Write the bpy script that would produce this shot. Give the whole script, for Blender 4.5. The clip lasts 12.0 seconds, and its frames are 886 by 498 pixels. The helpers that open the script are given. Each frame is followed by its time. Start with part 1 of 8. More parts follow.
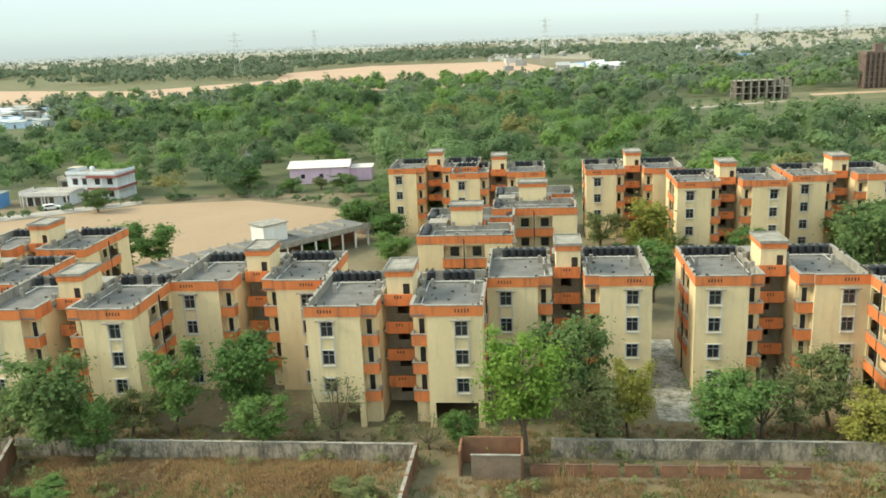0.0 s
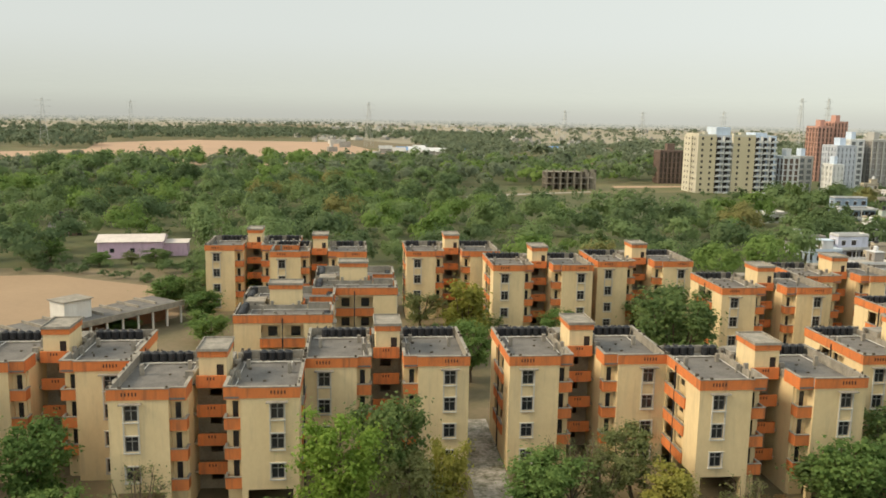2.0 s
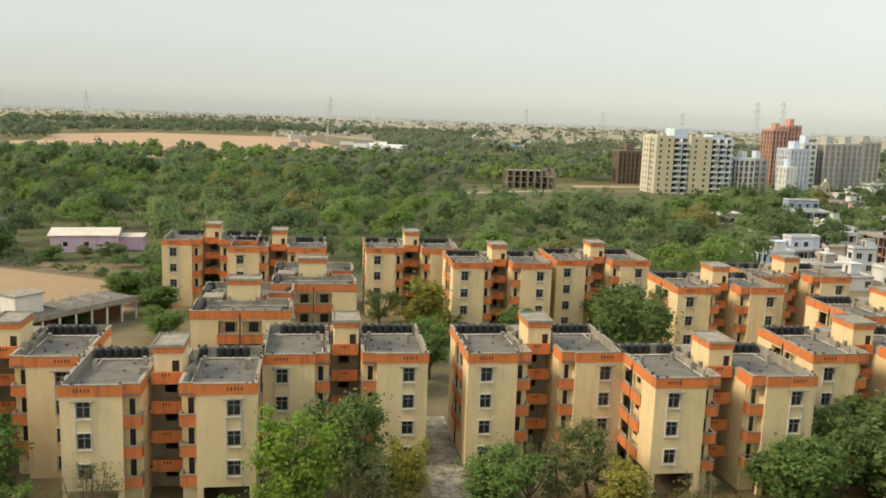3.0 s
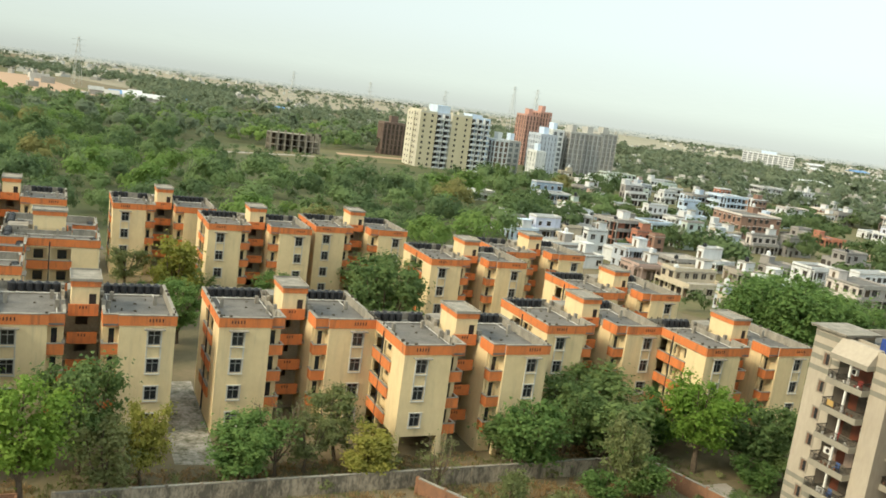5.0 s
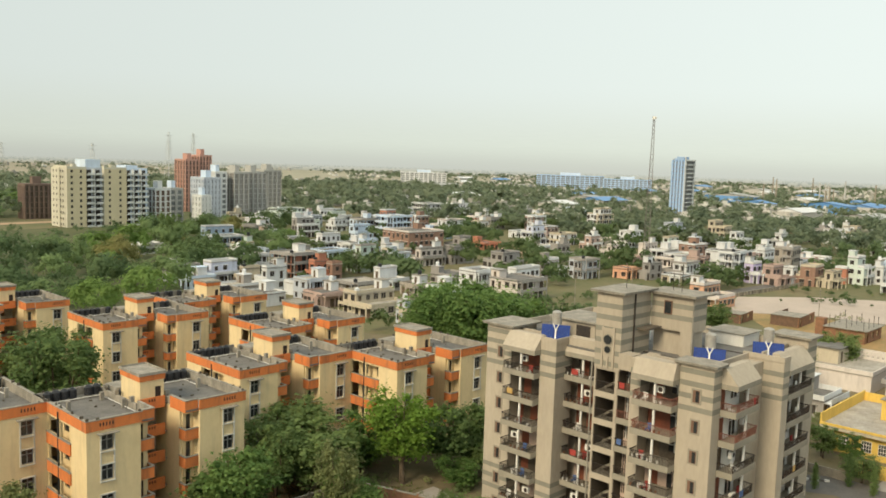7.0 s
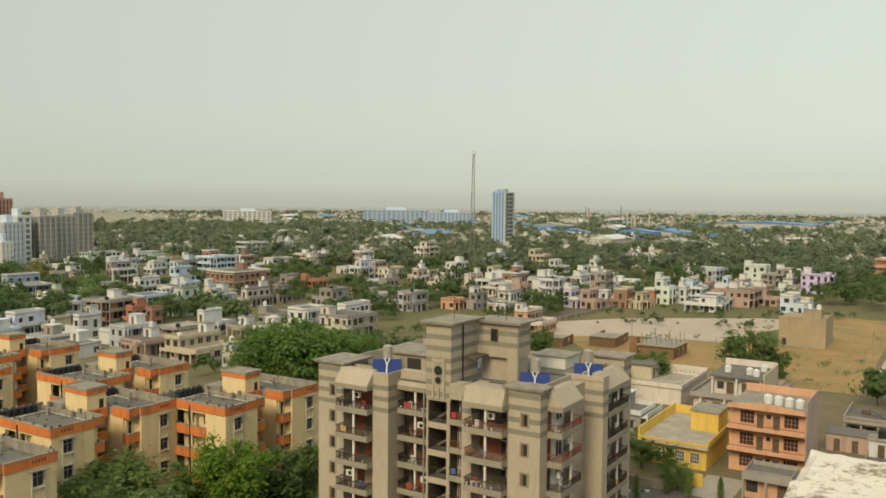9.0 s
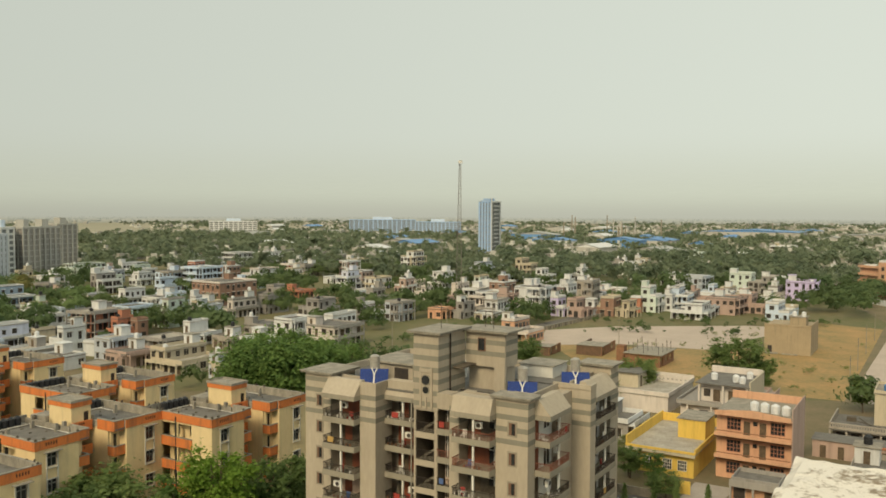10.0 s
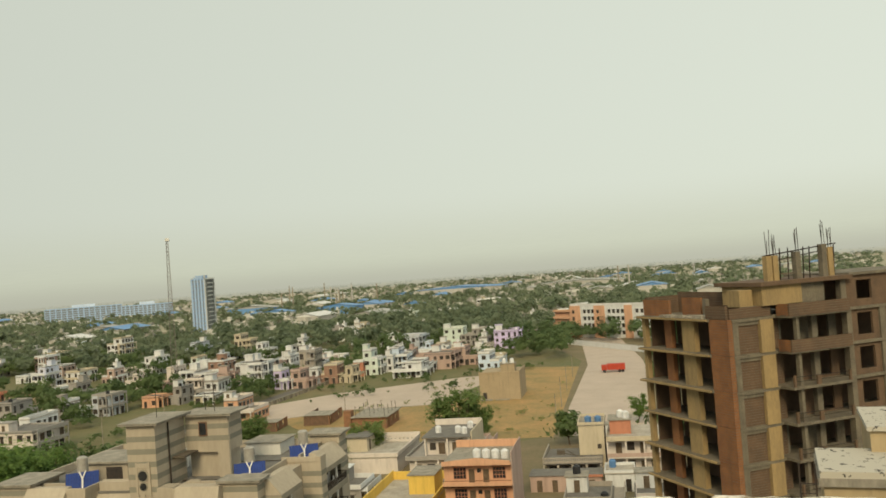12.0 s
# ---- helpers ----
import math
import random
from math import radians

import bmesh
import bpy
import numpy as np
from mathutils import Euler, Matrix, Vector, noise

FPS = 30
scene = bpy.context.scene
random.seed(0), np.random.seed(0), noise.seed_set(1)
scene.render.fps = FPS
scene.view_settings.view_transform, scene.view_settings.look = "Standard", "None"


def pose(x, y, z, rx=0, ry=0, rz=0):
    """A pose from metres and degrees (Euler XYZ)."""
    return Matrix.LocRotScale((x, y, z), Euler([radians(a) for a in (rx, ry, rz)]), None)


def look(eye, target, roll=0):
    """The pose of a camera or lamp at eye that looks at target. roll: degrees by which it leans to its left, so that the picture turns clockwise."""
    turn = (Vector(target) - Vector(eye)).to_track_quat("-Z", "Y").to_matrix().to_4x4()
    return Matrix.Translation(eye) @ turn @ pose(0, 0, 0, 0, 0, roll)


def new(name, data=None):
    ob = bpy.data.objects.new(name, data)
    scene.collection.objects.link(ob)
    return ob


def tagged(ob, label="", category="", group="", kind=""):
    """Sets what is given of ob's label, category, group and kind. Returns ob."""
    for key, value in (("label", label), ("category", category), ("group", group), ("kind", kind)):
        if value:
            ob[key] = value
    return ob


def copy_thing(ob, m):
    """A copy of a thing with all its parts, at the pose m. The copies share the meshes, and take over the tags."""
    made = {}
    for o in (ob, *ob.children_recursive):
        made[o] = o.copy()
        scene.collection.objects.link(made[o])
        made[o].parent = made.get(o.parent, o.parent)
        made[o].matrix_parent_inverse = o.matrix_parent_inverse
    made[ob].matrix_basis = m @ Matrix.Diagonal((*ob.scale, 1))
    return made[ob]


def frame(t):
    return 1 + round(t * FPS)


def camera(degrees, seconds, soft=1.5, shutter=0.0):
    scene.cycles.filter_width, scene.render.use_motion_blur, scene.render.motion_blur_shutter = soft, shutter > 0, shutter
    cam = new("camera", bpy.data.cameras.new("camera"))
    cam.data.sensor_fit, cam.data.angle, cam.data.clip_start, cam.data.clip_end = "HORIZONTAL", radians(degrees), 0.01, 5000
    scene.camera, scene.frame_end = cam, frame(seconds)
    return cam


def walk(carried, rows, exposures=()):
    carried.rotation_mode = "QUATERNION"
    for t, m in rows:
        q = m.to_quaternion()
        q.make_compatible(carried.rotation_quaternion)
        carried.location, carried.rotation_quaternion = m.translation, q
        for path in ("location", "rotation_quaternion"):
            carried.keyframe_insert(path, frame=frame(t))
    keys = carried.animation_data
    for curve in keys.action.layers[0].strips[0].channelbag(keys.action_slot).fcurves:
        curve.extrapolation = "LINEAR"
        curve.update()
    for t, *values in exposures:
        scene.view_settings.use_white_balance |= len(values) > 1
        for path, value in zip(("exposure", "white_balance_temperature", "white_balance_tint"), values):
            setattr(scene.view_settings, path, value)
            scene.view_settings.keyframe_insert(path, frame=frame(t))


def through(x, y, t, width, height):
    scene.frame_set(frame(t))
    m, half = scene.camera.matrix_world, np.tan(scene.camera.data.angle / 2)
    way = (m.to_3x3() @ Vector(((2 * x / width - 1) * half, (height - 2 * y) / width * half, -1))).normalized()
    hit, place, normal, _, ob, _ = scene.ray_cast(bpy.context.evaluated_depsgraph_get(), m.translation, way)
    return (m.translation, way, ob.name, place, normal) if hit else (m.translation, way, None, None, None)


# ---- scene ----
EYE, REACH = 39.0, 0.6      # height of the eye over the estate's ground; arm's length
cam = camera(55.05, 12.0, soft=1.7)
ROWS = [  # seconds, yaw, pitch, roll
    (0.0, 6.22, -14.40, -2.44),
    (0.5, 2.90, -12.32, -1.60),
    (1.0, 0.64, -11.22, -1.01),
    (1.5, -3.88, -9.74, 0.43),
    (2.0, -6.08, -9.18, 1.00),
    (2.5, -7.52, -9.10, 1.44),
    (2.7, -7.96, -9.12, 1.69),
    (4.3, -17.69, -10.71, 5.25),
    (4.5, -20.01, -10.63, 6.25),
    (5.0, -25.21, -10.16, 7.79),
    (5.5, -30.84, -9.83, 6.87),
    (6.0, -36.82, -8.99, 4.51),
    (6.5, -42.55, -7.45, 2.95),
    (7.0, -46.46, -5.98, 1.84),
    (7.5, -49.83, -4.88, 1.29),
    (7.7, -51.57, -4.57, 1.17),
    (9.3, -58.41, -3.16, 0.51),
    (9.5, -58.58, -3.05, 0.56),
    (10.0, -58.85, -2.72, 0.24),
    (10.5, -59.13, -2.40, -0.08),
    (11.0, -60.00, -1.98, -0.49),
    (11.5, -65.40, -0.95, -3.05),
    (12.0, -77.87, 1.31, -4.20),
]


def held(yaw, pitch, roll):
    """The phone at arm's length from somebody who turns on the spot."""
    a = radians(yaw)
    return pose(-REACH * math.sin(a), REACH * math.cos(a), EYE, 90 + pitch, 0, yaw) @ pose(0, 0, 0, 0, 0, roll)


EXPOSURES = [(0.0, 0.78, 5750, -1), (0.6, 0.58, 6000, 3), (1.5, 0.24, 6400, 10), (2.7, 0.26, 6550, 10), (4.5, 0.46, 6250, 3), (5.5, 0.48, 6100, 3), (6.5, 0.28, 6300, 5), (7.5, 0.06, 6500, 7), (9.5, -0.23, 6900, 4), (11.0, -0.20, 6950, 4), (12.0, -0.24, 7000, 3)]
walk(cam, [(t, held(yaw, pitch, roll)) for t, yaw, pitch, roll in ROWS], EXPOSURES)

# ---- world and sun: hazy afternoon, sun from the west-south-west ----
SUN_AZ, SUN_EL = 264.0, 37.0     # compass degrees from +y, clockwise
sun_dir = Vector((math.sin(radians(SUN_AZ)) * math.cos(radians(SUN_EL)), math.cos(radians(SUN_AZ)) * math.cos(radians(SUN_EL)), math.sin(radians(SUN_EL))))
world = bpy.data.worlds.new("world")
scene.world = world
world.use_nodes = True
wn, wl = world.node_tree.nodes, world.node_tree.links
sky = wn.new("ShaderNodeTexSky")
sky.sky_type, sky.sun_disc = "NISHITA", False
sky.sun_elevation, sky.sun_rotation = radians(SUN_EL), radians(SUN_AZ)
sky.air_density, sky.dust_density, sky.ozone_density = 1.0, 4.0, 1.0
veil = wn.new("ShaderNodeMix")           # thin white overcast under the blue
veil.data_type = "RGBA"
veil.inputs["Factor"].default_value = 0.9
where, lean, level, tone = wn.new("ShaderNodeTexCoord"), wn.new("ShaderNodeVectorMath"), wn.new("ShaderNodeMapRange"), wn.new("ShaderNodeVectorMath")
lean.operation, tone.operation = "DOT_PRODUCT", "SCALE"
lean.inputs[1].default_value = (math.sin(radians(145)), math.cos(radians(145)), 0)
wl.new(where.outputs["Generated"], lean.inputs[0])
level.inputs["From Min"].default_value, level.inputs["From Max"].default_value = -1, 1
level.inputs["To Min"].default_value, level.inputs["To Max"].default_value = 0.79, 1.2
wl.new(lean.outputs["Value"], level.inputs["Value"])
tone.inputs[0].default_value = (7.4, 7.8, 7.35)
wl.new(level.outputs["Result"], tone.inputs["Scale"])
wl.new(tone.outputs["Vector"], veil.inputs["B"])
wl.new(sky.outputs["Color"], veil.inputs["A"])
wl.new(veil.outputs["Result"], wn["Background"].inputs["Color"])
wn["Background"].inputs["Strength"].default_value = 0.106
lamp = bpy.data.lights.new("sun", "SUN")
lamp.energy, lamp.angle, lamp.color = 3.1, radians(22), (1.0, 0.82, 0.57)
new("sun", lamp).matrix_world = look(sun_dir * 100, (0, 0, 0))


# ---- materials ----
def material(name, base, other=None, rough=0.9, scale=1.0, fine=12.0, bump=0.0, metal=0.0, streak=1.0, amount=0.55, island=0.0, spec=0.3, through=0.0, grime=None, grimy=0.75):
    """Two colours mixed by a broad and a fine noise in world space; streak squeezes the noise along z."""
    m = bpy.data.materials.new(name)
    m.use_nodes = True
    n, l = m.node_tree.nodes, m.node_tree.links
    p = n["Principled BSDF"]
    p.inputs["Roughness"].default_value, p.inputs["Metallic"].default_value = rough, metal
    p.inputs["Specular IOR Level"].default_value = spec
    other = other or tuple(c * 0.7 for c in base)
    geo, mapping = n.new("ShaderNodeNewGeometry"), n.new("ShaderNodeMapping")
    mapping.inputs["Scale"].default_value = (1, 1, streak)
    l.new(geo.outputs["Position"], mapping.inputs["Vector"])
    total = None
    for s, weight in ((scale, 0.6), (fine, 0.4)):
        tex = n.new("ShaderNodeTexNoise")
        tex.inputs["Scale"].default_value, tex.inputs["Detail"].default_value, tex.inputs["Roughness"].default_value = s, 5, 0.6
        l.new(mapping.outputs["Vector"], tex.inputs["Vector"])
        times = n.new("ShaderNodeMath")
        times.operation = "MULTIPLY"
        times.inputs[1].default_value = weight
        l.new(tex.outputs["Fac"], times.inputs[0])
        if total:
            add = n.new("ShaderNodeMath")
            l.new(total.outputs[0], add.inputs[0])
            l.new(times.outputs[0], add.inputs[1])
            total = add
        else:
            total = times
    if island:
        for socket, node in (("Random Per Island", geo), ("Random", n.new("ShaderNodeObjectInfo"))):
            off = n.new("ShaderNodeMath")
            off.operation = "MULTIPLY_ADD"
            off.inputs[1].default_value, off.inputs[2].default_value = island, -island / 2
            l.new(node.outputs[socket], off.inputs[0])
            add = n.new("ShaderNodeMath")
            l.new(total.outputs[0], add.inputs[0])
            l.new(off.outputs[0], add.inputs[1])
            total = add
    ramp = n.new("ShaderNodeMapRange")
    ramp.inputs["From Min"].default_value, ramp.inputs["From Max"].default_value = 0.5 - amount / 4, 0.5 + amount / 4
    l.new(total.outputs[0], ramp.inputs["Value"])
    mix = n.new("ShaderNodeMix")
    mix.data_type = "RGBA"
    mix.inputs["A"].default_value, mix.inputs["B"].default_value = (*base, 1), (*other, 1)
    l.new(ramp.outputs["Result"], mix.inputs["Factor"])
    l.new(mix.outputs["Result"], p.inputs["Base Color"])
    if grime:        # dark rain streaks
        runs, squeeze, edge, dirt = n.new("ShaderNodeTexNoise"), n.new("ShaderNodeMapping"), n.new("ShaderNodeMapRange"), n.new("ShaderNodeMix")
        squeeze.inputs["Scale"].default_value = (1.3, 1.3, 0.13)
        l.new(geo.outputs["Position"], squeeze.inputs["Vector"])
        l.new(squeeze.outputs["Vector"], runs.inputs["Vector"])
        runs.inputs["Scale"].default_value, runs.inputs["Detail"].default_value, runs.inputs["Roughness"].default_value = 1.0, 6, 0.65
        edge.inputs["From Min"].default_value, edge.inputs["From Max"].default_value, edge.inputs["To Max"].default_value = 0.52, 0.76, grimy
        l.new(runs.outputs["Fac"], edge.inputs["Value"])
        dirt.data_type = "RGBA"
        dirt.inputs["B"].default_value = (*grime, 1)
        l.new(mix.outputs["Result"], dirt.inputs["A"])
        l.new(edge.outputs["Result"], dirt.inputs["Factor"])
        l.new(dirt.outputs["Result"], p.inputs["Base Color"])
    if bump:
        b = n.new("ShaderNodeBump")
        b.inputs["Strength"].default_value, b.inputs["Distance"].default_value = bump, 0.05
        l.new(total.outputs[0], b.inputs["Height"])
        l.new(b.outputs["Normal"], p.inputs["Normal"])
    if through:
        t = n.new("ShaderNodeBsdfTranslucent")
        l.new(mix.outputs["Result"], t.inputs["Color"])
        blend = n.new("ShaderNodeMixShader")
        blend.inputs[0].default_value = through
        l.new(p.outputs[0], blend.inputs[1])
        l.new(t.outputs[0], blend.inputs[2])
        l.new(blend.outputs[0], n["Material Output"].inputs["Surface"])
    return m


CREAM = material("cream_paint", (0.77, 0.62, 0.365), (0.63, 0.495, 0.285), scale=0.35, fine=2.2, streak=0.6, bump=0.1, amount=0.9, grime=(0.40, 0.33, 0.22), grimy=0.5)
ORANGE = material("orange_paint", (0.70, 0.215, 0.06), (0.48, 0.165, 0.06), scale=0.7, fine=4.0, streak=0.3, bump=0.1, amount=0.8, grime=(0.16, 0.085, 0.055), grimy=0.85)
ROOF = material("roof_concrete", (0.215, 0.205, 0.19), (0.095, 0.09, 0.083), scale=0.6, fine=5.0, bump=0.2, amount=0.8)
COPING = material("weathered_plaster", (0.42, 0.385, 0.32), (0.13, 0.12, 0.105), scale=0.8, fine=6.0, streak=0.4, bump=0.2, amount=0.9)
WHITE = material("white_paint", (0.78, 0.77, 0.73), (0.58, 0.56, 0.52), scale=0.6, fine=5.0, streak=0.3, amount=0.8)
GLASS = material("dark_glass", (0.02, 0.022, 0.025), (0.04, 0.042, 0.045), rough=0.15, spec=0.5)
TRIM = material("greyed_window_paint", (0.60, 0.585, 0.54), (0.42, 0.40, 0.36), scale=0.8, fine=5.0, streak=0.3, amount=0.8)
MULLION = material("dull_window_frame", (0.30, 0.295, 0.28), (0.20, 0.195, 0.18), scale=0.8, fine=5.0)
# plaster of stair cores and inner floors, toned down in colour for their shade
SHADE = material("interior_shade_plaster", (0.44, 0.37, 0.265), (0.29, 0.245, 0.18), scale=0.5, fine=4.0)
BLACK = material("black_plastic", (0.02, 0.021, 0.024), (0.035, 0.036, 0.04), rough=0.45)
IRON = material("dark_iron", (0.03, 0.03, 0.03), (0.07, 0.05, 0.04), rough=0.6, metal=0.4)
SOIL = material("dry_ground", (0.225, 0.17, 0.11), (0.12, 0.115, 0.06), scale=0.12, fine=1.1, bump=0.4, amount=0.8)
# tan far ground, its colour also lightened to carry haze
PLAIN = material("haze_paled_plain", (0.37, 0.325, 0.245), (0.25, 0.25, 0.18), scale=0.006, fine=0.08, amount=0.9)
SAND = material("sandy_field", (0.36, 0.255, 0.16), (0.28, 0.20, 0.125), scale=0.05, fine=0.8, bump=0.1, amount=0.9)
BROKEN = material("broken_concrete", (0.44, 0.40, 0.35), (0.10, 0.10, 0.055), scale=0.5, fine=2.4, bump=0.4, amount=0.4)
STUBBLE = material("stubble_field", (0.35, 0.295, 0.22), (0.23, 0.225, 0.16), scale=0.008, fine=0.06, amount=0.9)
PAVING = material("pale_paving", (0.42, 0.38, 0.34), (0.30, 0.27, 0.24), scale=0.3, fine=3.0, amount=0.8)
ASPHALT = material("dusty_asphalt", (0.16, 0.145, 0.13), (0.10, 0.095, 0.09), scale=0.2, fine=3.0)
BRICK = material("red_brick", (0.29, 0.15, 0.085), (0.17, 0.095, 0.06), scale=1.0, fine=9.0, bump=0.3)
CONCRETE = material("raw_concrete", (0.34, 0.30, 0.24), (0.20, 0.175, 0.14), scale=0.6, fine=6.0, bump=0.2)
BARK = material("bark", (0.16, 0.12, 0.08), (0.08, 0.06, 0.045), scale=2.0, fine=14.0, bump=0.4)


def leafy(name, base, other):
    return material(name, base, other, rough=0.75, scale=0.35, fine=2.5, island=0.5, amount=1.0, spec=0.15, through=0.5)


def canopy(name, base, other, scale):
    return material(name, base, other, rough=0.75, scale=scale, fine=0.4, island=0.16, amount=0.7, spec=0.12, through=0.5)


LEAF = {
    "mid": leafy("green_leaves", (0.11, 0.19, 0.055), (0.20, 0.30, 0.09)),
    "dark": leafy("dark_leaves", (0.125, 0.19, 0.068), (0.215, 0.285, 0.10)),
    "bright": leafy("bright_leaves", (0.165, 0.275, 0.045), (0.27, 0.385, 0.075)),
    "olive": leafy("olive_leaves", (0.165, 0.20, 0.08), (0.27, 0.29, 0.125)),
    "yellow": leafy("yellow_leaves", (0.27, 0.28, 0.06), (0.39, 0.37, 0.095)),
    "wood": canopy("woodland_leaves", (0.138, 0.205, 0.088), (0.225, 0.305, 0.13), 0.06),
    "dusk": canopy("dark_woodland_leaves", (0.10, 0.155, 0.074), (0.168, 0.228, 0.105), 0.06),
    "town": canopy("town_tree_leaves", (0.10, 0.15, 0.065), (0.18, 0.235, 0.10), 0.08),
    # far leaves, with the haze of distance put into their colour
    "far": canopy("haze_greyed_leaves", (0.15, 0.195, 0.125), (0.245, 0.285, 0.185), 0.03),
    "pale": canopy("pale_green_leaves", (0.155, 0.25, 0.07), (0.24, 0.335, 0.10), 0.07),
    "sere": canopy("sere_leaves", (0.22, 0.225, 0.085), (0.30, 0.28, 0.115), 0.07),
    # paled further in colour for the thicker haze near the horizon
    "haze": canopy("haze_paled_leaves", (0.17, 0.20, 0.14), (0.235, 0.255, 0.18), 0.02),
    "straw": leafy("straw_blades", (0.34, 0.23, 0.115), (0.47, 0.33, 0.17)),
    "brown": leafy("brown_blades", (0.19, 0.125, 0.07), (0.30, 0.20, 0.11)),
}
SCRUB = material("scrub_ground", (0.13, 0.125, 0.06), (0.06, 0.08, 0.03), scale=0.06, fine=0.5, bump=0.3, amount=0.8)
# distant window glass greyed in colour, as haze would soften it
FAR_GLASS = material("haze_paled_far_glass", (0.15, 0.16, 0.165), (0.22, 0.23, 0.23), rough=0.4, scale=0.2, fine=1.0)
OLD_BRICK = material("dull_brick", (0.17, 0.105, 0.07), (0.105, 0.07, 0.05), scale=1.0, fine=9.0, bump=0.3)
MOUND = material("dry_grass_earth", (0.225, 0.145, 0.08), (0.11, 0.10, 0.045), scale=0.35, fine=2.2, bump=0.8, amount=0.9)
# interior plaster with shade put into its colour; also dark rubble, boards, doors
GLOOM = material("shade_dark_plaster", (0.13, 0.11, 0.085), (0.08, 0.065, 0.05), scale=0.5, fine=4.0)
EARTH = material("orange_earth", (0.46, 0.265, 0.12), (0.15, 0.155, 0.065), scale=0.09, fine=0.9, bump=0.2, amount=0.85)


# ---- mesh helpers ----
class Shape:
    """Collects boxes, tubes and faces for one mesh; m moves what is added."""

    def __init__(self):
        self.v, self.f, self.m = [], [], Matrix()

    def face(self, *points):
        i = len(self.v)
        self.v += [tuple(self.m @ Vector(p)) for p in points]
        self.f.append(tuple(range(i, i + len(points))))

    def box(self, x0, x1, y0, y1, z0, z1):
        i = len(self.v)
        self.v += [tuple(self.m @ Vector((x, y, z))) for z in (z0, z1) for x, y in ((x0, y0), (x1, y0), (x1, y1), (x0, y1))]
        turn = self.m.to_3x3().determinant() < 0
        for q in ((3, 2, 1, 0), (4, 5, 6, 7), (0, 1, 5, 4), (1, 2, 6, 5), (2, 3, 7, 6), (3, 0, 4, 7)):
            self.f.append(tuple(i + k for k in (reversed(q) if turn else q)))
        return self

    def tube(self, x, y, z0, z1, r, r1=None, n=10):
        i, r1 = len(self.v), r if r1 is None else r1
        for z, q in ((z0, r), (z1, r1)):
            self.v += [tuple(self.m @ Vector((x + q * math.cos(6.2832 * k / n), y + q * math.sin(6.2832 * k / n), z))) for k in range(n)]
        self.f += [(i + k, i + (k + 1) % n, i + n + (k + 1) % n, i + n + k) for k in range(n)]
        self.f += [tuple(reversed(range(i, i + n))), tuple(range(i + n, i + 2 * n))]
        return self

    def rod(self, a, b, r, n=5, r1=None):
        a, b = Vector(a), Vector(b)
        keep = self.m
        self.m = keep @ Matrix.Translation(a) @ (b - a).to_track_quat("Z", "Y").to_matrix().to_4x4()
        self.tube(0, 0, 0, (b - a).length, r, r1, n)
        self.m = keep
        return self

    def wall(self, x0, x1, y0, y1, z0, z1, holes=()):
        """A wall along x with holes (x0, x1, z0, z1) right through it, in one piece."""
        xs = sorted({x0, x1, *(min(max(h[k], x0), x1) for h in holes for k in (0, 1))})
        zs = sorted({z0, z1, *(min(max(h[k], z0), z1) for h in holes for k in (2, 3))})
        solid = {(i, k) for i in range(len(xs) - 1) for k in range(len(zs) - 1)
                 if not any(h[0] < (xs[i] + xs[i + 1]) / 2 < h[1] and h[2] < (zs[k] + zs[k + 1]) / 2 < h[3] for h in holes)}
        ids = {}

        def at(i, j, k):
            if (i, j, k) not in ids:
                ids[i, j, k] = len(self.v)
                self.v.append(tuple(self.m @ Vector((xs[i], (y0, y1)[j], zs[k]))))
            return ids[i, j, k]

        turn = self.m.to_3x3().determinant() < 0
        for i, k in solid:
            quads = [[(i, 0, k), (i + 1, 0, k), (i + 1, 0, k + 1), (i, 0, k + 1)], [(i, 1, k), (i, 1, k + 1), (i + 1, 1, k + 1), (i + 1, 1, k)]]
            if (i - 1, k) not in solid:
                quads.append([(i, 0, k), (i, 0, k + 1), (i, 1, k + 1), (i, 1, k)])
            if (i + 1, k) not in solid:
                quads.append([(i + 1, 0, k), (i + 1, 1, k), (i + 1, 1, k + 1), (i + 1, 0, k + 1)])
            if (i, k - 1) not in solid:
                quads.append([(i, 0, k), (i, 1, k), (i + 1, 1, k), (i + 1, 0, k)])
            if (i, k + 1) not in solid:
                quads.append([(i, 0, k + 1), (i + 1, 0, k + 1), (i + 1, 1, k + 1), (i, 1, k + 1)])
            for q in quads:
                f = tuple(at(*c) for c in q)
                self.f.append(f[::-1] if turn else f)
        return self

    def ring(self, x0, x1, y0, y1, z0, z1, t):
        """Four walls of thickness t round a rectangle, in one piece."""
        i = len(self.v)
        for z in (z0, z1):
            for e in (0, t):
                self.v += [tuple(self.m @ Vector(p)) for p in ((x0 + e, y0 + e, z), (x1 - e, y0 + e, z), (x1 - e, y1 - e, z), (x0 + e, y1 - e, z))]
        for k in range(4):
            n = (k + 1) % 4
            self.f += [(i + k, i + n, i + 8 + n, i + 8 + k), (i + 4 + n, i + 4 + k, i + 12 + k, i + 12 + n), (i + 8 + k, i + 8 + n, i + 12 + n, i + 12 + k), (i + n, i + k, i + 4 + k, i + 4 + n)]
        return self

    def mesh(self, name):
        me = bpy.data.meshes.new(name)
        me.from_pydata(self.v, [], self.f)
        return me


def part(name, shape, mat, parent=None, label=""):
    me = shape if isinstance(shape, bpy.types.Mesh) else shape.mesh(name)
    if not me.materials:
        me.materials.append(mat)
    ob = new(name, me)
    ob.parent = parent
    return tagged(ob, label)


def thing(name, label, category, group="", kind=""):
    return tagged(new(name), label, category, group, kind)


def box(*a):
    return Shape().box(*a)


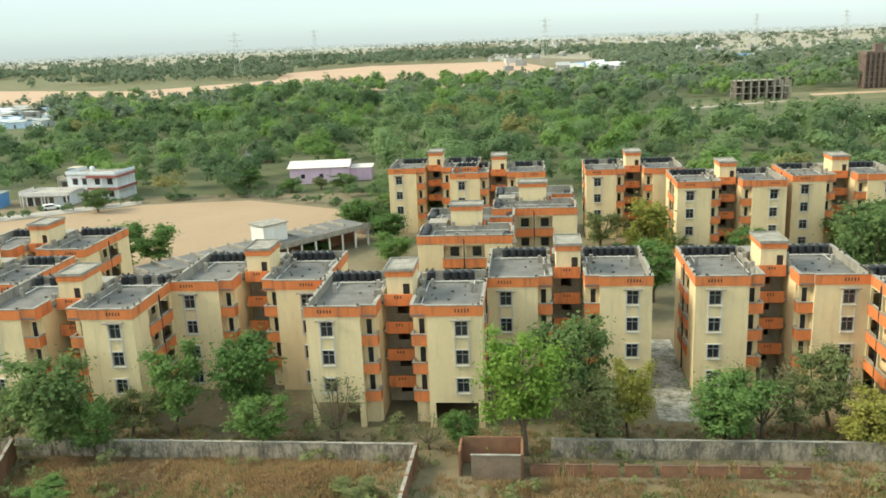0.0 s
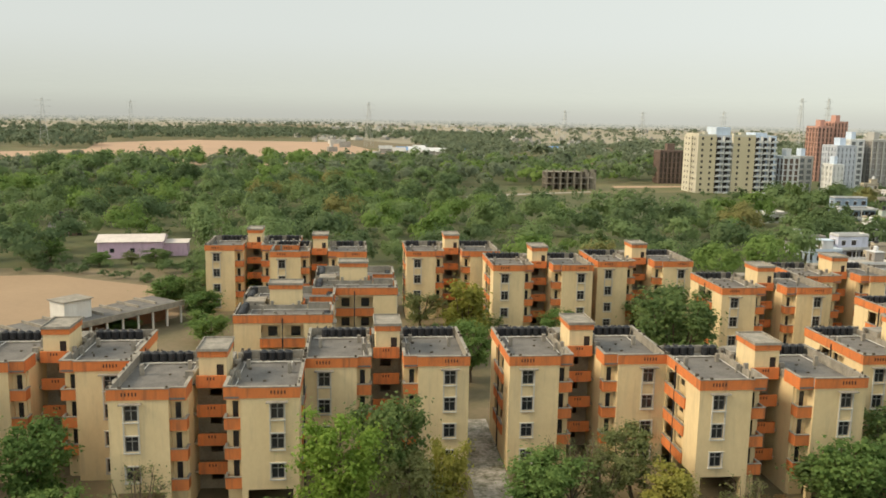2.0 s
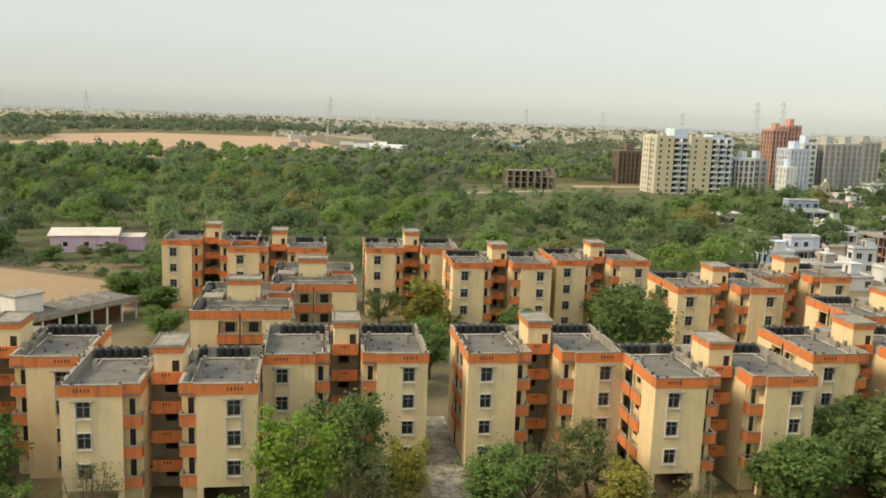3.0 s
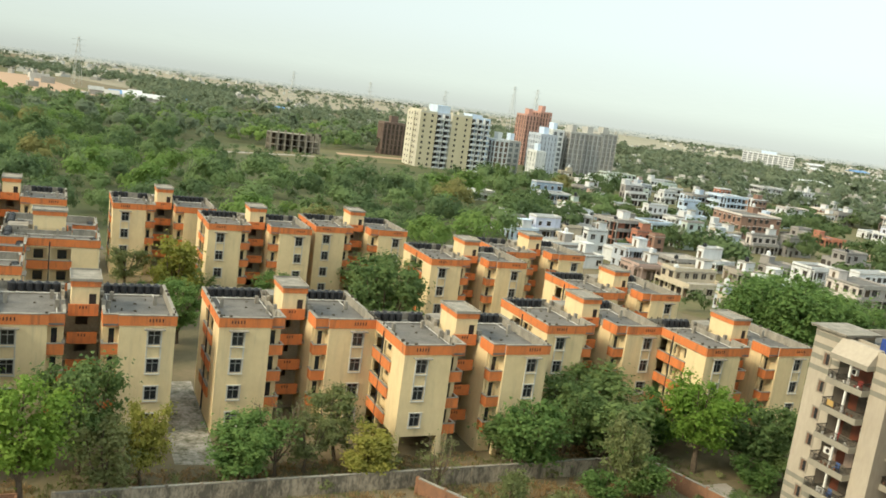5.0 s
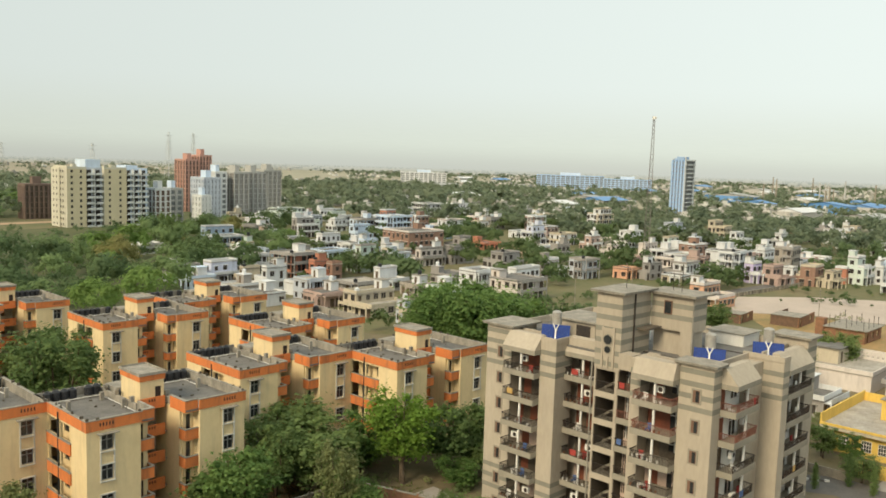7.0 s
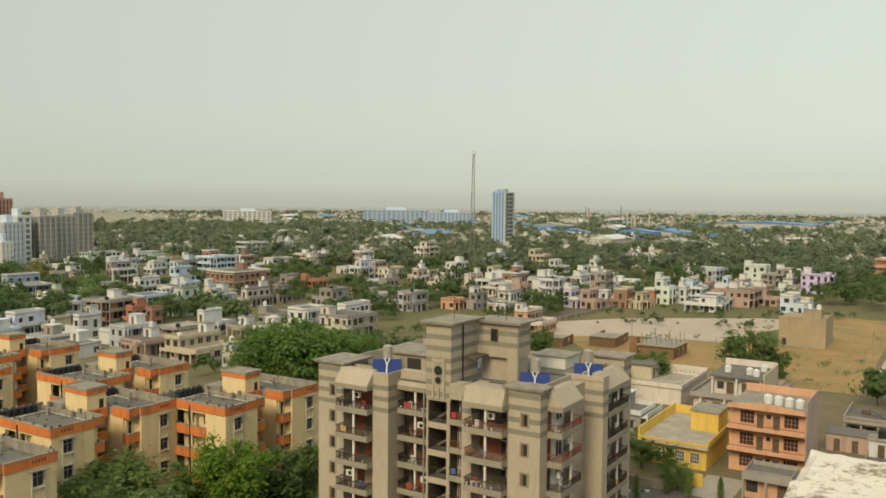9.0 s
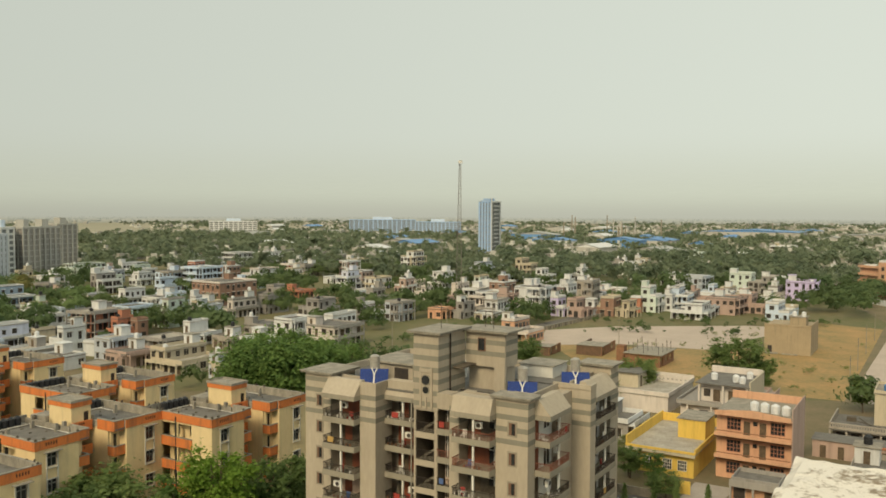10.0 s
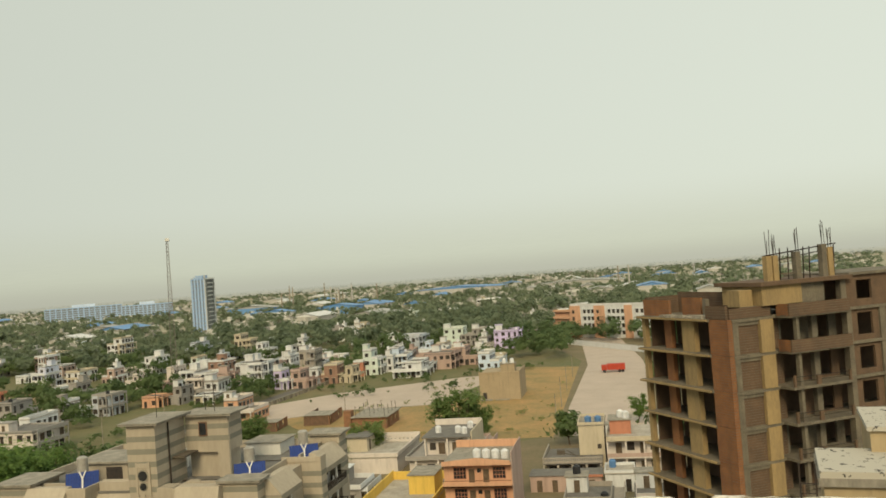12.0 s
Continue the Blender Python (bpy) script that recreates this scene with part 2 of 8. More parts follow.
MIRROR = Matrix.Translation((17.6, 0, 0)) @ Matrix.Diagonal((-1, 1, 1, 1))


# ---- the cream and orange walk-up blocks ----
def water_tank_mesh(r, h):
    s = Shape()
    s.tube(0, 0, 0, h * 0.85, r, n=12).tube(0, 0, h * 0.85, h, r, r * 0.45, 12).tube(0, 0, h, h + 0.06, r * 0.4, n=10)
    for k in (0.25, 0.5, 0.75):
        s.tube(0, 0, h * 0.85 * k - 0.02, h * 0.85 * k + 0.02, r + 0.02, n=12)
    return s.mesh("water_tank")


def tower(block, m, stilt, window_x):
    def S():
        s = Shape()
        s.m = m
        return s

    floors = (3, 6, 9) if stilt else (0, 3, 6, 9)
    low = 2.75 if stilt else 0
    wx0, wx1 = window_x - 0.62, window_x + 0.62
    bays = ((3.6, 6.05), (6.55, 9.0))
    along_y = m @ pose(0, 0, 0, 0, 0, 90) @ Matrix.Diagonal((1, -1, 1, 1))

    def Y():
        s = Shape()
        s.m = along_y
        return s

    part("front_wall", S().wall(0, 5.5, 0, 0.25, low, 12, [(wx0, wx1, f + 0.85, f + 2.4) for f in floors]), CREAM, block)
    if stilt:
        for x in (0, 4.9):
            part("stilt", S().box(x, x + 0.6, 0, 0.5, 0, 2.75), CREAM, block)
            part("stilt", S().box(x, x + 0.6, 6, 6.5, 0, 2.75), CREAM, block)
    part("side_wall", Y().wall(0.25, 12.15, 0, 0.25, low, 12, [(a, b, f + 0.95, f + 2.7) for a, b in bays for f in (3, 6, 9)]), CREAM, block)
    part("recess_wall", Y().wall(3.6, 9.0, 1.3, 1.5, 3, 12, [(a + 0.5, a + 1.7, f + 0.9, f + 2.2) for a, b in bays for f in (3, 6, 9)]), CREAM, block)
    part("inner_wall", Y().wall(1.5, 12.15, 6.75, 7.0, 0, 12), CREAM, block)
    part("corner_wall", Y().wall(0.25, 1.3, 5.25, 5.5, low, 12), CREAM, block)
    part("back_wall", S().wall(0, 7, 12.15, 12.4, 0, 12, [(a, a + 1.2, f + 1, f + 2.3) for a in (1.2, 4.4) for f in (3, 6, 9)]), CREAM, block)
    part("balcony_wall", S().wall(5.25, 6.75, 1.3, 1.5, 0, 12, [(5.85, 6.4, f + 0.3, f + 2.25) for f in (3, 6, 9)]), CREAM, block)
    s = S()
    for f in (3, 6, 9):
        s.box(0.25, 6.75, 1.5, 12.15, f - 0.2, f - 0.02).box(0.25, 6.93, 0.4, 1.5, f - 0.2, f - 0.02)
    s.box(0.3, 5.2, 6.5, 6.7, 0, 2.75)
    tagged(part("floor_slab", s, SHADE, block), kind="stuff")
    part("roof", S().box(0, 7, 0.2, 12.4, 11.85, 12.05), ROOF, block, "grey stained concrete roof")
    # orange parapet all round, with coping
    s = S()
    s.box(-0.1, 5.6, -0.1, 0.02, 11.95, 13.0)
    s.box(5.6, 7.08, 0.22, 0.34, 11.75, 13.0)
    s.box(-0.1, 0.02, 0.02, 12.5, 11.95, 13.0)
    s.box(6.96, 7.08, 0.34, 3.4, 11.75, 13.0)
    part("parapet", s, ORANGE, block, "orange painted roof parapet")
    s = S()
    s.box(0.02, 5.6, 0.02, 0.17, 12.05, 13.0).box(5.6, 6.96, 0.34, 0.47, 12.05, 13.0).box(0.02, 0.17, 0.17, 12.3, 12.05, 13.0).box(6.83, 6.96, 0.47, 3.4, 12.05, 13.0)
    s.box(-0.14, 5.64, -0.14, 0.21, 13.0, 13.09).box(5.64, 7.12, 0.18, 0.51, 13.0, 13.09).box(-0.14, 0.21, 0.21, 12.54, 13.0, 13.09)
    s.box(6.79, 7.12, 0.51, 3.44, 13.0, 13.09)
    s.box(6.75, 7.0, 3.5, 12.3, 12.05, 12.75).box(0.15, 7.0, 12.3, 12.5, 12.05, 13.09)
    for y in (4.4, 8.0, 10.6):
        s.box(6.65, 7.05, y, y + 0.4, 12.75, 13.3)
    part("coping", s, COPING, block, "weathered pale coping")
    s = S()
    for k in range(5):
        s.box(window_x - 0.8 + 0.32 * k, window_x - 0.68 + 0.32 * k, -0.125, -0.09, 12.35, 12.7)
    tagged(part("weep_hole", s, GLASS, block), kind="stuff")
    # corner balconies and side balconies
    for f in (3, 6, 9):
        s = S()
        s.box(5.5, 7.08, 0.25, 0.4, f - 0.25, f + 0.9).box(6.93, 7.08, 0.4, 1.5, f - 0.25, f + 0.9)
        b = part("balcony", s, ORANGE, block, "orange corner balcony")
        part("sill", S().box(5.45, 7.14, 0.19, 0.46, f + 0.9, f + 0.98).box(6.88, 7.14, 0.46, 1.5, f + 0.9, f + 0.98), COPING, b)
        for a, e in bays:
            b = part("balcony", S().box(-0.16, 0.0, a - 0.15, e + 0.15, f - 0.25, f + 0.95), ORANGE, block, "orange side balcony")
            part("sill", S().box(-0.22, 0.06, a - 0.2, e + 0.2, f + 0.95, f + 1.03), COPING, b)
    # front windows
    for f in floors:
        w = part("window", S().wall(wx0, wx1, 0.08, 0.16, f + 0.85, f + 2.4, [(a, b, c, d) for a, b in ((wx0 + 0.07, window_x - 0.04), (window_x + 0.04, wx1 - 0.07)) for c, d in ((f + 0.92, f + 1.84), (f + 1.92, f + 2.33))]), MULLION, block, "grey-white framed casement window")
        part("pane", S().box(wx0, wx1, 0.16, 0.19, f + 0.85, f + 2.4), GLASS, w)
        s = S()
        s.box(wx0 - 0.13, wx0, -0.12, 0, f + 0.79, f + 2.5).box(wx1, wx1 + 0.13, -0.12, 0, f + 0.79, f + 2.5).box(wx0 - 0.16, wx1 + 0.16, -0.2, 0, f + 0.7, f + 0.8)
        if f == 9:
            s.box(wx0 - 0.13, wx0, -0.12, 0, 8.5, 9.7).box(wx1, wx1 + 0.13, -0.12, 0, 8.5, 9.7)
        else:
            s.box(wx0 - 0.16, wx1 + 0.16, -0.16, 0, f + 2.4, f + 2.5)
        part("surround", s, TRIM, w)
        if f > 6:
            part("sunshade", S().box(wx0 - 0.4, wx1 + 0.4, -0.55, 0, f + 2.55, f + 2.66), COPING, w)
    s = S()
    for f in (3, 6, 9):
        for a, e in bays:
            s.box(1.45, 1.48, a + 0.5, a + 1.7, f + 0.9, f + 2.2)
        s.box(5.85, 6.4, 1.42, 1.45, f + 0.3, f + 2.25)
    tagged(part("balcony_pane", s, GLASS, block), kind="stuff")
    part("drain_pipe", S().tube(-0.12, 6.3, 0.2, 12.6, 0.09), BLACK, block, "black drain pipe")
    for x, y, h in ((1.2, 7.2, 1.1), (5.6, 9.2, 0.9), (6.1, 5.2, 1.0)):
        part("pipe_chase", S().box(x, x + 0.4, y, y + 0.35, 12.05, 12.05 + h), COPING, block)
    s, r = S(), random.Random(int(m.translation.x * 7 + m.translation.y * 3))
    for k in range(26):
        if k < 16:          # loose bricks, weeds and lumps of mortar along the parapets
            x, y, z = r.choice(((r.uniform(0, 5.4), 0.0, 13.09), (0.02, r.uniform(0.3, 12), 13.09), (6.9, r.uniform(3.6, 12), 12.75), (r.uniform(0.2, 6.8), 12.4, 13.09)))
        else:
            x, y, z = r.uniform(0.5, 6.3), r.uniform(0.8, 11.5), 12.05
        e = r.uniform(0.06, 0.17)
        s.box(x - e, x + e, y - e * 0.6, y + e * 0.6, z, z + r.uniform(0.06, 0.3))
    tagged(part("rubble", s, GLOOM, block, "loose bricks and weeds on the roof"), kind="stuff")
    part("plinth", S().box(0.6, 6.4, 11.0, 12.2, 12.05, 12.25), COPING, block)
    s = S()
    s.rod((0.4, 10.8, 12.25), (6.6, 10.8, 12.25), 0.04).rod((1.35, 7.4, 12.3), (1.35, 10.8, 12.3), 0.04).rod((6.3, 0.6, 12.25), (6.3, 10.8, 12.25), 0.04)
    part("water_pipe", s, WHITE, block, "white roof water pipe")


def core(block, stilt):
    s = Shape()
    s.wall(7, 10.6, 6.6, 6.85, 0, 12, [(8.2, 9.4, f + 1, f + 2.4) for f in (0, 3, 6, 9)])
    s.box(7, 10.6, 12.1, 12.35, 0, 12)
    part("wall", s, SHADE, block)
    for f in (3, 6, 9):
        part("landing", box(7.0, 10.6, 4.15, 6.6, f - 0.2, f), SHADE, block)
    part("roof", box(7, 10.6, 4.3, 12.35, 11.9, 12.1), ROOF, block)
    for f in (3, 6, 9, 12):
        b = part("balcony", box(7.35, 10.25, 3.95, 4.12, f - 0.3, f + 0.95), ORANGE, block, "orange stair landing balcony")
        s = Shape()
        for k in range(3):
            s.box(8.4 + 0.3 * k, 8.52 + 0.3 * k, 3.93, 3.95, f + 0.5, f + 0.78)
        tagged(part("slot", s, GLASS, b), kind="stuff")
    cabin = part("stair_cabin", Shape().wall(7.6, 10.3, 4.3, 4.5, 12.1, 14.8, [(9.3, 10.0, 12.1, 14.0)]).box(7.6, 7.8, 4.5, 8.6, 12.1, 14.8)
                 .box(10.1, 10.3, 4.5, 8.6, 12.1, 14.8).box(7.8, 10.1, 8.4, 8.6, 12.1, 14.8), CREAM, block, "cream stair cabin on the roof")
    part("fascia", box(7.5, 10.4, 4.2, 8.7, 14.75, 15.35), ORANGE, cabin)
    part("slab", box(7.4, 10.5, 4.1, 8.8, 15.35, 15.47).box(7.4, 10.5, 4.1, 4.2, 15.47, 15.65).box(7.4, 7.5, 4.2, 8.8, 15.47, 15.65)
         .box(10.4, 10.5, 4.2, 8.8, 15.47, 15.65).box(7.5, 10.4, 8.7, 8.8, 15.47, 15.65), COPING, cabin)
    part("door", box(9.3, 10.0, 4.4, 4.44, 12.1, 14.0), IRON, cabin)
    part("roof_tank_stand", box(7.3, 7.6, 9.2, 11.8, 12.1, 13.0).box(10.0, 10.3, 9.2, 11.8, 12.1, 13.0).box(7.3, 10.3, 9.2, 11.8, 13.0, 13.15), COPING, block)


def block_of_flats(stilt):
    block = thing("apartment_block", "cream four-storey apartment block with orange parapets and balconies", "apartment building", "walk-up apartment blocks")
    tower(block, Matrix(), stilt, 2.05)
    tower(block, MIRROR, stilt, 2.05)
    core(block, stilt)
    return block


TANK = water_tank_mesh(0.45, 1.05)
TANK_LOW = water_tank_mesh(0.42, 0.5)


far_tanks = Shape()


def roof_tanks(m, rng):
    """A row of drums along the back of each roof and a few low ones by the front parapet."""
    near = m.translation.y < 92 and m.translation.x > -60
    for side in (Matrix(), MIRROR):
        spots = [(0.95 + 0.87 * k, 11.6, 12.25, 1) for k in range(7) if rng.random() > 0.12]
        spots += [(1.0 + 1.15 * k + rng.uniform(-0.1, 0.1), 0.75, 12.05, 0) for k in range(4)]
        for x, y, z, tall in spots:
            at = m @ Matrix.Translation(side @ Vector((x, y, z)))
            if near:
                ob = part("water_tank", TANK if tall else TANK_LOW, BLACK)
                ob.matrix_basis = at
                tagged(ob, "black ribbed plastic water tank on a flat roof" if tall else "low black plastic water tank by the parapet", "water tank", "rooftop water tanks")
            else:
                far_tanks.m = at
                h = 1.05 if tall else 0.5
                far_tanks.tube(0, 0, 0, h * 0.85, 0.45, n=8).tube(0, 0, h * 0.85, h, 0.45, 0.2, 8)


with_stilts, closed = block_of_flats(True), block_of_flats(False)
rng = random.Random(5)
for stilted, x, y, turn in (
    (1, -22.7, 79.1, 0), (1, 34.5, 79.0, 0), (1, -58.2, 78.8, 0), (1, 74.2, 77.9, 0),
    (0, -40.6, 88.4, 0), (0, -5.1, 88.5, 0), (0, 16.9, 88.2, 0), (0, 56.6, 86.8, 0),
    (0, 74.0, 104.4, 0), (0, 56.4, 123.3, 0), (0, 74.3, 132.5, 0), (0, 10.0, 158.0, 0),
    (0, 24.1, 143.2, 0), (0, 43.6, 146.8, 0), (0, -28.2, 165.0, 0), (0, -15.2, 157.5, 0),
    (0, -2.7, 108.0, 90), (0, 6.5, 124.6, 90),
):
    m = pose(x, y, 0, 0, 0, turn)
    copy_thing(with_stilts if stilted else closed, m)
    roof_tanks(m, rng)
# the two patterns themselves stand in the rows farther off
with_stilts.matrix_basis = pose(-76.0, 88.0, 0)
closed.matrix_basis = pose(-76.5, 104.0, 0)
roof_tanks(with_stilts.matrix_basis, rng)
roof_tanks(closed.matrix_basis, rng)
tagged(part("water_tank", far_tanks, BLACK), "rows of black water tanks on the farther roofs", "water tank", kind="stuff")


# ---- ground and fields ----
TILLED = material("tilled_field", (0.47, 0.315, 0.21), (0.37, 0.26, 0.175), scale=0.012, fine=0.08, amount=0.9)
GREENS = material("rough_grass", (0.095, 0.115, 0.045), (0.19, 0.155, 0.085), scale=0.03, fine=0.35, bump=0.3, amount=0.6)

def flat(name, points, z, mat, label, category, thick=0.0):
    s = Shape()
    s.face(*[(x, y, z) for x, y in points])
    ob = part(name, s, mat)
    return tagged(ob, label, category, kind="structure")


flat("ground", [(4900 * math.cos(a * 0.0982), 4900 * math.sin(a * 0.0982)) for a in range(64)], 0, SOIL, "dry brown earth with patches of sparse grass", "ground")
flat("scrub", [(-260, 205), (-100, 212), (-30, 210), (-28, 182), (100, 176), (230, 330), (330, 560), (60, 600), (-330, 560)], 0.02, SCRUB, "dark green-brown scrubby ground under the woods", "ground")
flat("play_field", [(-150, 166), (-96, 200), (-70, 203), (-45, 190), (-33, 170), (-33, 160), (-60, 138), (-120, 140)], 0.03, SAND, "bare sandy playing field", "field")
flat("dirt_track", [(-170, 150), (-150, 166), (-97, 201), (-100, 206), (-156, 172), (-178, 158)], 0.05, PAVING, "pale dusty track beside the field", "track")
flat("far_field", [(-480, 600), (-200, 560), (-110, 600), (-35, 608), (48, 661), (27, 814), (-20, 1049), (-194, 1062), (-270, 943), (-240, 800), (-330, 700), (-520, 790)], 0.05, TILLED, "bare orange-tan harvested field", "field")
flat("far_field", [(-900, 520), (-420, 480), (-360, 520), (-480, 600), (-900, 700)], 0.05, TILLED, "bare orange-tan harvested field", "field")
flat("field_strip", [(-67, 536), (-30, 525), (-28, 490), (-62, 500)], 0.05, TILLED, "small straw-coloured clearing in the woods", "field")
flat("far_scrub", [(-1200, 720), (-900, 705), (-520, 795), (-330, 705), (-240, 803), (-275, 950), (-198, 1068), (-20, 1056), (60, 1320), (-320, 1450), (-1100, 1150)], 0.02, GREENS, "rough green ground under the far tree belt", "ground")
flat("far_field", [(60, 1020), (538, 1000), (1000, 1500), (1100, 2690), (-100, 2690), (-60, 1310)], 0.05, STUBBLE, "pale harvested fields toward the horizon", "field")
flat("far_field", [(-1100, 1150), (-320, 1450), (-340, 2200), (-1900, 1800)], 0.05, STUBBLE, "pale harvested fields toward the horizon", "field")
flat("clearing", [(60, 388), (90, 402), (175, 425), (220, 480), (150, 490), (95, 450)], 0.03, GREENS, "open scrubby clearing round the ruin", "ground")
flat("field_strip", [(140, 446), (180, 452), (184, 462), (142, 458)], 0.05, TILLED, "straw-coloured strip beside the ruin", "field")
flat("dirt_track", [(54, 388), (82, 404), (120, 420), (120, 424), (80, 409), (52, 393)], 0.05, PAVING, "pale dusty track through the clearing", "track")
flat("far_plain", [(700, 420), (420, -60), (900, -500), (4300, -1500), (4500, 500), (3400, 3000), (1800, 4200), (-1500, 4300), (-4000, 2000), (-2600, 1500), (-340, 2200), (900, 2500), (700, 1000)], 0.04, PLAIN, "tan and grey-green plain beyond the town, paled for haze", "plain")
flat("lane", [(12.4, 81), (16.6, 80.4), (17.0, 104), (12.6, 104)], 0.04, BROKEN, "broken pale concrete lane between the blocks", "lane")
ROSY = material("rosy_concrete", (0.50, 0.415, 0.35), (0.39, 0.325, 0.275), scale=0.12, fine=1.5, amount=0.8)
flat("town_green", [(120, 150), (190, 20), (330, 20), (470, 60), (640, 120), (640, 420), (330, 560), (180, 360)], 0.015, GREENS, "rough green and tan ground between the houses", "ground")
flat("far_scrub", [(-330, 560), (60, 600), (330, 560), (420, 760), (200, 900), (-200, 880), (-520, 700)], 0.015, GREENS, "rough green and tan ground beyond the woods", "ground")
flat("plaza", [(222, 102), (251, 113), (271, 97), (297, 60), (300, 47), (276, 50), (240, 58), (236, 84)], 0.04, ROSY, "pale bare plot of compacted rubble", "plot")
flat("road", [(190, -3), (190, 17), (228, 18), (315, 17), (430, 26), (430, 8), (332, -2), (300, -4)], 0.06, ROSY, "pale concrete road", "road")
flat("road", [(190, 126), (320, 117), (430, 97), (430, 89), (320, 109.6), (190, 118.6)], 0.05, ASPHALT, "dusty asphalt road", "road")
flat("dry_plot", [(190, 19), (188, 70), (225, 100), (240, 60), (252, 44), (300, 48), (318, 40), (312, 20)], 0.03, EARTH, "dry sandy plot with sparse grass", "plot")
flat("field_strip", [(263.3, 224.4), (295.8, 248.8), (309, 239.8), (276.3, 213.6)], 0.05, TILLED, "small straw-coloured plot among the trees", "field")
flat("forecourt", [(67.8, 56), (71.6, 56), (71.6, 68.4), (64.4, 68.4)], 0.04, PAVING, "pale paved forecourt", "pavement")


# ---- glowing ring painted as haze where the plain meets the sky ----
def haze_backdrop():
    m = bpy.data.materials.new("painted_haze_glow")
    m.use_nodes = True
    n, l = m.node_tree.nodes, m.node_tree.links
    n.remove(n["Principled BSDF"])
    geo, sep, tex = n.new("ShaderNodeNewGeometry"), n.new("ShaderNodeSeparateXYZ"), n.new("ShaderNodeTexNoise")
    l.new(geo.outputs["Position"], sep.inputs[0])
    mapping = n.new("ShaderNodeMapping")
    mapping.inputs["Scale"].default_value = (0.004, 0.004, 0.1)
    l.new(geo.outputs["Position"], mapping.inputs["Vector"])
    l.new(mapping.outputs["Vector"], tex.inputs["Vector"])
    tex.inputs["Detail"].default_value = 6
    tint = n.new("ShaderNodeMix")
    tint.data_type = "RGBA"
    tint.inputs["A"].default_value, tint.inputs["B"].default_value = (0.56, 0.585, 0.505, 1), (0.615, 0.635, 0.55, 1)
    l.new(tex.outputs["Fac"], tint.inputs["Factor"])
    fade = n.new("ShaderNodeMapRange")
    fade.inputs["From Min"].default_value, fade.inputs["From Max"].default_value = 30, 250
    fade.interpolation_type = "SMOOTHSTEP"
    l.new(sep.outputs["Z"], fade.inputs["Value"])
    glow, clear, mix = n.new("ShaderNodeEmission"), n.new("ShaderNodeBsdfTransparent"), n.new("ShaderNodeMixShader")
    low_haze, line = n.new("ShaderNodeMix"), n.new("ShaderNodeMapRange")       # browner glow over the plain, up to the level of the horizon
    low_haze.data_type = "RGBA"
    low_haze.inputs["A"].default_value = (0.485, 0.49, 0.435, 1)
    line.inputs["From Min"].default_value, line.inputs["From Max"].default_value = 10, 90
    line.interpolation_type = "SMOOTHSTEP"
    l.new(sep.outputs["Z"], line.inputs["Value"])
    l.new(line.outputs["Result"], low_haze.inputs["Factor"])
    l.new(tint.outputs["Result"], low_haze.inputs["B"])
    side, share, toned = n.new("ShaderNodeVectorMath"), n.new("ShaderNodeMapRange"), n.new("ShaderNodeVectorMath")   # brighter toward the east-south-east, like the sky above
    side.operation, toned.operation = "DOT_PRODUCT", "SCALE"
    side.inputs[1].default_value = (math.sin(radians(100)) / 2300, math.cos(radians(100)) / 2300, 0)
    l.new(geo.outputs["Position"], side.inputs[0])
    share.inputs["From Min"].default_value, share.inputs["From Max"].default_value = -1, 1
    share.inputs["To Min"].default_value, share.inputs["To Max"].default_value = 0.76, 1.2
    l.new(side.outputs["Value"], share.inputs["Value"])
    l.new(low_haze.outputs["Result"], toned.inputs[0])
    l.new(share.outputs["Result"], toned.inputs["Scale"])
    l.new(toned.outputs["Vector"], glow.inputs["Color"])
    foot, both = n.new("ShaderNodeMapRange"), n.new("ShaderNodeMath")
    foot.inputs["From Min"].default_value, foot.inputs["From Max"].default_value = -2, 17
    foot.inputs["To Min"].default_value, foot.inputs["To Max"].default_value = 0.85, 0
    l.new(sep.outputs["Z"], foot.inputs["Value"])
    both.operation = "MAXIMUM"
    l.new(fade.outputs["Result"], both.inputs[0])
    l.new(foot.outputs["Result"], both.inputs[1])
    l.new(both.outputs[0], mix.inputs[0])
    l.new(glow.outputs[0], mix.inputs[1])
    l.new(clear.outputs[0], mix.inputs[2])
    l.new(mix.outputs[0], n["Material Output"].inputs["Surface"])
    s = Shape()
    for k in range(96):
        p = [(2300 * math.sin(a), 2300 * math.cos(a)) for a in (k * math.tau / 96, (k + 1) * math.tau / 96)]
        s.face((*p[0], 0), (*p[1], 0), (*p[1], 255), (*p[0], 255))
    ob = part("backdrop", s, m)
    tagged(ob, "glowing backdrop painted as pale haze along the horizon", "haze", kind="structure")


haze_backdrop()


def sparse(m, low, high):
    """Keeps the second colour to the peaks of the noise."""
    for n in m.node_tree.nodes:
        if n.bl_idname == "ShaderNodeMapRange":
            n.inputs["From Min"].default_value, n.inputs["From Max"].default_value = low, high


# ---- boundary walls in front of the blocks ----
STAINED = material("stained_plaster_wall", (0.41, 0.345, 0.26), (0.15, 0.13, 0.10), scale=0.9, fine=4.0, streak=0.5, bump=0.2, amount=0.3, grime=(0.05, 0.047, 0.04), grimy=0.9)


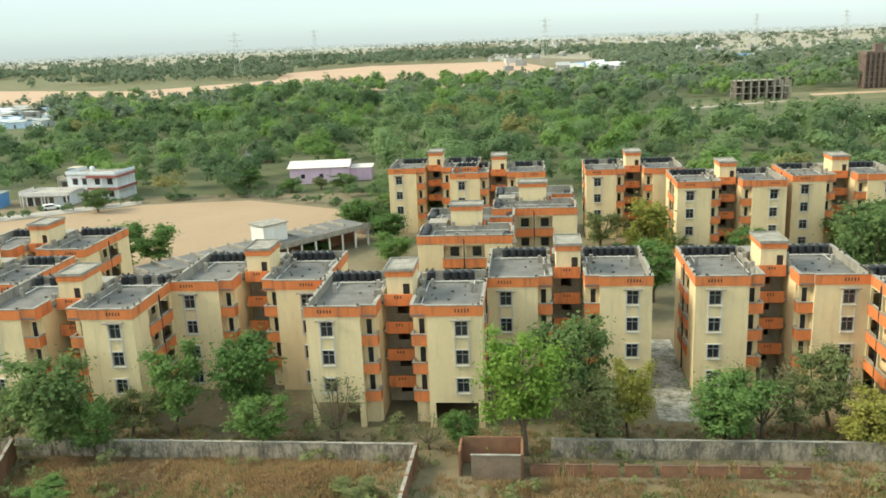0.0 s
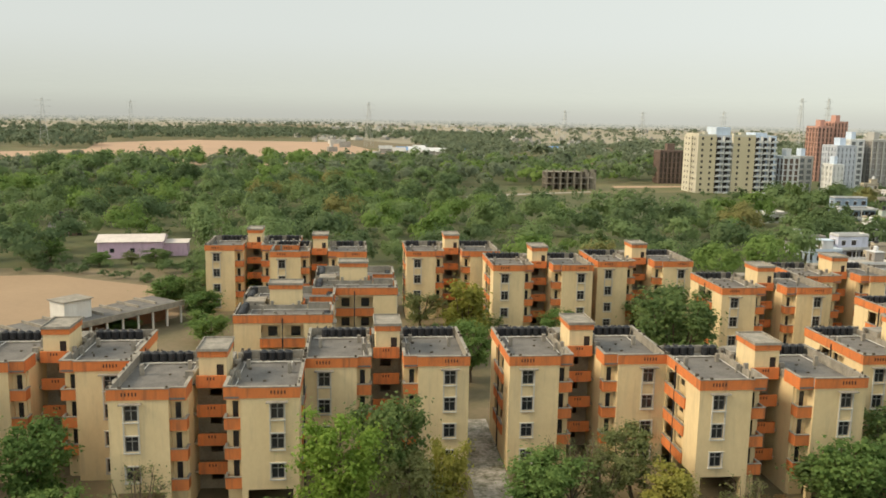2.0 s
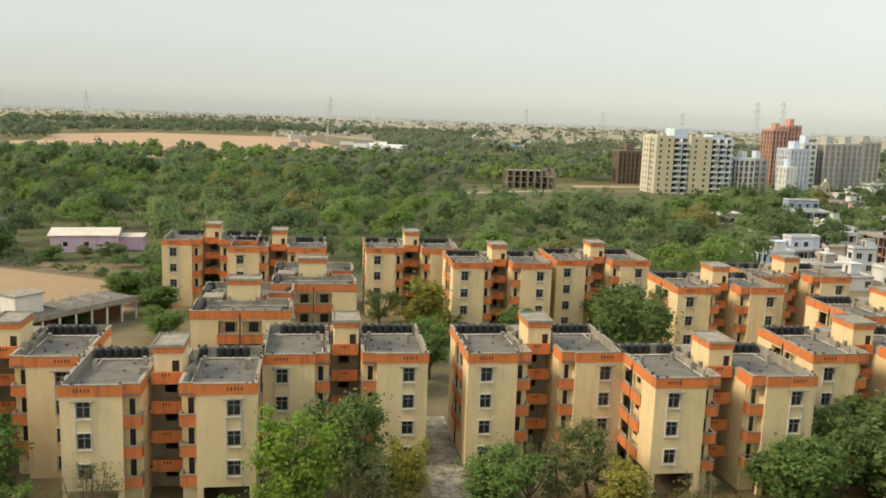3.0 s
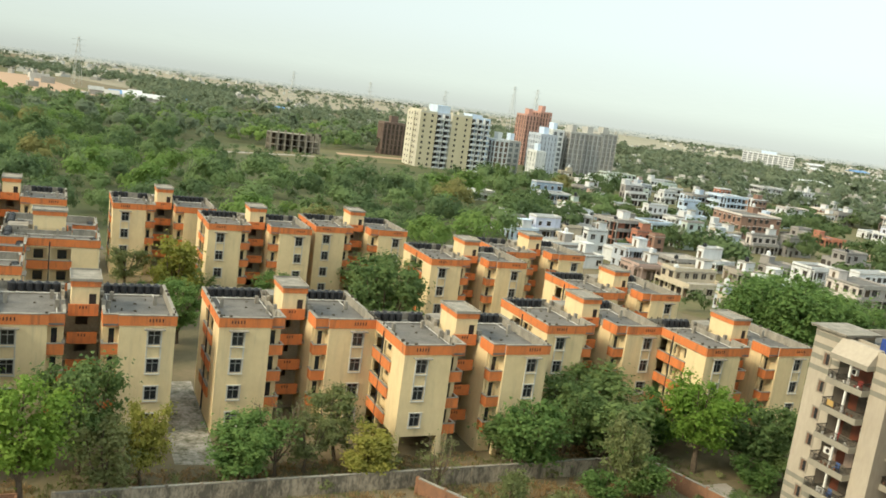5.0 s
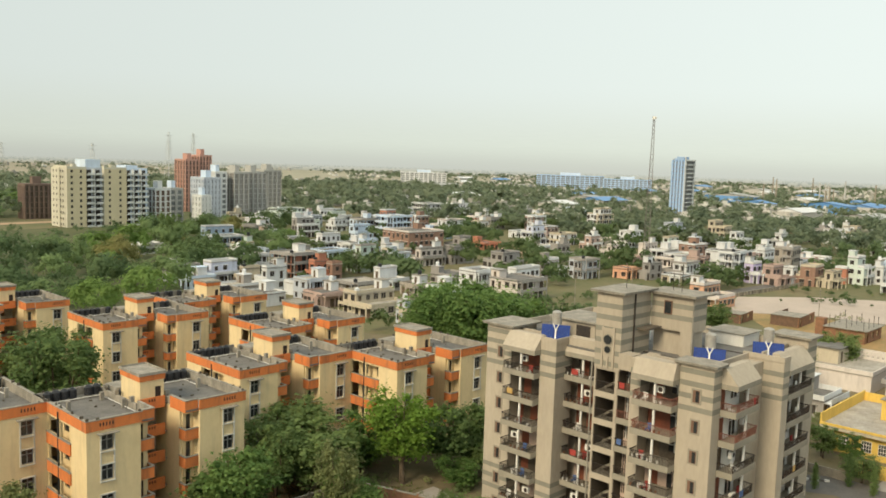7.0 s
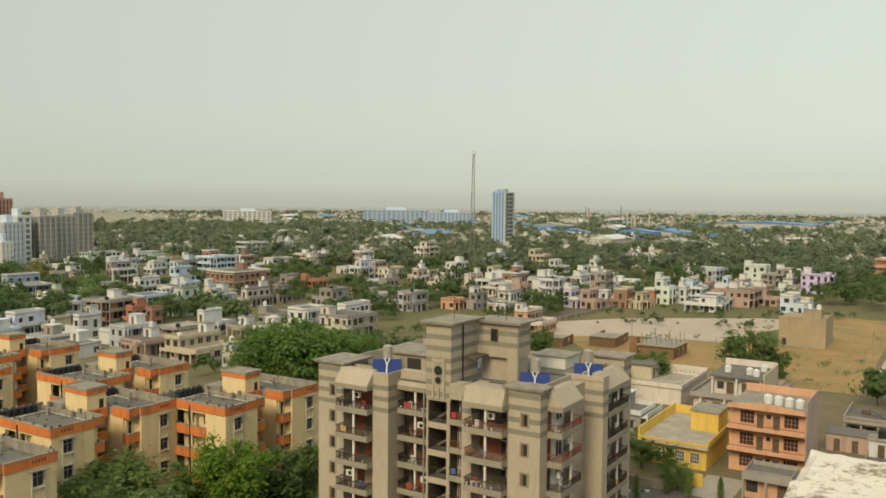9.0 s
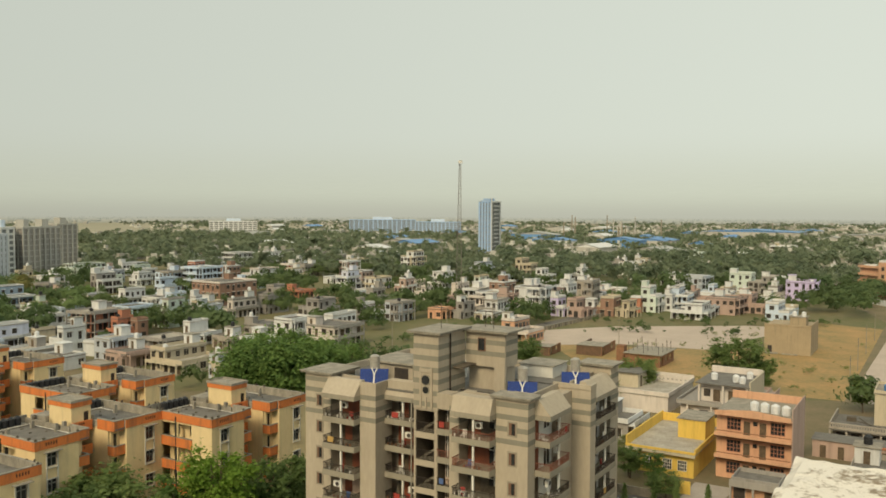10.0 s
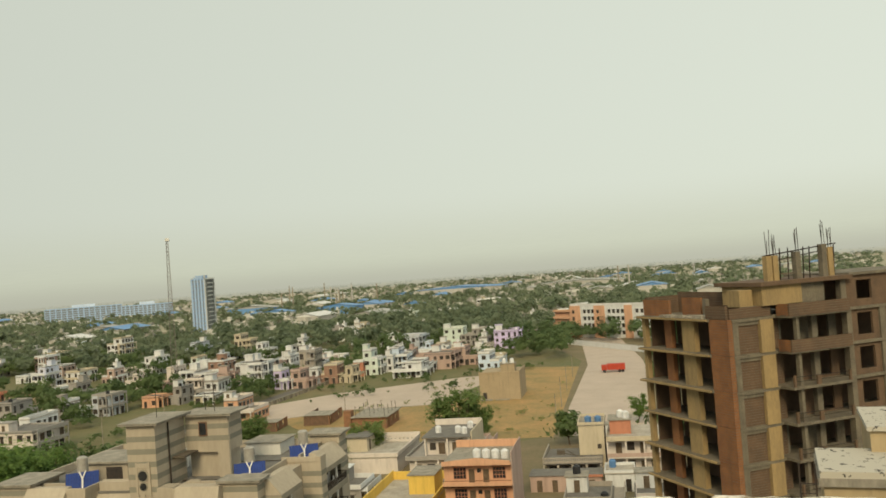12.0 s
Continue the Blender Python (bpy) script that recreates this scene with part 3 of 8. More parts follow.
def boundary(a, b, h, mat, label, group="boundary walls", pitch=3.0):
    a, b = Vector((*a, 0)), Vector((*b, 0))
    n = max(1, round((b - a).length / pitch))
    wall = thing("boundary_wall", label, "wall", group)
    wall.matrix_basis = Matrix.Translation(a) @ pose(0, 0, 0, 0, 0, math.degrees(math.atan2(b.y - a.y, b.x - a.x)))
    step = (b - a).length / n
    for k in range(n):
        part("panel", box(k * step + 0.13, (k + 1) * step - 0.13, -0.1, 0.1, 0, h), mat, wall)
        part("coping", box(k * step + 0.1, (k + 1) * step - 0.1, -0.16, 0.16, h, h + 0.1), COPING, wall)
    for k in range(n + 1):
        part("pillar", box(k * step - 0.15, k * step + 0.15, -0.15, 0.15, 0, h + 0.15), mat, wall)


boundary((-56, 72.6), (-11.2, 72.2), 1.7, STAINED, "rain-stained plastered boundary wall with pale coping")
boundary((1.5, 73.2), (62.5, 72.8), 1.8, STAINED, "rain-stained plastered boundary wall with pale coping")
boundary((-11.2, 72.0), (-11.4, 58.0), 1.7, BRICK, "narrow brick wall running toward the viewer's building")
boundary((-50.8, 71.6), (-47.8, 62.5), 2.2, BRICK, "brick wall with a pale top edge")
boundary((62.5, 72.8), (67.5, 56.0), 1.9, BRICK, "red brick wall round the grey tower's garden")
boundary((34.5, 71.8), (38.0, 66.0), 1.6, BRICK, "short broken brick wall")


BANKS = [(-49, -12.5, 58, 71.5, 1.3, 2), (-3, 34, 56, 68.4, 0.7, 6)]


def bank_height(x, y, x0, x1, y0, y1, high, seed):
    edge = min(x - x0, x1 - x, 1e9) / (x1 - x0), min(y - y0, y1 - y) / (y1 - y0)
    lumps = 0.55 + 0.9 * noise.noise(Vector((x * 0.13, y * 0.2, seed))) + 0.12 * noise.noise(Vector((x * 0.9, y * 0.9, seed)))
    return high * min(1, min(edge) * 5) * lumps - 0.03


def ground_z(x, y):
    return max([0.0] + [bank_height(x, y, *b) for b in BANKS if b[0] < x < b[1] and b[2] < y < b[3]])


def mound(name, x0, x1, y0, y1, high, seed):
    """A low bank of earth, one uneven sheet."""
    s, n = Shape(), 60
    for i in range(n + 1):
        for k in range(n + 1):
            u, v = i / n, k / n
            x, y = x0 + (x1 - x0) * u, y0 + (y1 - y0) * v
            s.v.append((x, y, max(-0.05, bank_height(x, y, x0, x1, y0, y1, high, seed))))
    for i in range(n):
        for k in range(n):
            a = i * (n + 1) + k
            s.f.append((a, a + n + 1, a + n + 2, a + 1))
    ob = part(name, s, MOUND)
    tagged(ob, "low bank of dry brown earth and straw", "ground", kind="structure")


for bank in BANKS:
    mound("earth_bank", *bank)


def roofless_shed():
    s = thing("roofless_shed", "roofless plastered shed of brown brick walls", "shed")
    s.matrix_basis = pose(-6.6, 68.8, 0)
    part("wall", box(0.8, 5.2, 0, 0.2, 0, 2.4), material("brown_mud_plaster", (0.27, 0.20, 0.14), (0.17, 0.125, 0.09), scale=0.8, fine=5.0, bump=0.3), s)
    part("wall", box(-0.4, 5.4, 3.2, 3.4, 0, 2.6), BRICK, s)
    part("wall", box(-0.4, -0.2, 0.6, 3.2, 0, 2.5), BRICK, s)
    part("wall", box(5.2, 5.4, 0.2, 3.2, 0, 2.5), BRICK, s)
    part("coping", box(0.75, 5.2, -0.05, 0.25, 2.4, 2.5), COPING, s)


roofless_shed()


def brick_bin(x, w):
    s = thing("brick_bay", "low red brick wall bay with a weathered top", "low wall", "row of brick bays")
    s.matrix_basis = pose(x, 69.6, 0)
    part("wall", box(0, w, 0, 0.22, 0, 1.15), BRICK, s)
    part("wall", box(0, 0.22, 0.22, 0.9, 0, 0.95), BRICK, s)
    part("coping", box(-0.03, w + 0.03, -0.03, 0.25, 1.15, 1.19), OLD_BRICK, s)


for x, w in ((-0.6, 2.6), (2.6, 1.9), (5.0, 2.2), (7.8, 2.4), (10.9, 2.2), (14.0, 2.6), (17.6, 2.6), (21.0, 2.6)):
    brick_bin(x, w)


# ---- school shed with the long verandah roof beside the field ----
def school():
    s = thing("school_building", "long low verandah building with a flat grey roof", "school building")
    a, b = Vector((-58, 122, 0)), Vector((-31, 156, 0))
    s.matrix_basis = Matrix.Translation(a) @ pose(0, 0, 0, 0, 0, math.degrees(math.atan2(b.y - a.y, b.x - a.x)))
    n = (b - a).length
    part("wall", box(0, n, 4.6, 4.85, 0, 3.6), BRICK, s)
    part("wall", box(0, n, 8.4, 8.65, 0, 3.6), STAINED, s)
    part("roof", box(-0.6, n + 0.6, 0, 9.2, 3.6, 3.8), ROOF, s)
    part("fascia", box(-0.6, n + 0.6, -0.12, 0, 3.3, 4.3), COPING, s)
    for k in range(15):
        part("column", box(k * n / 14 - 0.15, k * n / 14 + 0.15, 0.3, 0.6, 0, 3.6), WHITE, s)
    for k in range(12):
        part("roof_beam", box(k * n / 12, k * n / 12 + 0.25, 3.0, 9.0, 3.8, 4.25), COPING, s)
    t = part("tank_room", box(n * 0.52, n * 0.52 + 5, 4.0, 8.0, 3.8, 6.9), WHITE, s, "white tank room on the roof")
    part("slab", box(n * 0.52 - 0.3, n * 0.52 + 5.3, 3.7, 8.3, 6.9, 7.1), COPING, t)


school()

# ---- grey striped tower ----
GREY = material("grey_beige_plaster", (0.47, 0.41, 0.325), (0.34, 0.295, 0.235), scale=0.3, fine=3.0, streak=0.3, bump=0.1, amount=0.8)
STRIPE = material("grey_stripe_paint", (0.255, 0.245, 0.20), (0.20, 0.19, 0.155), scale=0.5, fine=3.0, streak=0.3, amount=0.8)
BLUE = material("blue_plastic", (0.018, 0.05, 0.24), (0.014, 0.035, 0.16), rough=0.5)
RAIL = material("rust_red_railing", (0.25, 0.09, 0.06), (0.14, 0.06, 0.045), rough=0.7)
FRAMED = material("brown_window_frame", (0.20, 0.115, 0.075), (0.13, 0.08, 0.055), rough=0.6)
STORY, TOP_FLOOR = 2.865, 16.62      # storey height and level of the top flats' floor


def bands(parent, x0, x1, y0, y1, z0, z1):
    """Painted stripes round a column between two heights."""
    z = 16.7
    while z + 0.5 < z1:
        if z > z0:
            part("stripe", box(x0 - 0.015, x1 + 0.015, y0 - 0.015, y1 + 0.015, z, z + 0.5), STRIPE, parent)
        z += 1.17


def striped_column(parent, x0, x1, y0, y1, z1, name="column", z0=0.0, cap=0.4, low=True):
    c = part(name, box(x0, x1, y0, y1, z0, z1), GREY, parent)
    bands(c, x0, x1, y0, y1, max(z0, 16.5), z1)
    if z0 == 0 and low:
        for z in (2.5, 3.7, 4.9):
            part("stripe", box(x0 - 0.015, x1 + 0.015, y0 - 0.015, y1 + 0.015, z, z + 0.5), STRIPE, c)
    if cap:
        part("cap", Shape().box(x0 - cap, x1 + cap, y0 - cap, y1 + cap, z1, z1 + 0.16).box(x0 - cap - 0.06, x1 + cap + 0.06, y0 - cap - 0.06, y1 + cap + 0.06, z1 + 0.16, z1 + 0.24), COPING, c)
    return c


LEDGE = material("grey_balcony_plaster", (0.33, 0.30, 0.24), (0.23, 0.21, 0.17), scale=0.4, fine=3.0, streak=0.3, amount=0.8)
DOOR = material("red_brown_door", (0.27, 0.085, 0.045), (0.15, 0.06, 0.04), rough=0.5)
FLUSH = material("pale_pink_plaster", (0.56, 0.43, 0.35), (0.44, 0.34, 0.28), scale=0.5, fine=4.0)
CLOTH = [material(n + "_cloth", c, rough=0.95) for n, c in (("white", (0.7, 0.69, 0.66)), ("red", (0.38, 0.06, 0.05)), ("blue", (0.10, 0.16, 0.34)), ("ochre", (0.5, 0.33, 0.12)))]


def hood(parent, m, w, out, steep):
    """Sloped plaster hood with a grey rim over the top balcony of a stack."""
    f, back = TOP_FLOOR + 2.35, -out + (0.45 if steep else 1.15)
    s = Shape()
    s.m = m
    lip, top = f + 0.5, f + 1.98
    a, b, o = -0.15, w + 0.15, -out - 0.1
    s.face((a, o, lip), (b, o, lip), (b, back, top), (a, back, top))
    s.face((a, back, top), (b, back, top), (b, 0.3, top), (a, 0.3, top))
    s.face((a, o, lip), (a, back, top), (a, 0.3, top), (a, 0.3, lip))
    s.face((b, o, lip), (b, 0.3, lip), (b, 0.3, top), (b, back, top))
    h = part("hood", s, GREY, parent, "sloped plaster hood over the top balcony")
    s = Shape()
    s.m = m
    part("rim", s.box(a - 0.02, b + 0.02, o - 0.02, 0.3, f, lip), LEDGE, h)


def air_conditioner(make, x, y, z, parent):
    u = part("air_conditioner", make().box(x, x + 0.8, y, y + 0.32, z, z + 0.6), WHITE, parent, "white air conditioner unit")
    s = make()
    s.m = s.m @ Matrix.Translation((x + 0.5, y - 0.02, z + 0.3)) @ pose(0, 0, 0, -90, 0, 0)
    part("fan_grille", s.tube(0, 0, 0, 0.02, 0.23, n=12), IRON, u)


def balcony_stack(parent, m, w, depth, out, seed, rails, inners, two_doors=True):
    """Balconies one above the other, the topmost first; local x along the front, y inward."""
    pick = random.Random(seed)

    def S():
        s = Shape()
        s.m = m
        return s
    for k in range(6):
        f = TOP_FLOOR - STORY * k
        rail, inner = rails[min(k, len(rails) - 1)], inners[min(k, len(inners) - 1)]
        b = part("balcony", S().box(0, w, -out, depth, f - 0.12, f).box(-0.12, w + 0.12, -out - 0.06, -out + 0.07, f - 0.22, f + 0.38)
                 .box(-0.12, 0, -out + 0.07, 0, f - 0.22, f + 0.38).box(w, w + 0.12, -out + 0.07, 0, f - 0.22, f + 0.38), LEDGE, parent)
        s = S()
        for i in range(int(w / 0.16) + 1):
            s.box(i * 0.16, i * 0.16 + 0.035, -out - 0.01, -out + 0.025, f + 0.38, f + 1.05)
        for i in range(int(out / 0.16)):
            for e in (-0.08, w + 0.05):
                s.box(e, e + 0.035, -out + 0.12 + i * 0.16, -out + 0.155 + i * 0.16, f + 0.38, f + 1.05)
        s.box(-0.1, w + 0.1, -out - 0.02, -out + 0.035, f + 1.05, f + 1.11).box(-0.1, -0.04, -out + 0.035, 0, f + 1.05, f + 1.11).box(w + 0.04, w + 0.1, -out + 0.035, 0, f + 1.05, f + 1.11)
        part("railing", s, rail, b)
        a0, a1, b0, b1 = (w * 0.1, w * 0.36, w * 0.6, w * 0.9) if two_doors else (w * 0.45, w * 0.9, w * 0.05, w * 0.3)
        door, pane = (a0, a1, f, f + 2.15), (b0, b1, f + (0 if k % 2 else 0.8), f + 2.15)
        part("back_wall", S().wall(0, w, depth, depth + 0.15, f, f + STORY - 0.13, [door, pane]), inner, b)
        part("door", S().box(a0, a1, depth + 0.06, depth + 0.1, f, f + 2.15), DOOR if k % 3 < 2 else BARK, b)
        p = part("window", S().box(b0, b1, depth + 0.06, depth + 0.09, pane[2], f + 2.15), GLASS, b)
        part("mullion", S().box((b0 + b1) / 2 - 0.05, (b0 + b1) / 2 + 0.05, depth + 0.02, depth + 0.055, pane[2], f + 2.15).box(b0, b1, depth + 0.02, depth + 0.05, f + 1.45, f + 1.53), FLUSH if k > 2 else WHITE, p)
        if w > 3:
            part("post", S().box(w * 0.53, w * 0.53 + 0.2, -out + 0.1, -out + 0.28, f, f + STORY - 0.13), WHITE, b, "white balcony post")
        if w > 2 and pick.random() < 0.6:
            air_conditioner(S, pick.uniform(0.15, w - 1.0), -0.75, f + pick.choice((0.0, 1.3)), b)
        if w > 2:
            e = pick.uniform(0.2, w - 1.0)
            q = -out + 0.45
            part("chair", S().box(e, e + 0.5, q, q + 0.5, f + 0.4, f + 0.46).box(e, e + 0.5, q + 0.45, q + 0.5, f + 0.46, f + 0.95).box(e, e + 0.06, q, q + 0.06, f, f + 0.4)
                 .box(e + 0.44, e + 0.5, q, q + 0.06, f, f + 0.4).box(e, e + 0.06, q + 0.44, q + 0.5, f, f + 0.4).box(e + 0.44, e + 0.5, q + 0.44, q + 0.5, f, f + 0.4), pick.choice((WHITE, BARK, CLOTH[2], CLOTH[1])), b)
        if pick.random() < 0.3:
            u = 0.2 + pick.random() * max(0.1, w - 1.3)
            cloth = S().box(u, u + pick.uniform(0.4, 0.8), -out - 0.07, -out - 0.03, f + 0.55, f + 1.13)
            tagged(part("hanging_cloth", cloth, CLOTH[pick.randrange(4)]), "cloth hung over a balcony railing to dry", "laundry", "laundry on the tower")
        s = S()
        for i in range(7):
            if pick.random() < 0.55:
                s.tube(0.2 + i * w / 7.4, -out - 0.01 + 0.16, f + 0.2, f + 0.62, 0.09, 0.13, 7)
        if s.v and w > 2:
            tagged(part("flower_pot", s, BRICK if k % 2 else WHITE, b), kind="stuff")


def west(x, y):
    """Local x runs south along a west-facing front that starts at y; local y runs east."""
    return Matrix(((0, 1, 0, x), (-1, 0, 0, y), (0, 0, 1, 0), (0, 0, 0, 1)))


def narrow_window(parent, x, y, f):
    w = part("window", Shape().box(x - 0.07, x, y - 0.5, y + 0.5, f + 0.86, f + 2.3), LEDGE, parent)
    part("pane", box(x - 0.09, x - 0.07, y - 0.34, y + 0.34, f + 1.0, f + 2.16), FRAMED, w)
    part("shutter", box(x - 0.11, x - 0.09, y - 0.28, y + 0.05, f + 1.05, f + 2.1), GLASS, w)


def grey_tower():
    g = thing("apartment_tower", "grey-beige striped apartment tower with stacked balconies", "apartment tower")
    part("body", box(75.9, 92, 35.6, 60.4, 0, 19.9), GREY, g)
    part("roof", box(73.4, 92, 35.0, 60.6, 19.9, 20.1), ROOF, g)
    c = striped_column(g, 71.9, 76.2, 57.5, 61.0, 21.1)
    for k in range(7):
        narrow_window(c, 71.9, 59.0, TOP_FLOOR - STORY * k)
    # gloom: back walls coloured dark for the shade of the deep balconies
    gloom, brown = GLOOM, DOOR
    m = west(72.0, 57.4)
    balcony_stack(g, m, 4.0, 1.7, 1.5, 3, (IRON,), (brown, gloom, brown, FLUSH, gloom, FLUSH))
    hood(g, m, 4.0, 1.5, False)
    c = striped_column(g, 71.5, 74.5, 51.3, 53.3, 20.4, cap=0)
    part("ledge", Shape().box(71.45, 71.65, 51.25, 53.35, 20.4, 20.9).box(71.65, 74.5, 51.25, 51.45, 20.4, 20.9), GREY, c)
    m = west(74.4, 51.2)
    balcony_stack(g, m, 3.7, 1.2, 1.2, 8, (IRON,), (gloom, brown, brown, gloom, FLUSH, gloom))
    hood(g, m, 3.7, 1.2, False)
    # open stair shaft under a tall head with two round windows
    holes = [(-47.0, -44.75, TOP_FLOOR - 0.3 - STORY * k, TOP_FLOOR + 1.95 - STORY * k) for k in range(6)]
    s = Shape()
    s.m = Matrix(((0, 1, 0, 0), (-1, 0, 0, 0), (0, 0, 1, 0), (0, 0, 0, 1)))
    st = part("stair_shaft", s.wall(-47.2, -44.4, 72.5, 72.7, 0, 18.75, holes), GREY, g, "open stair shaft with dark landings")
    # shaft walls painted dark for the shade behind the landings
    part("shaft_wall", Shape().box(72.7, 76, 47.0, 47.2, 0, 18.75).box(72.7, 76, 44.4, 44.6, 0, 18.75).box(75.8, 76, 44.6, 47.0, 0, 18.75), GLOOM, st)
    for k in range(6):
        f = TOP_FLOOR - 0.3 - STORY * k
        part("landing", box(72.7, 74.0, 44.6, 47.0, f - 0.15, f), LEDGE, st)
        s = Shape()
        for i in range(8):
            s.box(74.0 + 0.05, 75.6, 46.9 - 0.28 * (i + 1), 46.9 - 0.28 * i, f + 0.17 * i, f + 0.17 * (i + 1))
        part("stair_flight", s, LEDGE, st)
        s = Shape()
        for i in range(22):
            s.box(72.55, 72.58, 44.78 + 0.1 * i, 44.81 + 0.1 * i, f, f + 1.0)
        part("railing", s.box(72.54, 72.6, 44.75, 47.0, f + 1.0, f + 1.06), IRON, st)
    c = striped_column(g, 72.4, 77.8, 44.25, 47.2, 26.45, "stair_head", z0=18.75, cap=0.5)
    part("raised_panel", Shape().box(72.25, 72.4, 44.9, 45.1, 18.9, 23.0).box(72.25, 72.4, 46.2, 46.4, 18.9, 23.0).box(72.25, 72.4, 45.1, 46.2, 22.5, 22.9).box(72.33, 72.4, 45.1, 46.2, 20.0, 22.5).box(72.25, 72.4, 45.55, 45.75, 18.9, 20.0), GREY, c)
    for z, r in ((21.75, 0.58), (20.75, 0.42)):
        s = Shape()
        s.m = Matrix.Translation((72.34, 45.65, z)) @ pose(0, 0, 0, 0, -90, 0)
        w = part("round_window", s.tube(0, 0, 0, 0.1, r, n=24), LEDGE, c)
        s = Shape()
        s.m = Matrix.Translation((72.24, 45.65, z)) @ pose(0, 0, 0, 0, -90, 0)
        part("pane", s.tube(0, 0, 0, 0.04, r * 0.8, n=24), GLASS, w)
    part("drain_pipe", Shape().tube(72.4, 47.45, 0, 19.5, 0.08, n=8), COPING, g, "pale drain pipe")
    c = striped_column(g, 78.0, 81.0, 39.7, 44.25, 26.2, "lift_head", z0=22.6, cap=0.6)
    part("lower_wall", Shape().box(78.6, 81.0, 40.0, 44.2, 20.1, 22.6).box(78.0, 78.6, 39.7, 40.9, 20.1, 22.6), GREY, c)
    w = part("window", box(77.9, 78.0, 41.9, 42.8, 24.2, 25.6), FRAMED, c)
    part("pane", box(77.87, 77.9, 42.0, 42.7, 24.3, 25.5), GLASS, w)
    part("canopy", box(75.2, 78.5, 43.0, 44.25, 22.7, 22.85), GLOOM, c)
    part("pipe", Shape().tube(74.6, 44.15, 20.1, 26.3, 0.08, n=8), IRON, c)
    part("pipe", Shape().tube(78.0, 39.6, 20.1, 26.0, 0.06, n=8), COPING, c)
    for p in ((75.0, 45.5, 29.0), (79.0, 41.5, 29.4), (80.0, 43.0, 28.2)):
        part("antenna", Shape().rod((p[0], p[1], 26.4), p, 0.035).rod((p[0], p[1] - 0.5, p[2] - 0.4), (p[0], p[1] + 0.5, p[2] - 0.4), 0.025), IRON, g)
    m = west(72.6, 44.3)
    balcony_stack(g, m, 1.5, 1.3, 0.25, 4, (RAIL, RAIL, IRON), (gloom, FLUSH), False)
    part("front_wall", box(72.35, 74.0, 42.8, 44.35, 19.0, 20.6), GREY, g)
    striped_column(g, 72.2, 75.8, 41.7, 42.8, 20.5, cap=0)
    m = west(72.1, 41.6)
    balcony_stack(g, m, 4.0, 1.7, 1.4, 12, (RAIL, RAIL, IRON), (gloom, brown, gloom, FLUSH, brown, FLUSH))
    hood(g, m, 4.0, 1.4, True)
    c = striped_column(g, 71.9, 73.5, 34.1, 37.5, 21.1)
    part("wall", box(73.5, 76.0, 35.6, 37.5, 0, 20.9), GREY, g)
    for k in range(7):
        narrow_window(c, 71.9, 35.7, TOP_FLOOR - STORY * k)
    m = pose(73.6, 34.1, 0)
    balcony_stack(g, m, 4.7, 0.4, 1.5, 15, (RAIL, RAIL, IRON), (WHITE,))
    hood(g, m, 4.7, 1.5, False)
    part("wall", box(78.5, 82.2, 33.9, 35.6, 0, 20.3), GREY, g)
    c = striped_column(g, 82.0, 83.5, 31.85, 36.0, 20.5, cap=0, low=False)
    part("ledge", Shape().box(81.9, 82.1, 31.8, 36, 20.5, 21.0).box(82.1, 83.5, 31.8, 32.0, 20.5, 21.0), GREY, c)
    m = pose(83.7, 33.4, 0)
    balcony_stack(g, m, 6.0, 0.4, 1.5, 19, (IRON,), (WHITE,))
    hood(g, m, 6.0, 1.5, False)
    striped_column(g, 89.9, 92.4, 32.6, 36.0, 21.6)
    # parapets and rooms of the roof
    part("parapet", Shape().box(73.4, 73.6, 53.4, 57.5, 20.1, 20.95).box(73.6, 73.8, 47.4, 51.2, 20.1, 20.95).box(73.0, 73.2, 37.5, 41.6, 20.1, 21.0).box(75.5, 82, 35.4, 35.6, 20.1, 20.9).box(83.5, 90, 34.6, 34.8, 20.1, 20.9).box(91.8, 92, 36, 60.6, 20.1, 20.9).box(76.2, 91.8, 60.4, 60.6, 20.1, 20.9), GREY, g)
    r = part("roof_room", Shape().box(77.5, 82.5, 50.6, 56.0, 20.1, 21.9), GREY, g)
    part("slab", box(77.1, 82.9, 50.2, 56.4, 21.9, 22.1), COPING, r)
    # dark sheet on the wall, for the shade inside an opening
    part("opening", box(77.44, 77.5, 51.2, 53.0, 20.3, 21.5), OPENING, r)
    r = part("roof_room", Shape().box(87.5, 91.5, 38.5, 42.5, 20.1, 21.4), WHITE, g, "low white roof room")
    part("slab", box(87.3, 91.7, 38.3, 42.7, 21.4, 21.5), COPING, r)
    part("vent", Shape().box(84.4, 84.9, 43, 43.5, 20.1, 22.4).box(82.6, 83.1, 47, 47.5, 20.1, 22.0), WHITE, g)
    part("roof_pipe", Shape().rod((74.0, 39.5, 20.25), (78.0, 39.5, 20.25), 0.06).rod((76.4, 36.5, 20.25), (76.4, 44.0, 20.25), 0.06).rod((84.0, 36.5, 20.25), (84.0, 43.0, 20.25), 0.05), IRON, g)
    return g


OPENING = material("dark_openings", (0.03, 0.03, 0.032), (0.07, 0.055, 0.045), rough=0.5, scale=0.6, fine=3.0)
grey_tower()


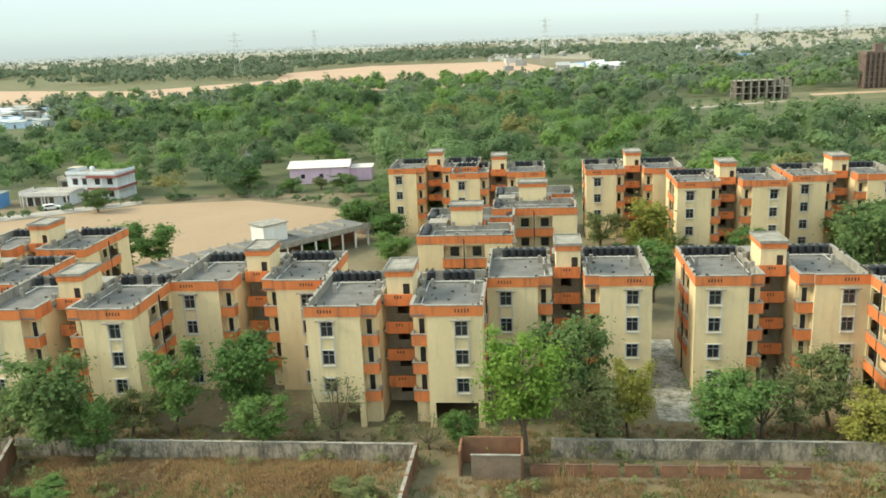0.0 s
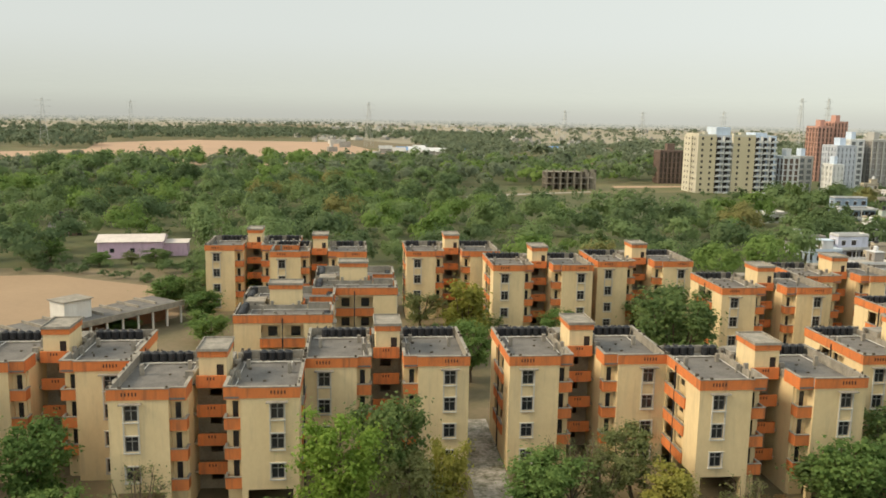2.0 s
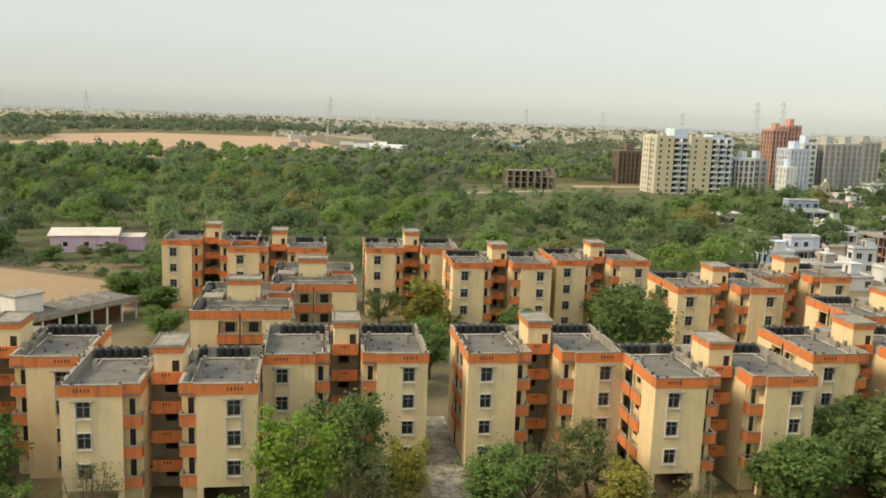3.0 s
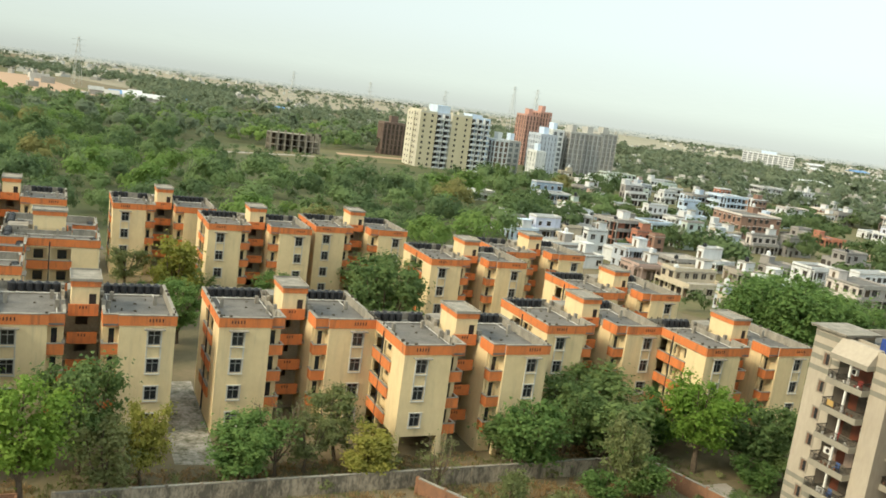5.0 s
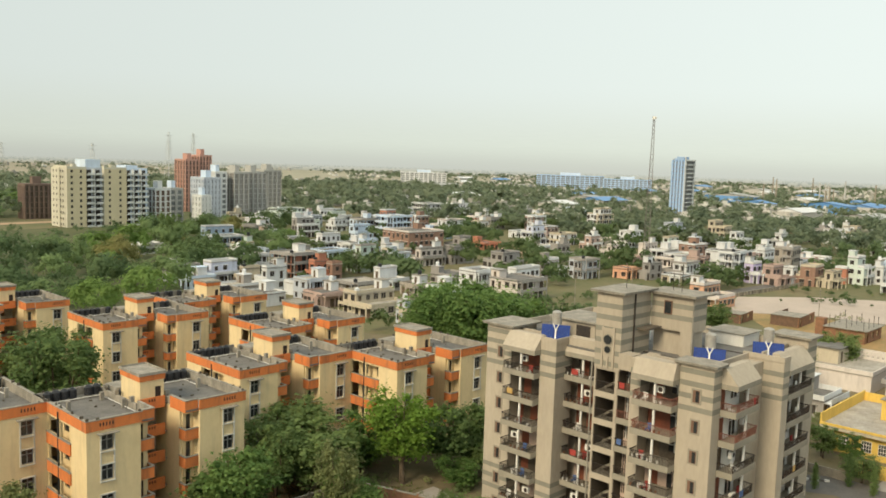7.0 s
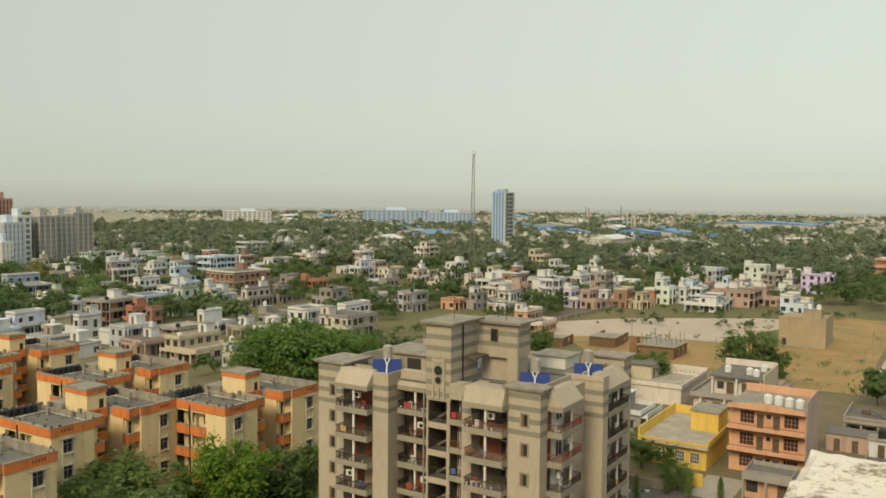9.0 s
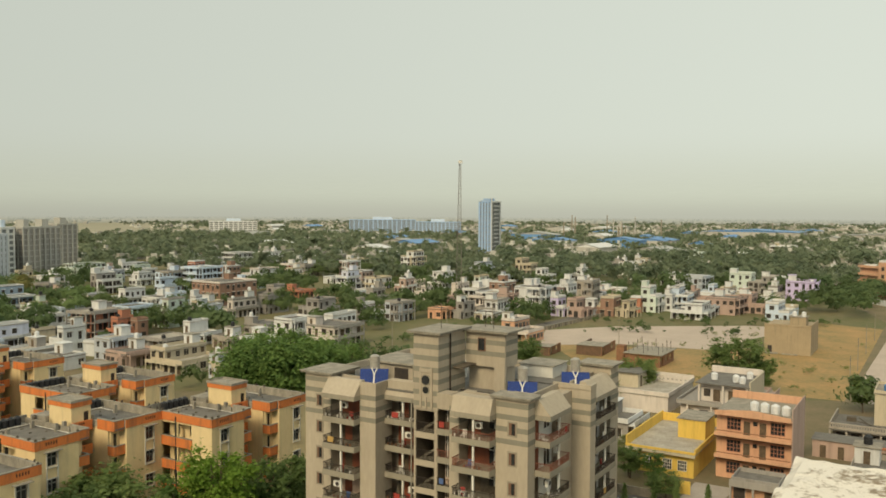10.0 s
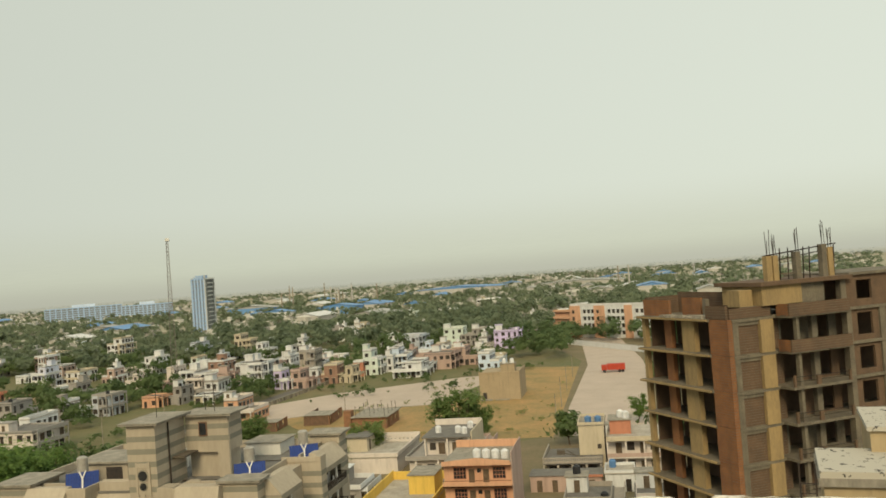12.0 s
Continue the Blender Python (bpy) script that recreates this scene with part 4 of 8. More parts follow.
def solar_heater(x, y, z, turn):
    s = thing("solar_water_heater", "blue tube panel with a grey tank on the tower roof", "solar heater", "solar heaters")
    s.matrix_basis = pose(x, y, z, 0, 0, turn)
    tilt = pose(0, 0, 0.1, 48, 0, 0)

    def P():
        p = Shape()
        p.m = tilt
        return p
    part("panel", P().box(-1.5, 1.5, 0, 1.75, 0, 0.1), BLUE, s)
    grid = P()
    for k in range(13):
        grid.box(-1.5 + 0.245 * k, -1.46 + 0.245 * k, 0, 1.75, 0.1, 0.12)
    part("panel_tubes", grid, NAVY, s)
    part("pipe", P().box(-0.07, 0.07, 0.0, 1.0, 0.12, 0.2).rod((0, 1.0, 0.16), (-0.3, 1.8, 0.2), 0.06).rod((0, 1.0, 0.16), (0.3, 1.8, 0.2), 0.06), WHITE, s)
    part("tank", Shape().tube(0, 1.9, 1.0, 2.7, 0.52, n=18).tube(0, 1.9, 2.7, 2.85, 0.54, 0.3, 18), STEEL_TANK, s, "dull steel tank")
    part("stand", Shape().rod((-0.4, 1.7, 0), (-0.3, 1.7, 1.0), 0.05).rod((0.4, 1.7, 0), (0.3, 1.7, 1.0), 0.05).rod((0, 2.3, 0), (0, 2.2, 1.0), 0.05), IRON, s)


NAVY = material("navy_tube", (0.012, 0.025, 0.13), rough=0.4)
STEEL_TANK = material("dull_steel", (0.45, 0.43, 0.39), (0.33, 0.31, 0.28), rough=0.5, metal=0.3, scale=1.5, fine=8.0)
solar_heater(73.0, 52.6, 20.4, -58)
solar_heater(76.6, 37.0, 20.1, -66)
solar_heater(84.2, 34.4, 20.1, -66)


# ---- unfinished concrete tower ----
OCHRE = material("ochre_wet_plaster", (0.37, 0.265, 0.13), (0.25, 0.185, 0.10), scale=0.6, fine=5.0, streak=0.4, bump=0.2, grime=(0.15, 0.115, 0.07), grimy=0.6)
CAST = material("dull_cast_concrete", (0.20, 0.175, 0.13), (0.115, 0.10, 0.08), scale=0.6, fine=6.0, bump=0.2, grime=(0.09, 0.08, 0.06), grimy=0.7)
MUDDY = material("mud_coloured_brick", (0.155, 0.10, 0.065), (0.10, 0.07, 0.05), scale=1.0, fine=9.0, bump=0.3)
RUSSET = material("russet_brick", (0.29, 0.135, 0.06), (0.19, 0.09, 0.05), scale=1.0, fine=9.0, bump=0.3, grime=(0.13, 0.075, 0.05), grimy=0.6)


def coursed(parent, name, x0, x1, y0, y1, z0, z1, mat):
    """A brick wall whose courses stand out from dark recessed joints."""
    w = part(name, box(x0 + 0.02, x1 - 0.02, y0 + 0.02, y1 - 0.02, z0, z1), CAST, parent)
    s, n = Shape(), max(1, round((z1 - z0) / 0.23))
    h = (z1 - z0) / n
    for k in range(n):
        s.box(x0, x1, y0, y1, z0 + k * h + 0.03, z0 + (k + 1) * h)
    tagged(part("brick_courses", s, mat, w), kind="stuff")
    return w


def unfinished_tower():
    g = thing("unfinished_tower", "unfinished concrete frame tower with brick infill walls", "building under construction")
    g.matrix_basis = pose(76.5, -7.94, 0, 0, 0, -57.9)     # the near corner; local y along one front, x along the other
    top, rise = 32.85, 3.1
    worn = random.Random(9)
    for j in range(11):
        z = top - rise * j
        f = z - rise              # floor below this slab
        e = worn.uniform(-0.12, 0.12)
        part("slab", Shape().box(-0.35 + e, 24, 2.4, 13.4, z - 0.26, z).box(0.0, 24, 0.1, 2.4, z - 0.26, z), CAST, g, "bare concrete floor slab")
        part("slab_lip", Shape().box(-0.55 + e, -0.35 + e, 2.5, 13.5, z - 0.2 + e * 0.3, z - 0.04), OCHRE, g)
        if f < 0:
            break
        # the open front with columns
        coursed(g, "pier", -0.25, 0.75, -0.05, 2.5, f, z - 0.02, RUSSET)
        part("column", box(0.05, 0.6, 5.1, 6.9, f, z - 0.26), OCHRE, g)
        part("column", box(0.7, 1.1, 9.5, 10.6, f, z - 0.26), RUSSET, g)
        part("column", box(-0.1, 0.4, 12.7, 13.2, f, z - 0.26), OCHRE, g)
        part("inner_wall", Shape().box(3.6, 3.8, 2.5, 12.8, f, z - 0.26).box(0.8, 3.6, 12.9, 13.1, f, z - 0.26), MUDDY, g)
        part("inner_wall", box(0.75, 6.0, 2.35, 2.5, f, z - 0.26), MUDDY, g)
        # the front with brick infill
        part("pier", box(0.24, 0.82, -0.08, 0.5, f, z - 0.26), CAST, g)
        coursed(g, "infill", 0.82, 3.06, 0.16, 0.4, f, z - 0.62, MUDDY)
        part("lintel", box(0.82, 3.06, 0.02, 0.42, z - 0.62, z - 0.26), CAST, g)
        part("band", box(0.2, 4.5, -0.12, 0.1, z - 0.3, z - 0.02), CAST, g)
        part("pier", box(3.06, 4.44, -0.2, 0.6, f, z - 0.26), OCHRE, g)
        coursed(g, "infill", 4.44, 6.0, 1.0, 1.25, f, z - 0.26, MUDDY)
        # stacked balconies
        b = part("balcony", Shape().box(5.0, 11.6, -1.5, 0.1, z - 0.24, z).box(11.6, 12.7, -0.6, 0.1, z - 0.24, z), CAST, g)
        if j < 2:
            coursed(b, "balcony_wall", 5.0, 11.7, -1.6, -1.42, z - 0.12, z + 0.95, MUDDY)
            coursed(b, "balcony_wall", 5.0, 5.16, -1.42, 0.0, z - 0.12, z + 0.95, RUSSET)
        else:
            part("rail_stub", Shape().box(5.1, 5.3, -1.5, -1.3, z, z + 1.0).box(7.6, 8.0, -1.5, -1.3, z, z + 0.8).box(11.2, 11.4, -1.5, -1.3, z, z + 0.9), MUDDY, b)
            part("rail", Shape().rod((5.2, -1.4, z + 0.85), (11.3, -1.4, z + 0.75), 0.035).rod((5.2, -1.4, z + 0.45), (11.3, -1.4, z + 0.4), 0.03), IRON, b)
        part("post", box(6.0, 6.3, -1.2, -0.8, f, z - 0.26), CAST, g)
        part("post", box(8.7, 9.3, -0.1, 0.4, f, z - 0.26), CAST, g)
        part("infill", Shape().wall(6.0, 12.7, 1.2, 1.4, f, z - 0.26, [(6.4, 8.2, f, z - 0.6), (9.6, 11.8, f + 0.2, z - 0.5)]), MUDDY if j % 3 else CAST, g)
        part("inner_wall", box(6.0, 24, 3.4, 3.6, f, z - 0.26), MUDDY, g)
        # the farther bay
        part("column", box(12.7, 13.25, -0.15, 0.5, f, z), CAST, g)
        part("column", box(16.6, 17.3, -0.15, 0.5, f, z), CAST, g)
        part("infill", Shape().wall(13.25, 16.6, 0.05, 0.3, f, z, [(14.1, 15.9, f + 0.5, z - 0.6)]), MUDDY, g)
        part("infill", Shape().wall(17.3, 23.8, 0.05, 0.3, f, z, [(18.2, 20.0, f + 0.5, z - 0.6), (21.4, 23.0, f + 0.5, z - 0.6)]), MUDDY, g)
        part("band", box(12.5, 24, -0.22, 0.05, z - 0.26, z), CAST, g)
    # roof of the open part
    coursed(g, "parapet", 0.2, 0.45, 8.9, 13.2, top, 34.4, RUSSET)
    coursed(g, "parapet", 0.45, 6.0, 13.0, 13.2, top, 34.6, MUDDY)
    coursed(g, "parapet", 4.2, 4.45, 4.0, 13.0, top, 34.9, MUDDY)
    coursed(g, "wall_stub", 1.2, 1.45, 5.4, 8.2, top, 34.6, RUSSET)
    part("post", box(0.9, 1.3, 4.2, 4.7, top, 34.5), CAST, g)
    coursed(g, "parapet", -0.2, 0.05, 0.2, 2.9, top, 34.0, MUDDY)
    coursed(g, "parapet", 0.05, 4.4, 0.0, 0.25, top, 33.75, MUDDY)
    s = Shape()
    for k in range(26):
        y, x, e = worn.uniform(2.9, 9.5), worn.uniform(-0.3, 0.8), worn.uniform(0.1, 0.32)
        s.box(x - e, x + e, y - e * 1.6, y + e * 1.6, top, top + worn.uniform(0.06, 0.3))
    tagged(part("cement_bags", s, COPING, g, "pale cement bags and rubble on the slab"), kind="stuff")
    # plastered roof room with its slab, stub columns and steel
    r = part("roof_room", Shape().box(3.4, 7.7, -0.3, 5.0, 33.75, 35.45), OCHRE, g, "cream plastered roof room")
    part("side_room", Shape().box(7.7, 10.4, -0.1, 5.0, 33.1, 35.4), CAST, r)
    part("small_room", Shape().box(1.7, 3.1, 0.6, 2.2, 33.75, 35.2), OCHRE, r)
    part("slab", Shape().box(3.0, 13.2, -0.7, 5.6, 35.45, 35.8), MUDDY, r)
    part("upper_column", box(12.3, 12.9, -0.1, 0.5, top, 35.45), CAST, g)
    part("roof_wall", Shape().wall(12.9, 24, 0.0, 0.25, top, 35.7, [(14.2, 16.0, 33.5, 35.2), (18.6, 20.6, 33.5, 35.2)]).box(23.7, 24, 0.25, 9, top, 35.7), MUDDY, g)
    part("inner_wall", box(10.4, 24, 4.0, 4.2, top, 35.45), MUDDY, g)
    part("roof_slab", box(13.2, 24.2, -0.3, 8, 35.7, 35.95), CAST, g)
    for x, y, h, mat in ((4.6, 0.2, 2.2, OCHRE), (5.4, 0.3, 2.2, OCHRE), (8.0, 0.4, 2.4, CAST), (10.8, 0.2, 2.9, CAST), (11.6, 0.3, 2.6, OCHRE)):
        c = part("stub_column", box(x, x + 0.55, y, y + 0.55, 35.8, 35.8 + h), mat, g)
        for i in range(5):
            u = x + 0.06 + 0.1 * i
            part("rebar", Shape().rod((u, y + 0.1 * (i % 3), 35.8 + h), (u + worn.uniform(-0.12, 0.12), y + 0.1 * (i % 3), 35.8 + h + worn.uniform(1.2, 2.3)), 0.028), IRON, c)
    for x in (6.3, 7.2, 8.9, 9.6, 12.4):
        part("prop", Shape().rod((x, 0.6, 35.8), (x + 0.15, 0.6, 38.6), 0.06), IRON, g)
    part("scaffold_bar", Shape().rod((4.6, 0.6, 38.0), (12.8, 0.6, 38.7), 0.06), IRON, g)
    part("scaffold_bar", Shape().rod((5.0, 0.7, 37.4), (12.6, 0.7, 38.3), 0.045), IRON, g)
    part("scaffold_board", Shape().box(6.0, 7.6, 0.2, 0.9, 36.3, 36.38), BARK, g)


unfinished_tower()


def own_building():
    g = thing("viewpoint_building", "tall building with a weathered white roof slab", "building")
    part("body", box(-9, 4.6, -14, 0.95, 0, 36.4), CONCRETE, g)
    part("roof_slab", box(-9, 4.6, -14, 0.95, 36.4, 36.6), ROOF, g)


own_building()
LIME = material("flaking_limewash", (0.74, 0.69, 0.62), (0.27, 0.215, 0.155), scale=7.0, fine=34.0, bump=0.5, amount=0.5)
sparse(LIME, 0.50, 0.60)


def tank_top():
    g = thing("roof_tank", "concrete roof tank with flaking white limewashed top", "water tank")
    part("wall", box(2.02, 4.55, -5.0, 0.88, 36.6, 37.7), CONCRETE, g)
    # a worn slab: its upper edge crumbles and its top is pitted
    x0, x1, y0, y1, nx, ny = 1.97, 4.6, -5.05, 0.94, 70, 150
    s = Shape()
    for j in range(ny + 1):
        for i in range(nx + 1):
            x, y = x0 + (x1 - x0) * i / nx, y0 + (y1 - y0) * j / ny
            rim = min(x - x0, x1 - x, y - y0, y1 - y)
            chip = 0.05 + 0.07 * (noise.noise(Vector((x * 2.3, y * 2.3, 1))) + 0.6 * noise.noise(Vector((x * 7, y * 7, 5))))
            fall = max(0.0, 1 - rim / max(0.012, chip * 1.6)) ** 2
            z = 37.9 - 0.13 * fall + 0.008 * noise.noise(Vector((x * 14, y * 14, 2))) + 0.006 * noise.noise(Vector((x * 5, y * 5, 8)))
            s.v.append((x + (0.03 * noise.noise(Vector((y * 6, 3, x))) if rim < 0.01 else 0), y + (0.03 * noise.noise(Vector((x * 6, 9, y))) if rim < 0.01 else 0), z))
    for j in range(ny):
        for i in range(nx):
            k = j * (nx + 1) + i
            s.f.append((k, k + 1, k + nx + 2, k + nx + 1))
    part("top", s, LIME, g, "flaking limewashed top with crumbling edges")
    part("slab", box(x0 + 0.03, x1 - 0.03, y0 + 0.03, y1 - 0.03, 37.7, 37.76), CONCRETE, g)


tank_top()


def lower_wing():
    g = thing("lower_wing", "lower wing with a white roof spotted with mould", "building")
    spots = material("mould_spotted_limewash", (0.46, 0.43, 0.37), (0.07, 0.065, 0.06), scale=2.6, fine=7.0, amount=0.1)
    sparse(spots, 0.57, 0.585)
    tan = material("tan_wash", (0.44, 0.345, 0.21), (0.33, 0.26, 0.16), scale=0.5, fine=4.0, streak=0.3, amount=0.9)
    g.matrix_basis = Matrix.Translation((28.4, -5.3, 0)) @ pose(0, 0, 0, 0, 0, -9) @ Matrix.Translation((-28.4, 5.3, 0))
    part("wall", box(28.4, 31.5, -18, -5.2, 0, 31.55), tan, g)
    part("cornice", box(28.25, 31.6, -18, -5.05, 31.55, 31.8), COPING, g)
    for k in range(9):
        part("rib", box(28.35, 28.4, -6.6 - 1.3 * k, -6.5 - 1.3 * k, 0, 31.55), tan, g)
    part("roof", box(28.3, 31.55, -18, -5.1, 31.8, 32.0), spots, g)
    part("upper_wall", box(31.0, 34.4, -18, -6.8, 0, 32.7), tan, g)
    part("upper_roof", box(30.85, 34.5, -18, -6.7, 32.7, 32.85), spots, g)
    l = part("ladder", Shape().box(28.0, 28.06, -5.0, -4.95, 26, 32.3).box(28.0, 28.06, -4.55, -4.5, 26, 32.3), IRON, g, "rusty steel ladder")
    for k in range(19):
        part("rung", Shape().rod((28.03, -4.98, 26.3 + 0.3 * k), (28.03, -4.52, 26.3 + 0.3 * k), 0.02), IRON, l)


lower_wing()


def parked_car(x, y, turn, white=True):
    g = thing("car", "white hatchback parked by the track" if white else "pale van parked by the track", "car", "parked cars")
    g.matrix_basis = pose(x, y, 0, 0, 0, turn)
    h = 1.45 if white else 1.95
    body = Shape()
    prof = [(-2.1, 0.35), (2.1, 0.35), (2.15, 0.8), (1.1, 0.95), (0.5, h), (-1.6, h), (-2.1, 0.9)]
    for y0 in (-0.8, 0.8):
        pts = [(px, y0, pz) for px, pz in prof]
        body.face(*(pts if y0 < 0 else pts[::-1]))
    for k in range(len(prof)):
        a, b = prof[k], prof[(k + 1) % len(prof)]
        body.face((a[0], 0.8, a[1]), (b[0], 0.8, b[1]), (b[0], -0.8, b[1]), (a[0], -0.8, a[1]))
    part("body", body, WHITE, g)
    for y0 in (-0.82, 0.8):
        part("side_glass", box(-1.4, 0.5, y0, y0 + 0.02, 0.95, h - 0.12), GLASS, g)
    for px in (-1.35, 1.35):
        for y0 in (-0.85, 0.65):
            s = Shape()
            s.m = Matrix.Translation((px, y0, 0.32)) @ pose(0, 0, 0, -90, 0, 0)
            part("wheel", s.tube(0, 0, 0, 0.2, 0.32, n=12), BLACK, g)


parked_car(-118.5, 196.5, 35)
parked_car(-134, 189, 40, False)


# ---- houses of the town ----
PAINT = {name: material(name + "_house_paint", c, tuple(k * 0.74 for k in c), scale=0.35, fine=2.5, streak=0.3, amount=0.9, grime=tuple(k * 0.45 for k in c), grimy=0.55) for name, c in {
    "white": (0.71, 0.72, 0.725), "cream": (0.57, 0.50, 0.38), "rose": (0.50, 0.37, 0.32), "rosewhite": (0.70, 0.635, 0.585), "salmon": (0.52, 0.23, 0.15),
    "grey": (0.36, 0.34, 0.32), "greyblue": (0.52, 0.56, 0.62), "bluegrey": (0.34, 0.43, 0.54), "paleblue": (0.60, 0.70, 0.83), "lavender": (0.66, 0.69, 0.82),
    "lilac": (0.62, 0.54, 0.80), "palegreen": (0.64, 0.72, 0.66), "yellow": (0.78, 0.54, 0.13), "brick": (0.32, 0.20, 0.15), "concrete": (0.40, 0.36, 0.31),
    "peach": (0.70, 0.41, 0.27), "pink": (0.74, 0.52, 0.66), "haze": (0.50, 0.485, 0.45)}.items()}
PALE_ROOF = material("pale_weathered_roof", (0.50, 0.46, 0.40), (0.24, 0.22, 0.19), scale=0.5, fine=3.0, amount=0.8, bump=0.2)
SINTEX = material("white_plastic", (0.75, 0.76, 0.78), rough=0.5)
HOUSE_TANK, HOUSE_TANK_WHITE, HOUSE_TANK_BLUE = (water_tank_mesh(0.6, 1.3) for _ in range(3))
town = random.Random(11)


def tank(x, y, z, mat):
    ob = part("water_tank", {"white_plastic": HOUSE_TANK_WHITE, "blue_tank_plastic": HOUSE_TANK_BLUE}.get(mat.name, HOUSE_TANK), mat)
    ob.matrix_basis = pose(x, y, z)
    tagged(ob, "pale plastic water tank on a house roof" if mat is not BLACK else "black plastic water tank on a house roof", "water tank", "house water tanks")


HOMES = []


def house(x, y, w, d, floors, colour, turn=None, storey=3.0):
    words = {"rosewhite": "pale rose", "greyblue": "grey-blue", "bluegrey": "blue-grey", "paleblue": "pale blue", "palegreen": "pale green", "brick": "brown brick", "concrete": "bare concrete", "haze": "pale"}
    g = thing("house", f"{words.get(colour, colour)} flat-roofed house of {('one storey', 'two storeys', 'three storeys', 'four storeys', 'five storeys')[floors - 1]}", "house", "houses of the town")
    m = pose(x, y, 0, 0, 0, town.uniform(-5, 5) if turn is None else turn)
    g.matrix_basis = m
    HOMES.append((x, y, max(w, d)))
    F, paint, a, b = storey, PAINT[colour], w / 2, d / 2
    trim = paint if town.random() < 0.55 else PAINT[town.choice(("white", "white", "cream", "grey", "rosewhite"))]
    near = x * x + y * y < 265 ** 2 and w > 3.6
    # the top storey of many houses covers a part of the plan and leaves a terrace
    part_top = floors > 1 and w > 4.5 and town.random() < 0.6
    full = floors - 1 if part_top else floors
    H = F * full
    side = town.choice((-1, 1))
    cut = town.uniform(-0.25, 0.25) * b
    wall = Shape().box(-a, a, -b, b, 0, H)
    if part_top:
        y0, y1 = (cut, b) if side > 0 else (-b, cut)
        wall.box(-a + 0.003, a - 0.003, y0 + 0.003, y1 - 0.003, H, F * floors)
    part("wall", wall, paint, g)
    floor = ROOF if town.random() < 0.55 else PALE_ROOF
    roof, rim = Shape(), town.uniform(0.45, 0.95)
    levels = [(H, -b, b)] if not part_top else [(H, -b, cut) if side > 0 else (H, cut, b), (F * floors, y0, y1)]
    for z, p, q in levels:
        if z == H and part_top:
            roof.box(-a + 0.1, a - 0.1, p + 0.1, q - 0.05, z, z + 0.06)
        else:
            roof.box(-a - 0.25, a + 0.2, p - 0.25, q + 0.2, z, z + 0.14)
        part("parapet" if z == H else "upper_parapet", Shape().ring(-a, a, p, q, z + 0.06, z + rim, 0.14), trim, g)
    part("roof", roof, floor, g)
    open_s, open_w = w > 4.5 and town.random() < 0.6, d > 4.5 and town.random() < 0.75
    deep = town.uniform(1.2, 2.0)
    panes, porch, span = Shape(), Shape(), town.choice((0.15, 0.5, 1.0))
    for k in range(floors):
        z = F * k
        if k == full:          # terrace level
            open_s = open_w = False
        if open_s:
            lip = town.uniform(0.45, 0.9)
            porch.box(-a, a, -b - deep, -b, z + F - 0.22, z + F - 0.06).box(-a, a, -b - deep, -b - deep + 0.12, z + F - 0.06, z + F + lip)
            for u in (-1, 0, 1):
                porch.box(u * (a - 0.15) - 0.13, u * (a - 0.15) + 0.13, -b - deep + 0.02, -b - deep + 0.26, z, z + F - 0.22)
        if open_w:
            lip, e = town.uniform(0.45, 0.9), -b + span * 2 * b
            porch.box(-a - deep, -a, -b, e, z + F - 0.22, z + F - 0.06).box(-a - deep, -a - deep + 0.12, -b, e, z + F - 0.06, z + F + lip)
            for u in (-b + 0.15, (e - b) / 2, e - 0.15):
                porch.box(-a - deep + 0.02, -a - deep + 0.26, u - 0.13, u + 0.13, z, z + F - 0.22)
        for face, length, opened in (("s", w, open_s), ("w", d, open_w)):
            lo = 0.0
            if k == full and face == "w":
                length, lo = y1 - y0, (y0 + y1) / 2
            if k == full and face == "s" and side > 0:
                lo = None
            n = max(1, int(length / (2.0 if opened else 2.5)))
            for i in range(n):
                if town.random() < 0.1:
                    continue
                c = (i + 0.5) * length / n - length / 2 + town.uniform(-0.2, 0.2) + (lo or 0.0)
                ww, hh = town.choice(((1.6, 2.2), (1.2, 2.2), (1.7, 1.5)) if opened else ((1.4, 1.4), (1.1, 1.3), (1.0, 2.1), (1.6, 1.5)))
                ww = min(ww, length / n * 0.75)
                z0 = z + (0.05 if hh > 2 else 0.85)
                if face == "s":
                    f = cut if lo is None else -b
                    q = (c - ww / 2, c + ww / 2, f - 0.04, f, z0, z0 + hh)
                    shade = (c - ww / 2 - 0.2, c + ww / 2 + 0.2, f - 0.5, f, z0 + hh + 0.06, z0 + hh + 0.16)
                else:
                    q = (-a - 0.04, -a, c - ww / 2, c + ww / 2, z0, z0 + hh)
                    shade = (-a - 0.5, -a, c - ww / 2 - 0.2, c + ww / 2 + 0.2, z0 + hh + 0.06, z0 + hh + 0.16)
                if near:
                    e = part("window" if hh < 2 else "door", box(*q), OPENING if hh < 2 else (BARK if town.random() < 0.6 else IRON), g)
                    if hh < 2:
                        part("sash", box(q[0] - (0.02 if face == "w" else 0), q[0] + 0.06, q[2] - 0.02, q[2] + 0.06, q[4], q[5]) if face == "w" else box(c - 0.04, c + 0.04, q[2] - 0.02, q[2], q[4], q[5]), trim, e)
                    if not opened:
                        part("sunshade", box(*shade), COPING, e)
                else:
                    panes.box(*q)
                    if not opened:
                        porch.box(*shade)
    if panes.v:
        tagged(part("glazing", panes, OPENING, g), kind="stuff")
    if porch.v:
        tagged(part("verandah", porch, trim, g), kind="stuff")
    z, p, q = levels[-1]
